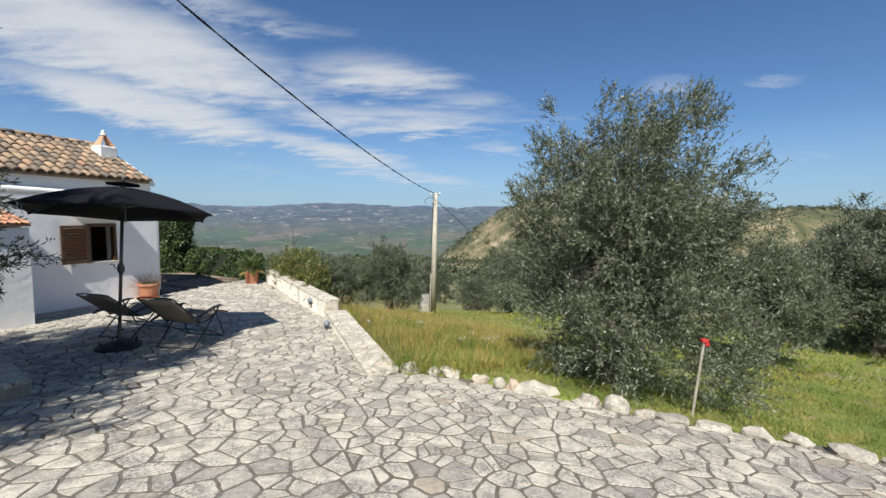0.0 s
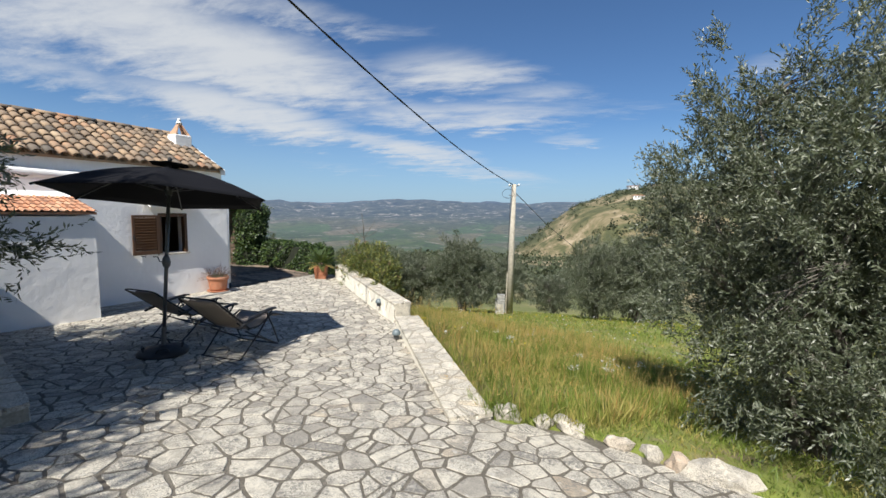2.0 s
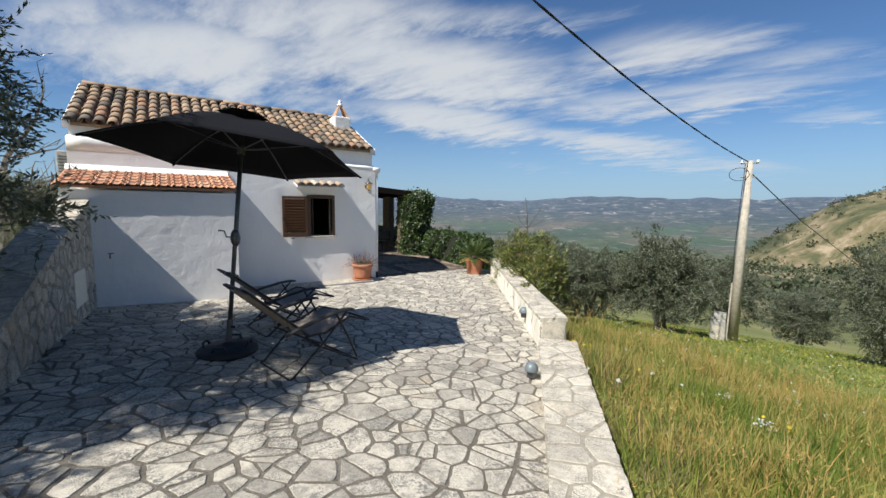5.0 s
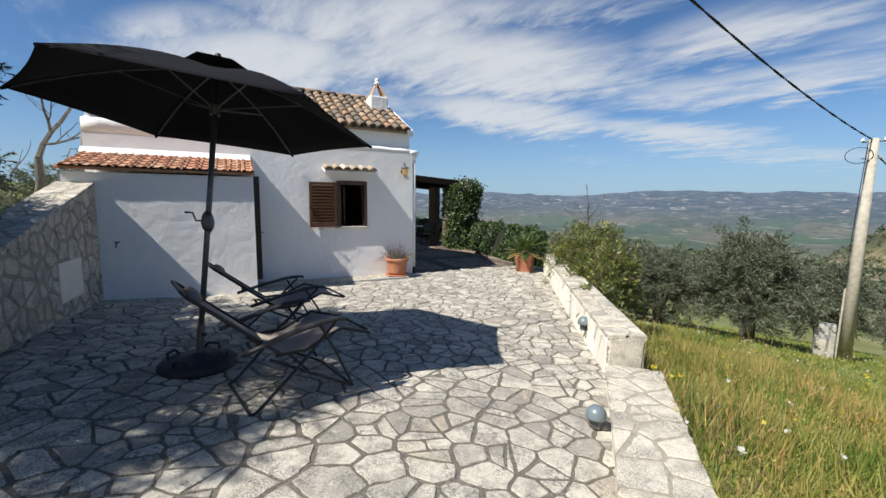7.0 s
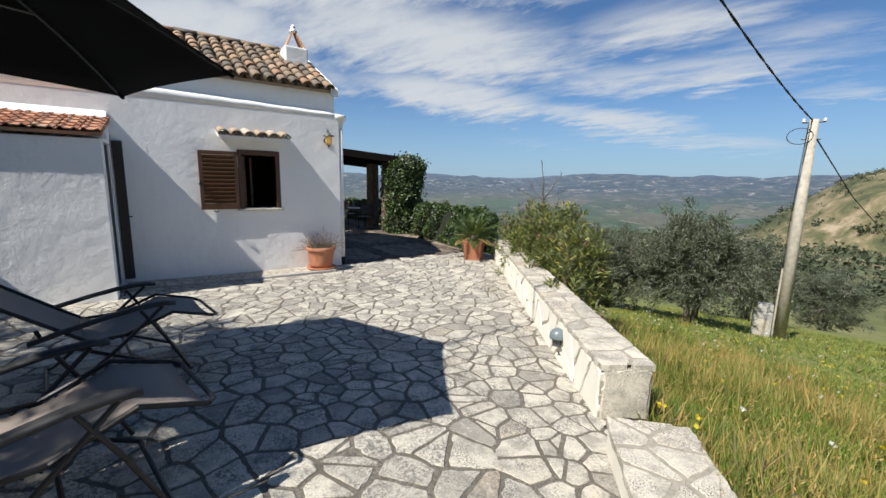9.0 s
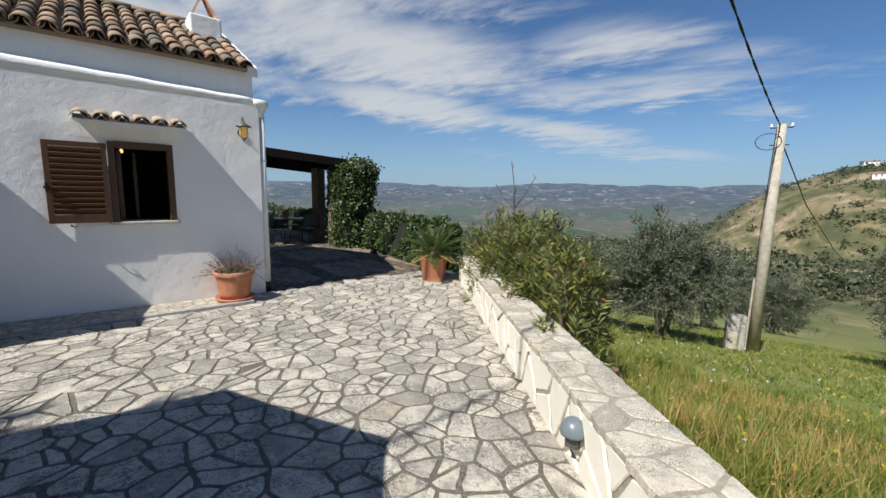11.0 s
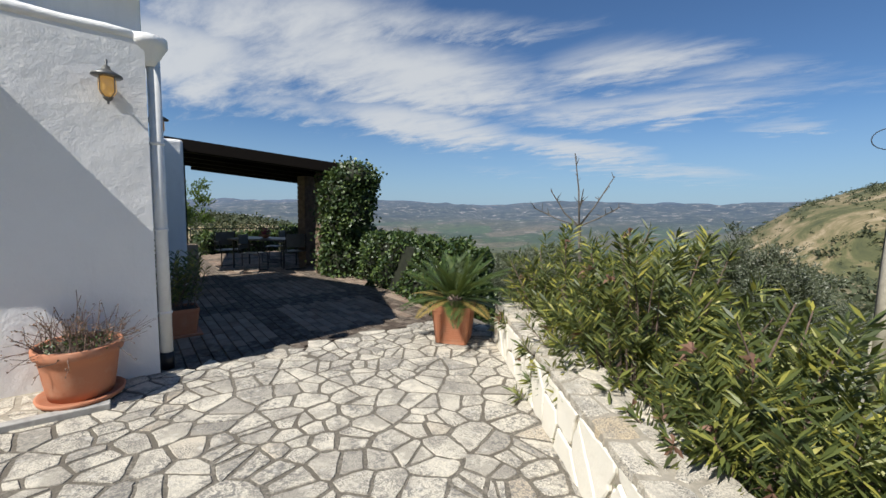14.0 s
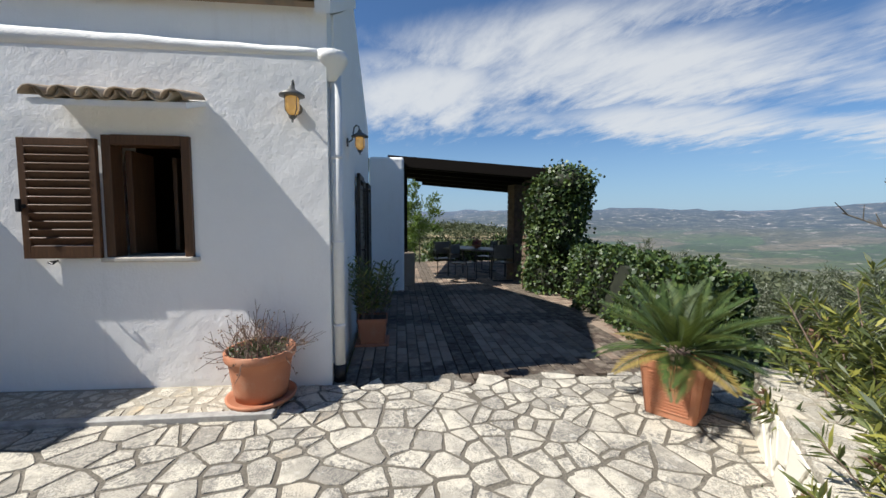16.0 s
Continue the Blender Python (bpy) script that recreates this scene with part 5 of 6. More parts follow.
def olive_crown(rs, lobes, twigs, leaves, ln, wd, droop=0.25, spray=26):
    """Sprays of twigs over and through several lobes (x, y, z, rx, ry, rz), with narrow leaves and gaps between the sprays."""
    L = np.array(lobes)
    n = max(1, twigs // spray)
    w = (L[:, 3] * L[:, 4] * L[:, 5]) ** 0.8
    pick = rs.choice(len(L), n, p=w / w.sum())
    v = rs.normal(size=(n, 3))
    v /= np.linalg.norm(v, axis=1, keepdims=True)
    rad = rs.uniform(0.12, 1.0, n) ** 0.45
    wob = 1 + 0.16 * np.sin(v[:, 0] * 7 + pick) * np.cos(v[:, 1] * 6 + 2 * pick) + 0.10 * np.sin(v[:, 2] * 11 + pick * 3)
    C = L[pick, :3] + v * L[pick, 3:] * (rad * wob)[:, None]
    size = L[pick, 3:].mean(1) * 0.15 + 0.05
    H = v * 0.8 + rs.normal(size=(n, 3)) * 0.35
    H[:, 2] += rs.uniform(-0.15, 0.95, n)
    H /= np.linalg.norm(H, axis=1, keepdims=True)
    reach = rs.uniform(0.1, 1.0, n * spray)
    C2, H2, S2 = np.repeat(C, spray, 0), np.repeat(H, spray, 0), np.repeat(size, spray)
    P = C2 + H2 * (reach * S2 * 2.3)[:, None] + rs.normal(size=C2.shape) * (S2 * (0.75 - 0.45 * reach))[:, None]
    D = H2 + rs.normal(size=P.shape) * 0.42
    D /= np.linalg.norm(D, axis=1, keepdims=True)
    tl = rs.uniform(0.16, 0.42, len(P))
    k = np.tile(np.arange(leaves), len(P))
    P2, D2, T2 = np.repeat(P, leaves, 0), np.repeat(D, leaves, 0), np.repeat(tl, leaves)
    s = (k + rs.uniform(0, 1, len(k))) / leaves
    pos = P2 + D2 * (T2 * s)[:, None]
    pos[:, 2] -= droop * (T2 * s) ** 2
    dirs = D2 * 0.9 + rs.normal(size=D2.shape) * 0.5
    return leaf_quads(pos, dirs, ln * rs.uniform(0.7, 1.2, len(pos)), wd, rs), P, D, tl


def olive_meshes(seed, height, radius, twigs, leaves, ln, wd, low=0.25, stems=3, lobes_n=9, more=()):
    """Trunk mesh and crown mesh of one olive tree standing at the origin."""
    rs = np.random.RandomState(seed)
    lobes = []
    for k in range(lobes_n):
        a = k * 2.4 + rs.uniform(-0.4, 0.4)
        r = radius * (0.25 + 0.42 * rs.uniform())
        z = height * (low + (0.86 - low) * ((k + 0.5) / lobes_n))
        f = 1.0 - 0.45 * max(0, (z / height - 0.55) / 0.45)
        q = radius * rs.uniform(0.38, 0.58)
        lobes.append((r * f * math.cos(a), r * f * math.sin(a), z, q * f + 0.1, q * f + 0.1, q * 1.05))
    lobes += list(more)
    lobes.append((0, 0, height * (low + 1) / 2, radius * 0.48, radius * 0.48, height * (1 - low) * 0.40))
    q, P, D, tl = olive_crown(rs, lobes, twigs, leaves, ln, wd)
    bm = bmesh.new()
    for k in range(stems):
        a = k * 6.28 / stems + rs.uniform(-0.5, 0.5)
        c, s = math.cos(a), math.sin(a)
        top = height * low + 0.35
        p = [(0.10 * c, 0.10 * s, -0.25), (0.14 * c, 0.14 * s, 0.25 * top), (0.30 * c * radius / 2, 0.30 * s * radius / 2, 0.7 * top), (0.5 * c * radius / 2, 0.5 * s * radius / 2, top)]
        tube(bm, p, 0.055 * radius + 0.03, 8, 0.03 * radius)
        for j, lb in enumerate(lobes[:-1]):
            if j % stems == k:
                e = Vector(lb[:3])
                b0 = Vector(p[-1])
                tube(bm, [b0, b0.lerp(e, 0.5) + Vector(rs.normal(size=3)) * 0.12, e], 0.03 * radius, 6, 0.008)
    for j in range(min(len(P), 260)):
        e = Vector(P[j])
        b0 = Vector(lobes[int(np.argmin(((np.array(lobes)[:, :3] - P[j]) ** 2).sum(1)))][:3])
        tube(bm, [b0, b0.lerp(e, 0.6) + Vector(rs.normal(size=3)) * 0.05, e], 0.010, 4, 0.003, False)
    return mesh_of("trunk", bm, M_BARK, True), quads_mesh("crown", q, M_OLIVE)


def tree_at(name, meshes, x, y, z, turn, size, label, category="tree", group="olive trees of the grove"):
    t = empty(name, pose(x, y, z, 0, 0, turn) @ Matrix.Diagonal((size[0], size[0], size[1], 1)), label=label, category=category, group=group)
    part("trunk", meshes[0], None, t)
    part("crown", meshes[1], None, t)
    return t


big = olive_meshes(21, 4.8, 2.3, 15500, 17, 0.066, 0.0165, 0.13, 5, 14, ((-0.8, 0.35, 4.3, 0.75, 0.75, 0.85), (0.7, -0.25, 4.4, 0.75, 0.75, 0.85), (1.5, -0.45, 3.4, 0.8, 0.8, 0.9), (-1.3, 0.55, 3.3, 0.8, 0.8, 0.9)))
tree_at("olive_tree", big, 2.88, 6.6, land_z(2.88, 6.6), 0, (0.82, 0.88), "large many-stemmed olive tree with foliage down to the grass")
left_t = olive_meshes(33, 4.9, 2.08, 19000, 15, 0.074, 0.021, 0.30, 2, 11, ((1.35, 1.35, 2.1, 0.3, 0.3, 0.65), (1.2, 1.4, 2.9, 0.35, 0.35, 0.6), (0.5, 1.7, 3.7, 0.42, 0.42, 0.6), (0.35, 1.6, 4.4, 0.5, 0.5, 0.5),
                                                                         (1.55, -0.45, 4.3, 0.9, 0.9, 0.7), (0.95, -1.65, 4.3, 0.9, 0.9, 0.7), (1.95, 0.15, 4.2, 0.6, 0.6, 0.6), (0.8, 0.4, 4.0, 0.9, 0.9, 0.8), (2.3, -3.5, 4.2, 1.0, 1.0, 0.7), (1.0, -3.0, 4.2, 1.0, 1.0, 0.8),
                                                                         (1.5, -1.9, 4.0, 0.9, 0.9, 0.6), (2.0, -1.3, 4.4, 0.7, 0.7, 0.5)))
tree_at("olive_tree", left_t, -6.72, 2.75, land_z(-6.72, 2.75), 0, (1.0, 1.0), "olive tree overhanging the paved terrace")
mid_a = olive_meshes(41, 4.4, 2.2, 8800, 14, 0.085, 0.026, 0.42, 2, 11)
mid_b = olive_meshes(52, 4.2, 2.3, 8800, 14, 0.085, 0.026, 0.36, 3, 12)
GROVE = [(-3.65, 23.9, 0.95, 0.88), (3.75, 25.7, 0.78, 1.05), (5.9, 25.4, 0.85, 1.05), (-6.9, 24.5, 0.9, 0.78), (8.4, 10.6, 0.62, 0.70), (13.2, 12.6, 0.95, 0.88),
         (15.0, 14.5, 1.1, 1.0), (10.5, 21.0, 1.0, 1.0), (15.5, 27.0, 1.1, 1.1), (8.0, 35.0, 1.1, 1.1), (-2.0, 36.0, 1.1, 1.0), (-11.0, 30.0, 1.1, 1.0), (-12.6, 19.6, 0.55, 0.62), (-9.0, 22.0, 0.8, 0.75),
         (-17.0, 27.0, 1.0, 0.9), (22.0, 20.0, 1.1, 1.0), (20.0, 38.0, 1.2, 1.1), (-6.0, 44.0, 1.2, 1.1), (14.0, 48.0, 1.2, 1.2), (3.0, 50.0, 1.2, 1.1), (28.0, 30.0, 1.2, 1.1), (-18.0, 42.0, 1.2, 1.0)]
for k, (x, y, sx, sz) in enumerate(GROVE):
    tree_at("olive_tree", (mid_a, mid_b)[k % 2], x, y, land_z(x, y) - 0.05, 57 * k, (sx, sz), "grey-green olive tree in the grassy grove")

# ---- pergola and dining corner ----
PA, PB = Vector((-13.46, 13.67, 1.74)), Vector((-11.72, 16.66, 1.42))
fdir = (PB - PA).normalized()
bdir = Vector((-0.865, 0.503, 0))
pergola = empty("pergola", label="dark timber pergola roof on brick pillars", category="pergola")


def beam(a, b, wide, deep):
    """A squared beam from a to b, its top on the line."""
    a, b = Vector(a), Vector(b)
    w = (b - a).normalized()
    s = w.cross(Vector((0, 0, 1))).normalized() * wide / 2
    d = Vector((0, 0, -deep))
    bm = bmesh.new()
    r = [[bm.verts.new(p + q) for q in (-s, s, s + d, -s + d)] for p in (a, b)]
    bm.faces.new(r[0])
    bm.faces.new(r[1][::-1])
    for k in range(4):
        bm.faces.new((r[0][k], r[1][k], r[1][(k + 1) % 4], r[0][(k + 1) % 4]))
    return bm


DEEP = 4.9
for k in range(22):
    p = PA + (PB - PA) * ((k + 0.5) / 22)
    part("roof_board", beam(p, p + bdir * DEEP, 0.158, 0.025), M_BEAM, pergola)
# boards out of view behind the stub wall, added to shade the floor
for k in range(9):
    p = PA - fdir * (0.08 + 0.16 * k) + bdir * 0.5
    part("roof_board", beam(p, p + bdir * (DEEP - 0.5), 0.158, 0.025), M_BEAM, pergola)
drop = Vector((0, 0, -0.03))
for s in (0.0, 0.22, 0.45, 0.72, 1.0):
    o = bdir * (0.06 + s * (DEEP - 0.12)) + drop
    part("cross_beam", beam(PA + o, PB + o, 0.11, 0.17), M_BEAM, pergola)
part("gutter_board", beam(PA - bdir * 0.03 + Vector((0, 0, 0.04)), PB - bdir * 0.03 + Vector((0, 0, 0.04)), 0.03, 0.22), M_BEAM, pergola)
for name, at in (("pillar", PB + bdir * 1.45 - fdir * 0.62), ("pillar", PB + bdir * 0.35 - fdir * 0.35), ("pillar", PB + bdir * 3.1 - fdir * 0.3)):
    h = PA.z + (PB.z - PA.z) * 0.85 - 0.22
    rows_n = 20
    pil = part("pillar", boxes((at.x - 0.13, at.x + 0.13, at.y - 0.13, at.y + 0.13, -1.15, h)), M_TRELLIS, pergola, "brown brick pillar")
    me = mesh_of("brick", boxes((-0.15, 0.15, -0.15, 0.15, 0.0, 0.105), bevel=0.008), M_TRELLIS)
    for j in range(rows_n):
        part("brick", me, None, pil).matrix_basis = pose(at.x, at.y, -1.1 + j * (h + 1.1) / rows_n, 0, 0, rng.uniform(-1, 1))
wp = HOUSE @ Vector((-0.72, -5.6, 0))
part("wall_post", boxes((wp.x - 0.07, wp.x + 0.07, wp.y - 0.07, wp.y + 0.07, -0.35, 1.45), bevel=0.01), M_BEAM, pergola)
part("low_pier", boxes((wp.x - 0.2, wp.x + 0.2, wp.y - 0.2, wp.y + 0.2, -1.15, -0.34), bevel=0.015), M_BRICK, pergola, "low brick pier")

table = empty("garden_table", pose(-14.15, 16.25, -1.08, 0, 0, 30), label="dark metal garden table laid under the pergola", category="table")
part("tabletop", boxes((-0.75, 0.75, -0.45, 0.45, 0.70, 0.74), bevel=0.01), M_METAL, table)
for sx in (-0.65, 0.65):
    for sy in (-0.36, 0.36):
        part("leg", bar([(sx, sy, 0.0), (sx, sy, 0.70)], 0.02), M_BLACK_METAL, table)
bowl = empty("flower_bowl", pose(-14.15, 16.25, -0.34), label="small bowl of magenta flowers on the table", category="bowl")
part("bowl", turned([(0.05, 0.0), (0.11, 0.05), (0.12, 0.09), (0.10, 0.09)], (0, 0, 0), 16), M_TERRA, bowl)
rs = np.random.RandomState(3)
M_MAGENTA = leaf_mat("magenta_petal", ((0.0, (0.20, 0.02, 0.08)), (1.0, (0.35, 0.04, 0.16))), 0.6, 0.2)
part("bouquet", quads_mesh("bouquet", leaf_quads(rs.normal(size=(200, 3)) * 0.05 + (0, 0, 0.13), rs.normal(size=(200, 3)) + (0, 0, 0.5), 0.05, 0.035, rs), M_MAGENTA), None, bowl, kind="stuff")
chair = empty("cantilever_chair", pose(-13.55, 15.55, -1.08, 0, 0, -55), label="dark cantilever tube chair drawn up to the table", category="chair", group="chairs round the table")
part("seat", boxes((-0.22, 0.22, -0.22, 0.22, 0.43, 0.45), bevel=0.006), M_METAL, chair)
part("backrest", boxes((-0.22, 0.22, -0.235, -0.215, 0.55, 0.88), bevel=0.006), M_METAL, chair)
for s in (-1, 1):
    part("side_tube", bar([(s * 0.24, -0.24, 0.9), (s * 0.24, -0.23, 0.45), (s * 0.24, 0.20, 0.44), (s * 0.24, 0.24, 0.40), (s * 0.24, 0.24, 0.04), (s * 0.24, 0.2, 0.015), (s * 0.24, -0.22, 0.015)], 0.013), M_BLACK_METAL, chair)
    part("armrest", bar([(s * 0.25, -0.23, 0.66), (s * 0.25, 0.15, 0.66), (s * 0.25, 0.22, 0.45)], 0.015), M_BLACK_METAL, chair)
part("base_tube", bar([(-0.24, -0.22, 0.015), (0.24, -0.22, 0.015)], 0.013), M_BLACK_METAL, chair)
copy_thing(chair, pose(-14.85, 16.95, -1.08, 0, 0, 125))
copy_thing(chair, pose(-13.35, 16.5, -1.08, 0, 0, 70))
copy_thing(chair, pose(-14.75, 15.6, -1.08, 0, 0, -100))

rail = empty("railing", label="thin dark iron railing at the edge of the brick terrace", category="railing")
ra, rb = Vector((-17.6, 16.0, -1.08)), Vector((-16.2, 19.6, -1.08))
part("top_rail", bar([ra + Vector((0, 0, 0.85)), rb + Vector((0, 0, 0.85))], 0.015), M_BLACK_METAL, rail)
for k in range(5):
    p = ra.lerp(rb, k / 4)
    part("post", bar([p, p + Vector((0, 0, 0.86))], 0.014), M_BLACK_METAL, rail)

# ---- hedge and ivy ----


def leafy_box(rs, a, b, wide, z0, z1, count, ln, wd, rough=0.07):
    """Leaves over the faces and through the skin of a long rounded box from a to b."""
    a, b = np.array(a, float), np.array(b, float)
    way = (b - a) / np.linalg.norm(b - a)
    out = np.array([way[1], -way[0]])
    s, t, h = rs.uniform(0, 1, count), rs.uniform(-1, 1, count), rs.uniform(0, 1, count)
    face = rs.choice(4, count, p=(0.36, 0.2, 0.34, 0.10))
    t = np.where(face == 0, 1, np.where(face == 1, -1, t))
    h = np.where(face == 2, 1, h)
    s = np.where(face == 3, np.round(s), s)
    d = rs.uniform(0, 0.10, count)
    bump = rough * (np.sin(s * 23 + h * 5) + np.sin(s * 9 + 2) * 0.8 + np.sin(h * 9 + s * 31))
    t2 = t * (wide / 2) * (1 - 0.12 * h ** 3)
    P = np.zeros((count, 3))
    ln_ab = np.linalg.norm(b - a)
    P[:, :2] = a + np.outer(s * ln_ab, way) + np.outer(t2 + np.sign(t2) * (bump - d), out)
    P[:, 2] = z0 + h * (z1 - z0) + (bump - d) * (face == 2)
    N = np.zeros((count, 3))
    N[:, :2] = np.outer(t * (np.abs(t) == 1), out)
    N[:, 2] = (face == 2) * 1.0 + 0.15
    D = N * 0.45 + rs.normal(size=(count, 3)) * 0.6
    D[:, 2] -= 0.45
    q = leaf_quads(P, D, ln * rs.uniform(0.6, 1.2, count), wd, rs)
    return q


def ivy_core(a, b, wide, z0, z1):
    a, b = Vector((*a, 0)), Vector((*b, 0))
    return beam(a + Vector((0, 0, z1)), b + Vector((0, 0, z1)), wide, z1 - z0)


# near-black solid cores stand in for the shade between the leaves
M_CORE = plain("ivy_shade_core", (0.018, 0.022, 0.010), 0.95, 0, 0.4, 9)
hedge = empty("ivy_hedge", label="clipped dark green ivy hedge along the terrace edge", category="hedge")
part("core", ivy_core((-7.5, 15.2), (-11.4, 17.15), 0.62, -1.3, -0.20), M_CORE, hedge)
part("foliage", quads_mesh("foliage", leafy_box(np.random.RandomState(2), (-7.4, 15.15), (-11.5, 17.2), 0.80, -1.2, -0.12, 24000, 0.068, 0.056), M_IVY), None, hedge)
hedge2 = empty("ivy_hedge", label="ivy hedge behind the dining corner", category="hedge")
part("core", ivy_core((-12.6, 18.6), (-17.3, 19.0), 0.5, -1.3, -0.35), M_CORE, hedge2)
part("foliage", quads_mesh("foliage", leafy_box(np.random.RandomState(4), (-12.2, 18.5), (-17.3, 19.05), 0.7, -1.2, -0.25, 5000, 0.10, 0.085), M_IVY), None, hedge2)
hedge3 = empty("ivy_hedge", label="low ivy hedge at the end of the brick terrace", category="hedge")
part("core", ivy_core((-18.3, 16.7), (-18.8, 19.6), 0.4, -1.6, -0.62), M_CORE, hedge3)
part("foliage", quads_mesh("foliage", leafy_box(np.random.RandomState(11), (-18.3, 16.5), (-18.8, 19.7), 0.6, -1.5, -0.52, 3500, 0.11, 0.09), M_IVY), None, hedge3)
ivy = empty("ivy_column", label="thick dark ivy growing over the pergola corner", category="climbing plant")
IVY = [(-11.65, 16.72, -0.75, 0.60, 0.58, 0.62), (-11.7, 16.75, 0.0, 0.56, 0.55, 0.75), (-11.6, 16.72, 0.72, 0.62, 0.58, 0.62), (-11.35, 16.72, 1.12, 0.48, 0.50, 0.36),
       (-12.0, 16.85, 1.08, 0.52, 0.48, 0.40), (-12.2, 16.9, 0.3, 0.42, 0.45, 0.9), (-11.2, 16.6, 0.35, 0.30, 0.34, 0.45), (-12.1, 16.85, -0.7, 0.5, 0.45, 0.55)]


def leafy_lobes(rs, lobes, count, ln, wd, hang=0.45):
    """Hanging leaves over the skin of rounded masses (x, y, z, rx, ry, rz), with a few trailing shoots."""
    L = np.array(lobes)
    area = L[:, 3] * L[:, 5]
    pick = rs.choice(len(L), count, p=area / area.sum())
    v = rs.normal(size=(count, 3))
    v /= np.linalg.norm(v, axis=1, keepdims=True)
    wob = 1 + 0.10 * np.sin(v[:, 0] * 9 + pick * 2) * np.sin(v[:, 2] * 8 + pick) + 0.07 * rs.normal(size=count)
    P = L[pick, :3] + v * L[pick, 3:] * wob[:, None]
    shoot = rs.uniform(size=count) < 0.03
    P[shoot] += v[shoot] * rs.uniform(0.05, 0.22, (shoot.sum(), 1))
    D = v * 0.5 + rs.normal(size=(count, 3)) * 0.55
    D[:, 2] -= hang
    return leaf_quads(P, D, ln * rs.uniform(0.6, 1.2, count), wd, rs)


def lobe_core(lobes, shrink):
    bm = bmesh.new()
    for x, y, z, rx, ry, rz in lobes:
        bmesh.ops.create_icosphere(bm, subdivisions=2, radius=1.0, matrix=Matrix.Translation((x, y, z)) @ Matrix.Diagonal((rx * shrink, ry * shrink, rz * shrink, 1)))
    return bm


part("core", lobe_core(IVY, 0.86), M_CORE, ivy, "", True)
part("foliage", quads_mesh("foliage", leafy_lobes(np.random.RandomState(6), IVY, 17000, 0.085, 0.07), M_IVY), None, ivy, kind="stuff")

# ---- oleanders behind the parapet ----
WA, WD = Vector((-2.85, 9.26, 0)), Vector((-0.63, 0.776, 0))
WO = Vector((0.776, 0.63, 0))


def oleander(seed, s0, off, rx, z0, z1, stems_n, label):
    rs = np.random.RandomState(seed)
    c = WA + WD * s0 + WO * off
    shrub = empty("oleander_shrub", Matrix.Translation((c.x, c.y, 0)), label=label, category="shrub", group="oleanders behind the parapet")
    quads, bloom = [], []
    bm = bmesh.new()
    for k in range(stems_n):
        v = rs.normal(size=3)
        v /= np.linalg.norm(v)
        v[2] = abs(v[2]) * 1.0 - (0.35 if rs.uniform() < 0.35 else 0)
        r = rs.uniform(0.55, 1.0)
        mid = (z0 + z1) / 2 - 0.1
        e = np.array([v[0] * rx * r, v[1] * rx * r, mid + v[2] * (z1 - mid) * r])
        b0 = np.array([v[0] * 0.15, v[1] * 0.15, z0])
        d = np.array([v[0], v[1], 0.8 + max(0, v[2])]) + rs.normal(size=3) * 0.25
        d /= np.linalg.norm(d)
        L = rs.uniform(0.18, 0.34)
        if k % 3 == 0:
            tube(bm, [tuple(b0), tuple(b0 * 0.4 + e * 0.6 + np.array([0, 0, 0.05])), tuple(e), tuple(e + d * L)], 0.009, 5, 0.003)
        n = 28
        s = np.sort(rs.uniform(0, 1, n) ** 0.55)
        a = np.arange(n) * 2.1 + rs.uniform(-0.3, 0.3, n)
        x = np.cross(d, (0.3, 0.2, 0.9))
        x /= np.linalg.norm(x)
        y = np.cross(d, x)
        D = np.outer(np.cos(a), x) + np.outer(np.sin(a), y) + np.outer(0.25 + 0.75 * s, d)
        P = e + np.outer(s * L, d)
        quads.append(leaf_quads(P, D, rs.uniform(0.08, 0.14, n), rs.uniform(0.014, 0.02, n), rs, 0.05))
        if rs.uniform() < 0.10:
            bloom.append(leaf_quads(np.repeat([e + d * L * 1.05], 7, 0), rs.normal(size=(7, 3)) + d, 0.075, 0.024, rs, 0.4))
    part("branch_mass", bm, M_TWIG, shrub, kind="stuff")
    part("foliage", quads_mesh("foliage", np.concatenate(quads), M_OLEANDER), None, shrub, kind="stuff")
    part("dry_bloom", quads_mesh("dry_bloom", np.concatenate(bloom), M_DRYLEAF), None, shrub, "withered pinkish seed pods", kind="stuff")
    return shrub


OL = "oleander shrub with narrow green leaves leaning over the parapet"
oleander(61, 4.5, 1.02, 0.76, -1.9, 0.12, 430, OL)
oleander(62, 3.3, 0.92, 0.50, -1.9, -0.10, 250, OL)
oleander(63, 2.3, 0.62, 0.26, -1.9, -0.42, 70, OL)
oleander(64, 5.7, 0.93, 0.62, -1.9, 0.0, 240, OL)

# bare sapling and its shoots
rs = np.random.RandomState(14)


def branchy(bm, p, d, ln, r, depth, rs, spread=0.55, kids=3, up=0.1):
    p, d = Vector(p), Vector(d).normalized()
    pts = [p]
    for k in range(4):
        d = (d + Vector(rs.normal(size=3)) * 0.10 + Vector((0, 0, up))).normalized()
        p = p + d * ln / 4
        pts.append(p.copy())
    tube(bm, pts, r, 6 if depth > 1 else 4, r * 0.55, False)
    if depth:
        for k in range(kids):
            at = pts[min(4, 1 + k + (k > 1))]
            branchy(bm, at, d + Vector(rs.normal(size=3)) * spread, ln * rs.uniform(0.5, 0.8), r * 0.5, depth - 1, rs, spread, kids, up)


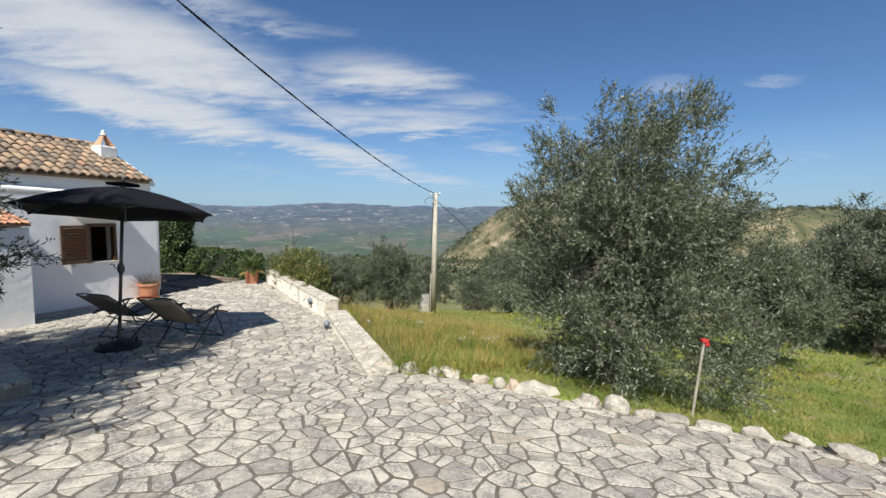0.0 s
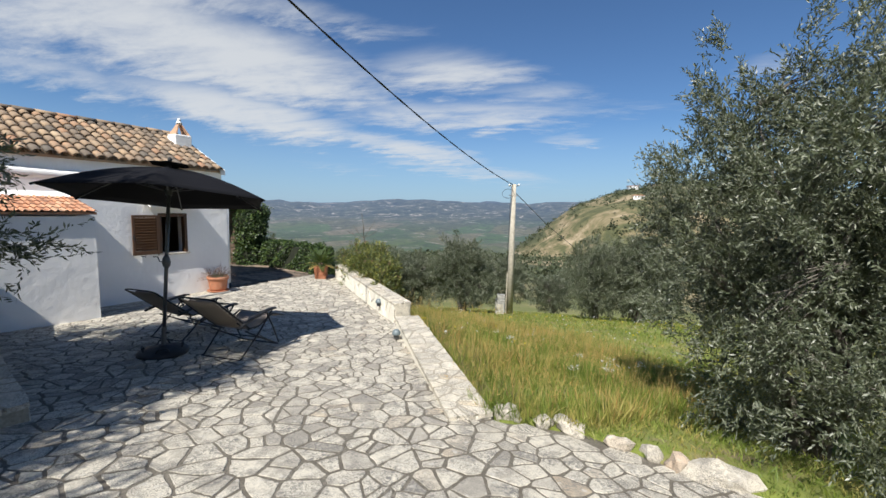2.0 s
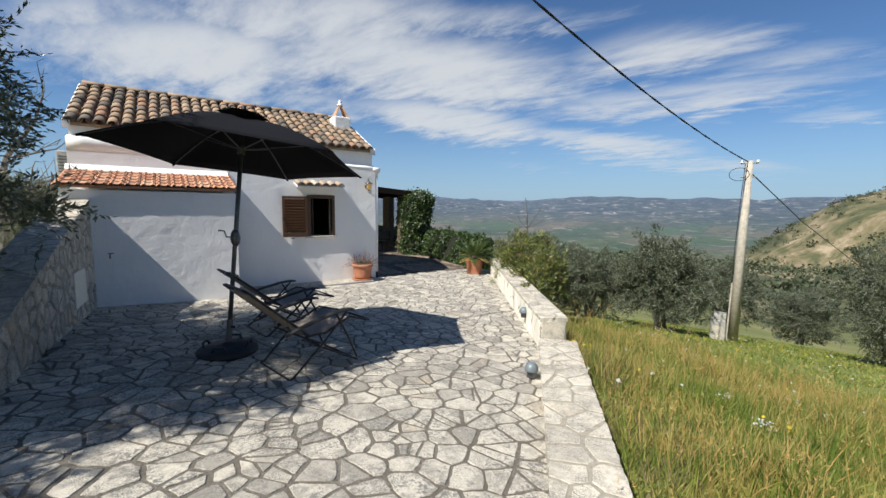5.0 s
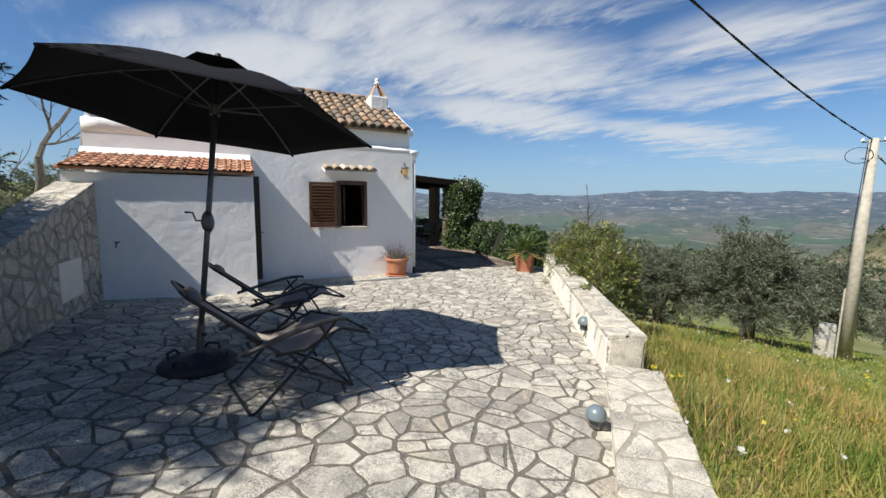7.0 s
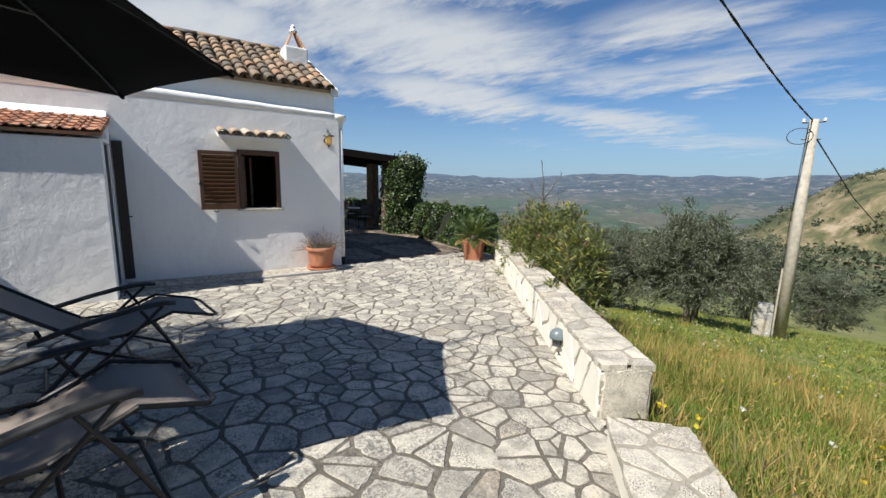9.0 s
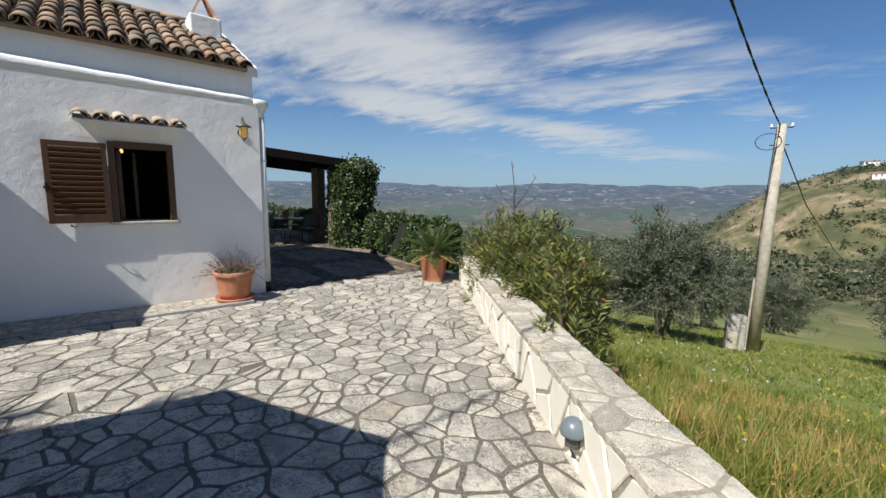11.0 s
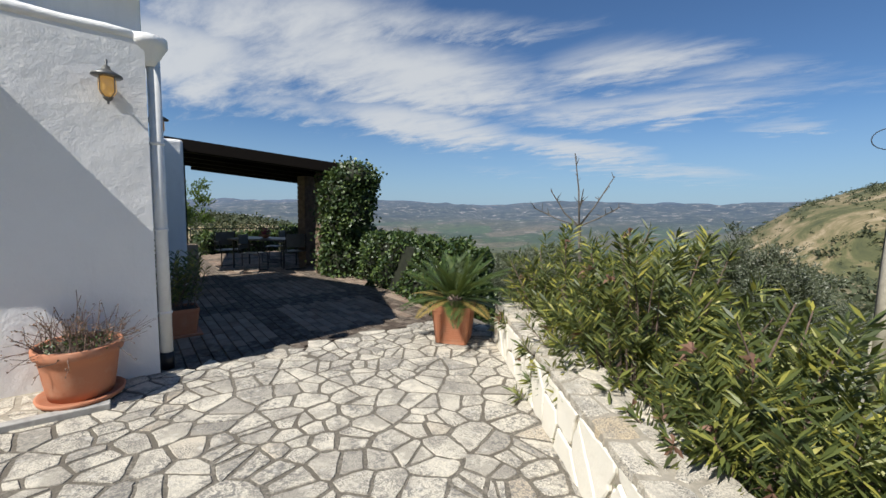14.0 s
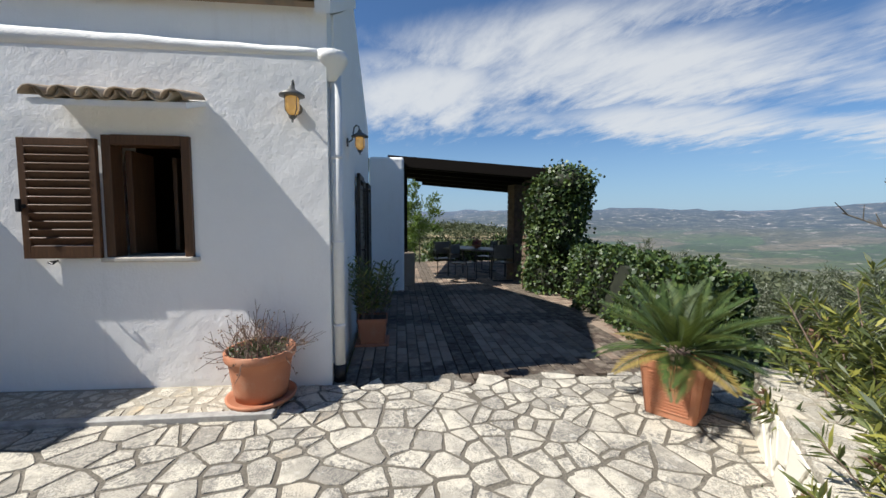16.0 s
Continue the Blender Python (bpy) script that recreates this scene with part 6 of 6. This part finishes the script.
sap = empty("bare_sapling", pose(-5.9, 15.2, -2.3), label="leafless grey sapling rising out of the oleanders", category="tree")
bm = bmesh.new()
tube(bm, [(0, 0, 0), (0.02, 0, 1.4), (0.02, 0.02, 2.2), (0.0, 0.0, 2.58)], 0.026, 7, 0.019)
for tip, bow, thick in (((-0.33, -0.13, 3.0), (-0.17, -0.06, 2.72), 0.013), ((-0.08, -0.03, 3.44), (-0.03, 0.02, 3.0), 0.014), ((0.36, 0.10, 3.16), (0.16, 0.05, 2.80), 0.013),
                        ((0.42, 0.20, 2.80), (0.2, 0.1, 2.66), 0.010), ((-0.5, -0.25, 2.78), (-0.24, -0.1, 2.64), 0.009), ((0.08, -0.18, 3.0), (0.02, -0.1, 2.75), 0.010)):
    tube(bm, [(0, 0, 2.56), bow, tip], thick, 6, 0.006)
    for q in range(5):
        w = Vector(bow).lerp(Vector(tip), rs.uniform(0.1, 0.95))
        e = w + Vector((rs.normal() * 0.05, rs.normal() * 0.05, rs.uniform(0.02, 0.11)))
        tube(bm, [w, e], 0.0055, 4, 0.003)
part("stem", bm, M_BARK, sap)
bt = empty("bare_tree", pose(-13.4, 5.35, -0.4), label="leafless dark tree behind the store", category="tree")
bm = bmesh.new()
branchy(bm, (0, 0, 0), (0.05, 0.0, 1), 1.9, 0.12, 4, np.random.RandomState(8), 0.75, 3, 0.06)
part("branch_mass", bm, M_BARK, bt)
bare2 = empty("bare_tree", pose(9.6, 38.5, land_z(9.6, 38.5)), label="leafless mauve-grey tree in the grove", category="tree")
bm = bmesh.new()
branchy(bm, (0, 0, 0), (0, 0, 1), 1.9, 0.14, 4, np.random.RandomState(18), 0.8, 3, 0.05)
part("branch_mass", bm, M_TWIG, bare2)
gt = empty("green_tree", pose(-21.5, 17.0, -1.6), label="fresh green leafy tree beyond the pergola", category="tree")
rs = np.random.RandomState(77)
q, P, D, tl = olive_crown(rs, [(0, 0, 2.2, 1.1, 1.1, 1.0), (0.6, 0.2, 1.6, 0.8, 0.8, 0.6), (-0.5, 0.3, 2.7, 0.7, 0.7, 0.6)], 900, 10, 0.10, 0.05)
bm = bmesh.new()
branchy(bm, (0, 0, 0), (0, 0, 1), 1.5, 0.09, 2, rs, 0.6, 3)
part("trunk", bm, M_BARK, gt)
part("crown", quads_mesh("crown", q, M_GREENTREE), None, gt)
for k, (x, y, z, s) in enumerate(((-13.6, 2.6, -0.6, 1.0), (-11.8, 4.2, -0.6, 0.8), (-15.0, 6.0, -0.6, 1.1))):
    t = tree_at("evergreen_bush", (mid_b[0], mid_b[1]), x, y, z, 80 * k, (0.55 * s, 0.42 * s), "dark evergreen bush behind the garden wall", "bush", "bushes behind the wall")

# ---- pole, cable, meter box, stake, wall lights ----
pole = empty("utility_pole", pose(-1.04, 24.05, -4.40) @ Matrix.Diagonal((1, 1, 0.925, 1)), label="pale concrete utility pole leaning a little", category="pole")
part("shaft", bar([(0, 0, 0), (0.02, 0, 4.0), (0.05, 0.0, 7.75)], 0.19, 12, 0.115), M_CONCRETE, pole, "", True)
part("conduit", bar([(-0.20, -0.05, 0.0), (-0.17, -0.05, 2.6)], 0.03, 8), M_CONCRETE, pole)
part("cross_arm", bar([(-0.22, 0, 7.66), (0.32, 0, 7.66)], 0.03), M_METAL, pole)
part("cross_arm", bar([(-0.2, 0, 7.1), (0.28, 0, 7.1)], 0.025), M_METAL, pole)
for x in (-0.2, 0.3):
    part("insulator", turned([(0.04, 0), (0.06, 0.03), (0.04, 0.06), (0.05, 0.09), (0.02, 0.12)], (x, 0, 7.66), 12), M_PVC, pole)
part("cable_coil", bar([(-0.25 + 0.32 * math.cos(a), -0.12, 7.2 + 0.27 * math.sin(a)) for a in (0.4 * k for k in range(17))], 0.012, 5), M_CABLE, pole)
part("drop_wire", bar([(-0.08, -0.1, 7.6), (-0.12, -0.14, 6.4), (-0.18, -0.14, 4.0), (-0.18, -0.1, 2.6)], 0.012, 5), M_CABLE, pole)
meter = empty("meter_cabinet", pose(-1.56, 23.9, land_z(-1.56, 23.9) - 0.05, 0, 0, 4), label="grey concrete meter cabinet beside the utility pole", category="cabinet")
part("body", boxes((-0.26, 0.26, -0.2, 0.2, 0, 0.95), bevel=0.02), M_BLOCK, meter)
part("cap", boxes((-0.16, 0.26, -0.18, 0.2, 0.95, 1.22), bevel=0.02), M_BLOCK, meter)
part("cabinet_door", boxes((-0.18, 0.18, -0.215, -0.2, 0.12, 0.7), bevel=0.008), M_CONCRETE, meter)


def smooth_line(keys, n):
    """Points through (y, z) keys of the overhead line, whose plan is straight."""
    ys = np.linspace(keys[0][0], keys[-1][0], n)
    k = np.array(keys)[::-1]
    c = np.polyfit(k[:, 0], k[:, 1], 3)
    return [(-6.08 + 0.21 * y, y, float(np.polyval(c, y))) for y in ys]


cable = empty("overhead_cable", label="black twisted overhead power cable", category="cable")
line = smooth_line([(24.05, 2.74), (17.0, 3.36), (10.85, 4.33), (7.1, 5.06), (2.0, 6.3), (-4.0, 8.1)], 90)
for ph in (0.0, math.pi):
    bm = tube(bmesh.new(), [(x + 0.011 * math.cos(ph + k * 1.1), y, z + 0.011 * math.sin(ph + k * 1.1)) for k, (x, y, z) in enumerate(line)], 0.013, 6)
    part("strand", bm, M_CABLE, cable)
wire2 = empty("overhead_cable", label="thin dark cable running on from the pole", category="cable")
part("strand", bar([(-1.0, 24.1, 2.4), (1.3, 33, 0.3), (5.5, 47, -3.0), (13, 74, -7.5)], 0.022, 5), M_CABLE, wire2)

stake = empty("marker_stake", label="pale metal stake with a red clip in the grass", category="stake")
part("shaft", bar([(3.235, 4.93, -1.2), (3.22, 4.74, 0.0)], 0.016, 8), M_CONCRETE, stake)
part("clip", boxes((3.19, 3.26, 4.71, 4.77, -0.025, 0.01), (3.23, 3.275, 4.72, 4.75, -0.07, -0.025), bevel=0.006), M_RED, stake)


def wall_light(m):
    w = empty("wall_light", m, label="blue-grey dome garden light on the parapet", category="lamp", group="parapet lights")
    part("dome", turned([(0.072, -0.012), (0.075, 0.0), (0.07, 0.035), (0.05, 0.065), (0.025, 0.08), (0.0, 0.083)], (0, 0.0, 0), 18), M_FROST, w, "", True)
    part("bracket", boxes((-0.04, 0.04, -0.03, 0.06, -0.09, -0.02), bevel=0.01), M_METAL, w)
    return w


wall_light(pose(-3.39, 10.05, -0.79))
wall_light(pose(-2.36, 8.18, -0.87))

# ---- edging rocks ----
rs = np.random.RandomState(19)
EDGE = [(-0.60, 5.74), (0.2, 5.56), (0.95, 5.18), (1.6, 4.9), (2.3, 4.55), (2.85, 4.36), (3.6, 4.05), (4.3, 3.7), (5.3, 3.25)]


def rock(size, seed):
    bm = bmesh.new()
    bmesh.ops.create_icosphere(bm, subdivisions=2, radius=1.0)
    for v in bm.verts:
        k = 1 + 0.5 * noise.noise(v.co * 1.1 + Vector((seed * 7.1, 0, 0))) + 0.12 * noise.noise(v.co * 3.1 + Vector((0, seed * 3.3, 0)))
        v.co = Vector((v.co.x * size[0] * k, v.co.y * size[1] * k, max(-0.5, v.co.z) * size[2] * k))
    return bm


pos = 0.0
lens = [math.dist(a, b) for a, b in zip(EDGE, EDGE[1:])]
k = 0
while pos < sum(lens) - 0.1:
    s, j = pos, 0
    while s > lens[j]:
        s -= lens[j]
        j += 1
    a, b = EDGE[j], EDGE[j + 1]
    x, y = a[0] + (b[0] - a[0]) * s / lens[j], a[1] + (b[1] - a[1]) * s / lens[j]
    w = rs.uniform(0.09, 0.17) if k != 7 else 0.26
    hgt = rs.uniform(0.06, 0.12) if pos < 3.3 else rs.uniform(0.035, 0.07)
    r = part("edging_rock", mesh_of("edging_rock", rock((w, w * rs.uniform(0.6, 0.85), hgt), k), M_ROCK, False), None)
    r.matrix_basis = pose(x + rs.uniform(-0.03, 0.03), y + rs.uniform(-0.04, 0.04), terrace_z(x, y) + 0.02, 0, 0, math.degrees(math.atan2(b[1] - a[1], b[0] - a[0])) + rs.uniform(-20, 20))
    tagged(r, label="rough pale limestone rock edging the paving", category="rock", group="rocks along the paving edge")
    pos += 2 * w + rs.uniform(0.0, 0.14)
    k += 1

# ---- grass and flowers ----
rs = np.random.RandomState(23)


def grass_field(count, x0, x1, y0, y1, ln, wd, lean, keep):
    x, y = rs.uniform(x0, x1, count), rs.uniform(y0, y1, count)
    ok = np.array([keep(a, b) for a, b in zip(x, y)])
    x, y = x[ok], y[ok]
    clump = np.array([noise.noise(Vector((a * 1.3, b * 1.3, 0.5))) for a, b in zip(x, y)])
    z = np.array([land_z(a, b) for a, b in zip(x, y)]) - 0.02
    n = len(x)
    d = np.stack([rs.normal(size=n) * lean, rs.normal(size=n) * lean, np.ones(n)], 1)
    return leaf_quads(np.stack([x, y, z], 1), d, ln * rs.uniform(0.45, 1.15, n) * (1 + 0.7 * clump), wd * rs.uniform(0.7, 1.3, n), rs, 0.15), np.stack([x, y, z], 1)


def off_terrace(a, b):
    if inside(a, b, TERRACE):
        return False
    s = (a + 2.85) * -0.63 + (b - 9.26) * 0.776
    o = (a + 2.85) * 0.776 + (b - 9.26) * 0.63
    return not (-0.2 < s < 7 and o < 0.42)


def beside_wall(a, b):
    o = (a + 2.85) * 0.776 + (b - 9.26) * 0.63
    s = (a + 2.85) * -0.63 + (b - 9.26) * 0.776
    return off_terrace(a, b) and 0.3 + 0.22 * min(0.0, s + 0.3) < o < 4.6 + rs.uniform(0, 2.0) and -5 < s < 6


q, _ = grass_field(150000, -6, 5.5, 5.3, 16, 0.33, 0.0075, 0.30, beside_wall)
qs, _ = grass_field(34000, -3, 5.5, 6.0, 15, 0.42, 0.0065, 0.25, lambda a, b: beside_wall(a, b) and noise.noise(Vector((a * 0.8, b * 0.8, 4))) > 0.02)
tagged(part("dry_grass", quads_mesh("dry_grass", qs, M_STRAW), None), label="straw-coloured dry grass in the meadow", category="grass", kind="stuff")
qs, uw = grass_field(900, -1.5, 4.0, 5.6, 10, 0.5, 0.008, 0.2, off_terrace)
ps, heads = grass_field(5200, -3.5, 5.0, 5.6, 14, 0.62, 0.004, 0.16, lambda a, b: beside_wall(a, b) and noise.noise(Vector((a * 0.9, b * 0.9, 11))) > -0.1)
tagged(part("seed_stalks", quads_mesh("seed_stalks", ps, M_STRAW), None), label="thin straw stalks standing over the grass", category="grass", kind="stuff")
tips = ps[:, 2]
tag_q = np.repeat(tips, 5, 0) - np.concatenate([np.zeros((len(tips) * 5, 2)), rs.uniform(0.0, 0.09, (len(tips) * 5, 1))], 1)
tagged(part("seed_heads", quads_mesh("seed_heads", leaf_quads(tag_q, rs.normal(size=tag_q.shape) * 0.5 + (0, 0, 0.9), 0.035, 0.007, rs), M_STRAW), None), label="feathery dry seed heads over the grass", category="grass", kind="stuff")
uw = uw[:12] + (0, 0, 0.38)
uq = np.repeat(uw, 26, 0) + np.concatenate([rs.normal(size=(12 * 26, 2)) * 0.045, rs.normal(size=(12 * 26, 1)) * 0.01], 1)
tagged(part("umbel_flowers", quads_mesh("umbel_flowers", leaf_quads(uq, rs.normal(size=uq.shape) * (1, 1, 0.2), 0.018, 0.016, rs), M_WHITE), None), label="flat white umbel flowers in the grass", category="flowers", kind="stuff")
qs, _ = grass_field(16000, -6, 2.0, 5.3, 14, 0.40, 0.0055, 0.4, lambda a, b: off_terrace(a, b) and 0.3 < (a + 2.85) * 0.776 + (b - 9.26) * 0.63 - 0.22 * min(0.0, (a + 2.85) * -0.63 + (b - 9.26) * 0.776 + 0.3) < 1.0 + 0.6 * noise.noise(Vector((a, b, 9))) and -4.2 < (a + 2.85) * -0.63 + (b - 9.26) * 0.776 < 2.4)
tagged(part("dead_weeds", quads_mesh("dead_weeds", qs, M_DEAD), None), label="brown withered weeds along the foot of the wall", category="weeds", kind="stuff")
tagged(part("tall_grass", quads_mesh("tall_grass", q, M_GRASS), None), label="tall green and straw-tipped grass beside the wall", category="grass", kind="stuff")
q, _ = grass_field(90000, -3, 9, 3.2, 13, 0.14, 0.008, 0.5, off_terrace)
tagged(part("meadow_grass", quads_mesh("meadow_grass", q, M_GRASS), None), label="short spring meadow grass", category="grass", kind="stuff")
q, at = grass_field(60000, -6, 16, 8, 34, 0.20, 0.02, 0.5, off_terrace)
tagged(part("far_grass", quads_mesh("far_grass", q, M_GRASS), None), label="grass of the olive grove", category="grass", kind="stuff")
pick = at[rs.randint(0, len(at), 500)] + (0, 0, 0.24)
pick = pick[pick[:, 1] < 22]
tagged(part("yellow_flowers", quads_mesh("yellow_flowers", leaf_quads(np.repeat(pick, 3, 0), rs.normal(size=(len(pick) * 3, 3)), 0.04, 0.035, rs), M_YELLOW), None), label="scattered yellow meadow flowers", category="flowers", kind="stuff")
pick = at[rs.randint(0, len(at), 650)] + (0, 0, 0.26)
pick = pick[pick[:, 1] < 26]
tagged(part("white_flowers", quads_mesh("white_flowers", leaf_quads(np.repeat(pick, 3, 0), rs.normal(size=(len(pick) * 3, 3)), 0.035, 0.03, rs), M_WHITE), None), label="scattered white meadow flowers", category="flowers", kind="stuff")

# ---- far woods and houses ----


def clumps(count, spot, size, per, leaf=0.4):
    P = np.array([p for p in (spot() for _ in range(count)) if p is not None])
    n = len(P)
    sz = np.repeat(size * rs.uniform(0.5, 1.5, n), per)
    C = np.repeat(P, per, 0)
    o = rs.normal(size=(n * per, 3)) * 0.42
    o[:, 2] = np.abs(o[:, 2]) * 0.9
    return leaf_quads(C + o * sz[:, None], rs.normal(size=(n * per, 3)), sz * leaf, sz * leaf * 0.8, rs)


def on_hill():
    x, y = rs.uniform(-20, 420), rs.uniform(170, 520)
    z = land_z(x, y)
    if noise.noise(Vector((x * 0.012, y * 0.012, 2))) + rs.uniform(-0.4, 0.4) + 0.75 * step(0, 14, z) < 0.12:
        return None
    return (x, y, z)


def on_west():
    x, y = rs.uniform(-420, -40), rs.uniform(20, 330)
    return (x, y, land_z(x, y))


def in_valley():
    a, d = rs.uniform(-0.5, 1.3), rs.uniform(110, 420)
    x, y = -d * math.sin(a), d * math.cos(a)
    if noise.noise(Vector((x * 0.02, y * 0.02, 6))) + rs.uniform(-0.3, 0.3) < 0.0:
        return None
    return (x, y, land_z(x, y))


tagged(part("hill_scrub", quads_mesh("hill_scrub", clumps(15000, on_hill, 1.5, 18), M_SCRUB), None), label="dark scrub and trees dotted over the far hill", category="woods", kind="stuff")
tagged(part("west_woods", quads_mesh("west_woods", clumps(15000, on_west, 2.3, 14), M_SCRUB), None), label="dense woods on the north-west rise", category="woods", kind="stuff")
tagged(part("valley_trees", quads_mesh("valley_trees", clumps(2800, in_valley, 2.8, 30), M_SCRUB), None), label="trees and hedges in the valley", category="woods", kind="stuff")


def far_house(x, y, w, d, h, turn, label):
    hs = empty("far_house", pose(x, y, land_z(x, y) - 0.5, 0, 0, turn), label=label, category="house", group="houses on the far hill")
    part("wall", boxes((-w / 2, w / 2, -d / 2, d / 2, 0, h + 0.5)), M_PLASTER, hs)
    part("roof", boxes((-w / 2 - 0.3, w / 2 + 0.3, -d / 2 - 0.3, d / 2 + 0.3, h + 0.5, h + 0.9)), M_TILE_RED, hs)
    for k in range(3):
        part("window", boxes((-w * 0.36 + k * w * 0.28, -w * 0.36 + k * w * 0.28 + 0.8, -d / 2 - 0.05, -d / 2 + 0.05, 1.3, 2.4)), M_DARK, hs)


far_house(69, 284, 6.5, 5, 2.2, -10, "long white house on the far hillside")
far_house(78, 340, 7, 6, 2.6, 5, "pale house with a tiled roof near the hilltop")
far_house(92, 205, 6, 5, 2.4, -20, "white house low on the far hillside")
far_house(108, 372, 12, 7, 2.6, 0, "long white house on the crest")

lampb = empty("ceiling_lamp", HOUSE @ pose(1.55, -2.5, 1.15), label="warm glowing bulb hanging inside the room", category="lamp")
part("bulb", turned([(0.008, -0.03), (0.02, -0.02), (0.025, 0.0), (0.02, 0.02), (0.01, 0.04)], (0, 0, 0), 12), M_BULB, lampb, "", True)
part("cord", bar([(0, 0, 0.04), (0, 0, 0.9)], 0.005, 5), M_CABLE, lampb)

# ---- paving ----
rng = random.Random(44)
cells = [((cx - 10.4), (cy - 4.0), [(x - 10.4, y - 4.0) for x, y in out]) for cx, cy, out in crazy_cells(17.0, 19.4, 0.255, 0.021, rng, 0.5, 1.2, 1.1)]


def on_paving(x, y):
    return inside(x, y, TERRACE)


cells = [c for c in cells if on_paving(c[0], c[1])]


def near_walk(x, y):
    t = max(0.0, min(1.0, ((x + 1.0) * -4.6 + (y - 4.6) * 7.6) / 78.9))
    return math.hypot(x + 1.0 + 4.6 * t, y - 4.6 - 7.6 * t) < 1.75


lay_stones("paving_stone", cells, lambda x, y, z: Vector((x, y, terrace_z(x, y) + z)), 0.001, -0.03, M_PAVE, M_PAVE_REST, terrace, rng, near_walk, "paving_rest", 0.004, 0.0012)
# raised strip along the house front
strip = empty("wall_footing", HOUSE, label="low strip of small stones along the house front", category="paving", kind="structure")


def strip_z(u, n):
    w = HOUSE @ Vector((u, n, 0))
    return terrace_z(w.x, w.y)


bm = bmesh.new()
rows = []
for k in range(13):
    u = 0.33 + 3.05 * k / 12
    rows.append([bm.verts.new((u, n, strip_z(u, n) + z)) for n, z in ((0.0, -0.1), (0.0, 0.03), (0.60, 0.022), (0.62, -0.1))])
for a, b in zip(rows, rows[1:]):
    for j in range(3):
        bm.faces.new((a[j], a[j + 1], b[j + 1], b[j]))
bm.faces.new(rows[0])
part("bed", bm, M_WMORTAR, strip)
cells = crazy_cells(2.98, 0.50, 0.16, 0.03, rng, 0.42)
lay_stones("footing_stone", cells, lambda x, y, z: Vector((0.36 + x, 0.03 + y, strip_z(0.36 + x, y) + 0.026 + z)), 0.006, -0.02, M_CAP, M_CAP, strip, rng, lambda x, y: True, "footing_rest", 0.006, 0.003)
part("kerb", boxes((0.33, 3.37, 0.54, 0.62, strip_z(1.8, 0.6) - 0.02, strip_z(1.8, 0.6) + 0.03), bevel=0.006), M_BLOCK, strip)

# brick floor of the pergola terrace
BRICKS = [(-8.56, 11.75), (-8.12, 13.1), (-7.62, 14.35), (-7.2, 15.0), (-11.4, 17.2), (-12.4, 19.0), (-17.6, 19.4), (-18.2, 15.2), (-13.4, 13.3)]
BED = [(x + 0.45, y - 0.12) if x > -9 else (x, y) for x, y in BRICKS]
bed = tagged(part("brick_terrace", raw_mesh("brick_terrace", [(x, y, -1.115) for x, y in BED], [tuple(range(len(BRICKS)))], M_MORTAR), None), label="worn brick paving laid in panels with dark bands", category="paving", kind="structure")
ux, uy = Vector((-0.95, 0.311, 0)), Vector((0.311, 0.95, 0))
me_b = mesh_of("brick", boxes((-0.118, 0.118, -0.055, 0.055, -0.03, 0.0), bevel=0.004), M_BRICK)
M_BRICK_DARK = brick_mat("dark_paving_brick", False)
for nd in M_BRICK_DARK.node_tree.nodes:
    if nd.type == "VALTORGB":
        for e in nd.color_ramp.elements:
            e.color = tuple(v * 0.3 for v in e.color[:3]) + (1,)
me_d = mesh_of("band_brick", boxes((-0.118, 0.118, -0.055, 0.055, -0.03, 0.0), bevel=0.004), M_BRICK_DARK)
rv, rf, dv, count = [], [], [], 0
o = Vector((-8.5, 11.6, -1.085))
turn = math.degrees(math.atan2(ux.y, ux.x))
ref = [Vector(v.co) for v in me_b.vertices]
ref_f = [tuple(p.vertices) for p in me_b.polygons]
for i in range(44):
    for j in range(62):
        along, acr = i * 0.245 + 0.12 * (j % 2), j * 0.122 - 0.8
        p = o + ux * along + uy * acr
        if not inside(p.x, p.y, BRICKS):
            continue
        band = (along % 2.2) < 0.5 or ((acr + 0.5) % 1.75) < 0.36
        zz = rng.uniform(-0.003, 0.003)
        tw = rng.uniform(-1.2, 1.2)
        m4 = pose(p.x, p.y, p.z + zz, rng.uniform(-0.6, 0.6), rng.uniform(-0.6, 0.6), turn + tw)
        if count < 300 and along < 4.4:
            count += 1
            part("brick", me_d if band else me_b, None, bed).matrix_basis = m4
        else:
            if band:
                dv.append(m4)
                continue
            k = len(rv)
            rv += [m4 @ v for v in ref]
            rf += [tuple(q + k for q in f) for f in ref_f]
tagged(part("brick_rest", raw_mesh("brick_rest", rv, rf, M_BRICK_REST), None, bed), kind="stuff")
dark_v, dark_f = [], []
for m4 in dv:
    k = len(dark_v)
    dark_v += [m4 @ v for v in ref]
    dark_f += [tuple(q + k for q in f) for f in ref_f]
tagged(part("band_rest", raw_mesh("band_rest", dark_v, dark_f, M_BRICK_DARK), None, bed), kind="stuff")
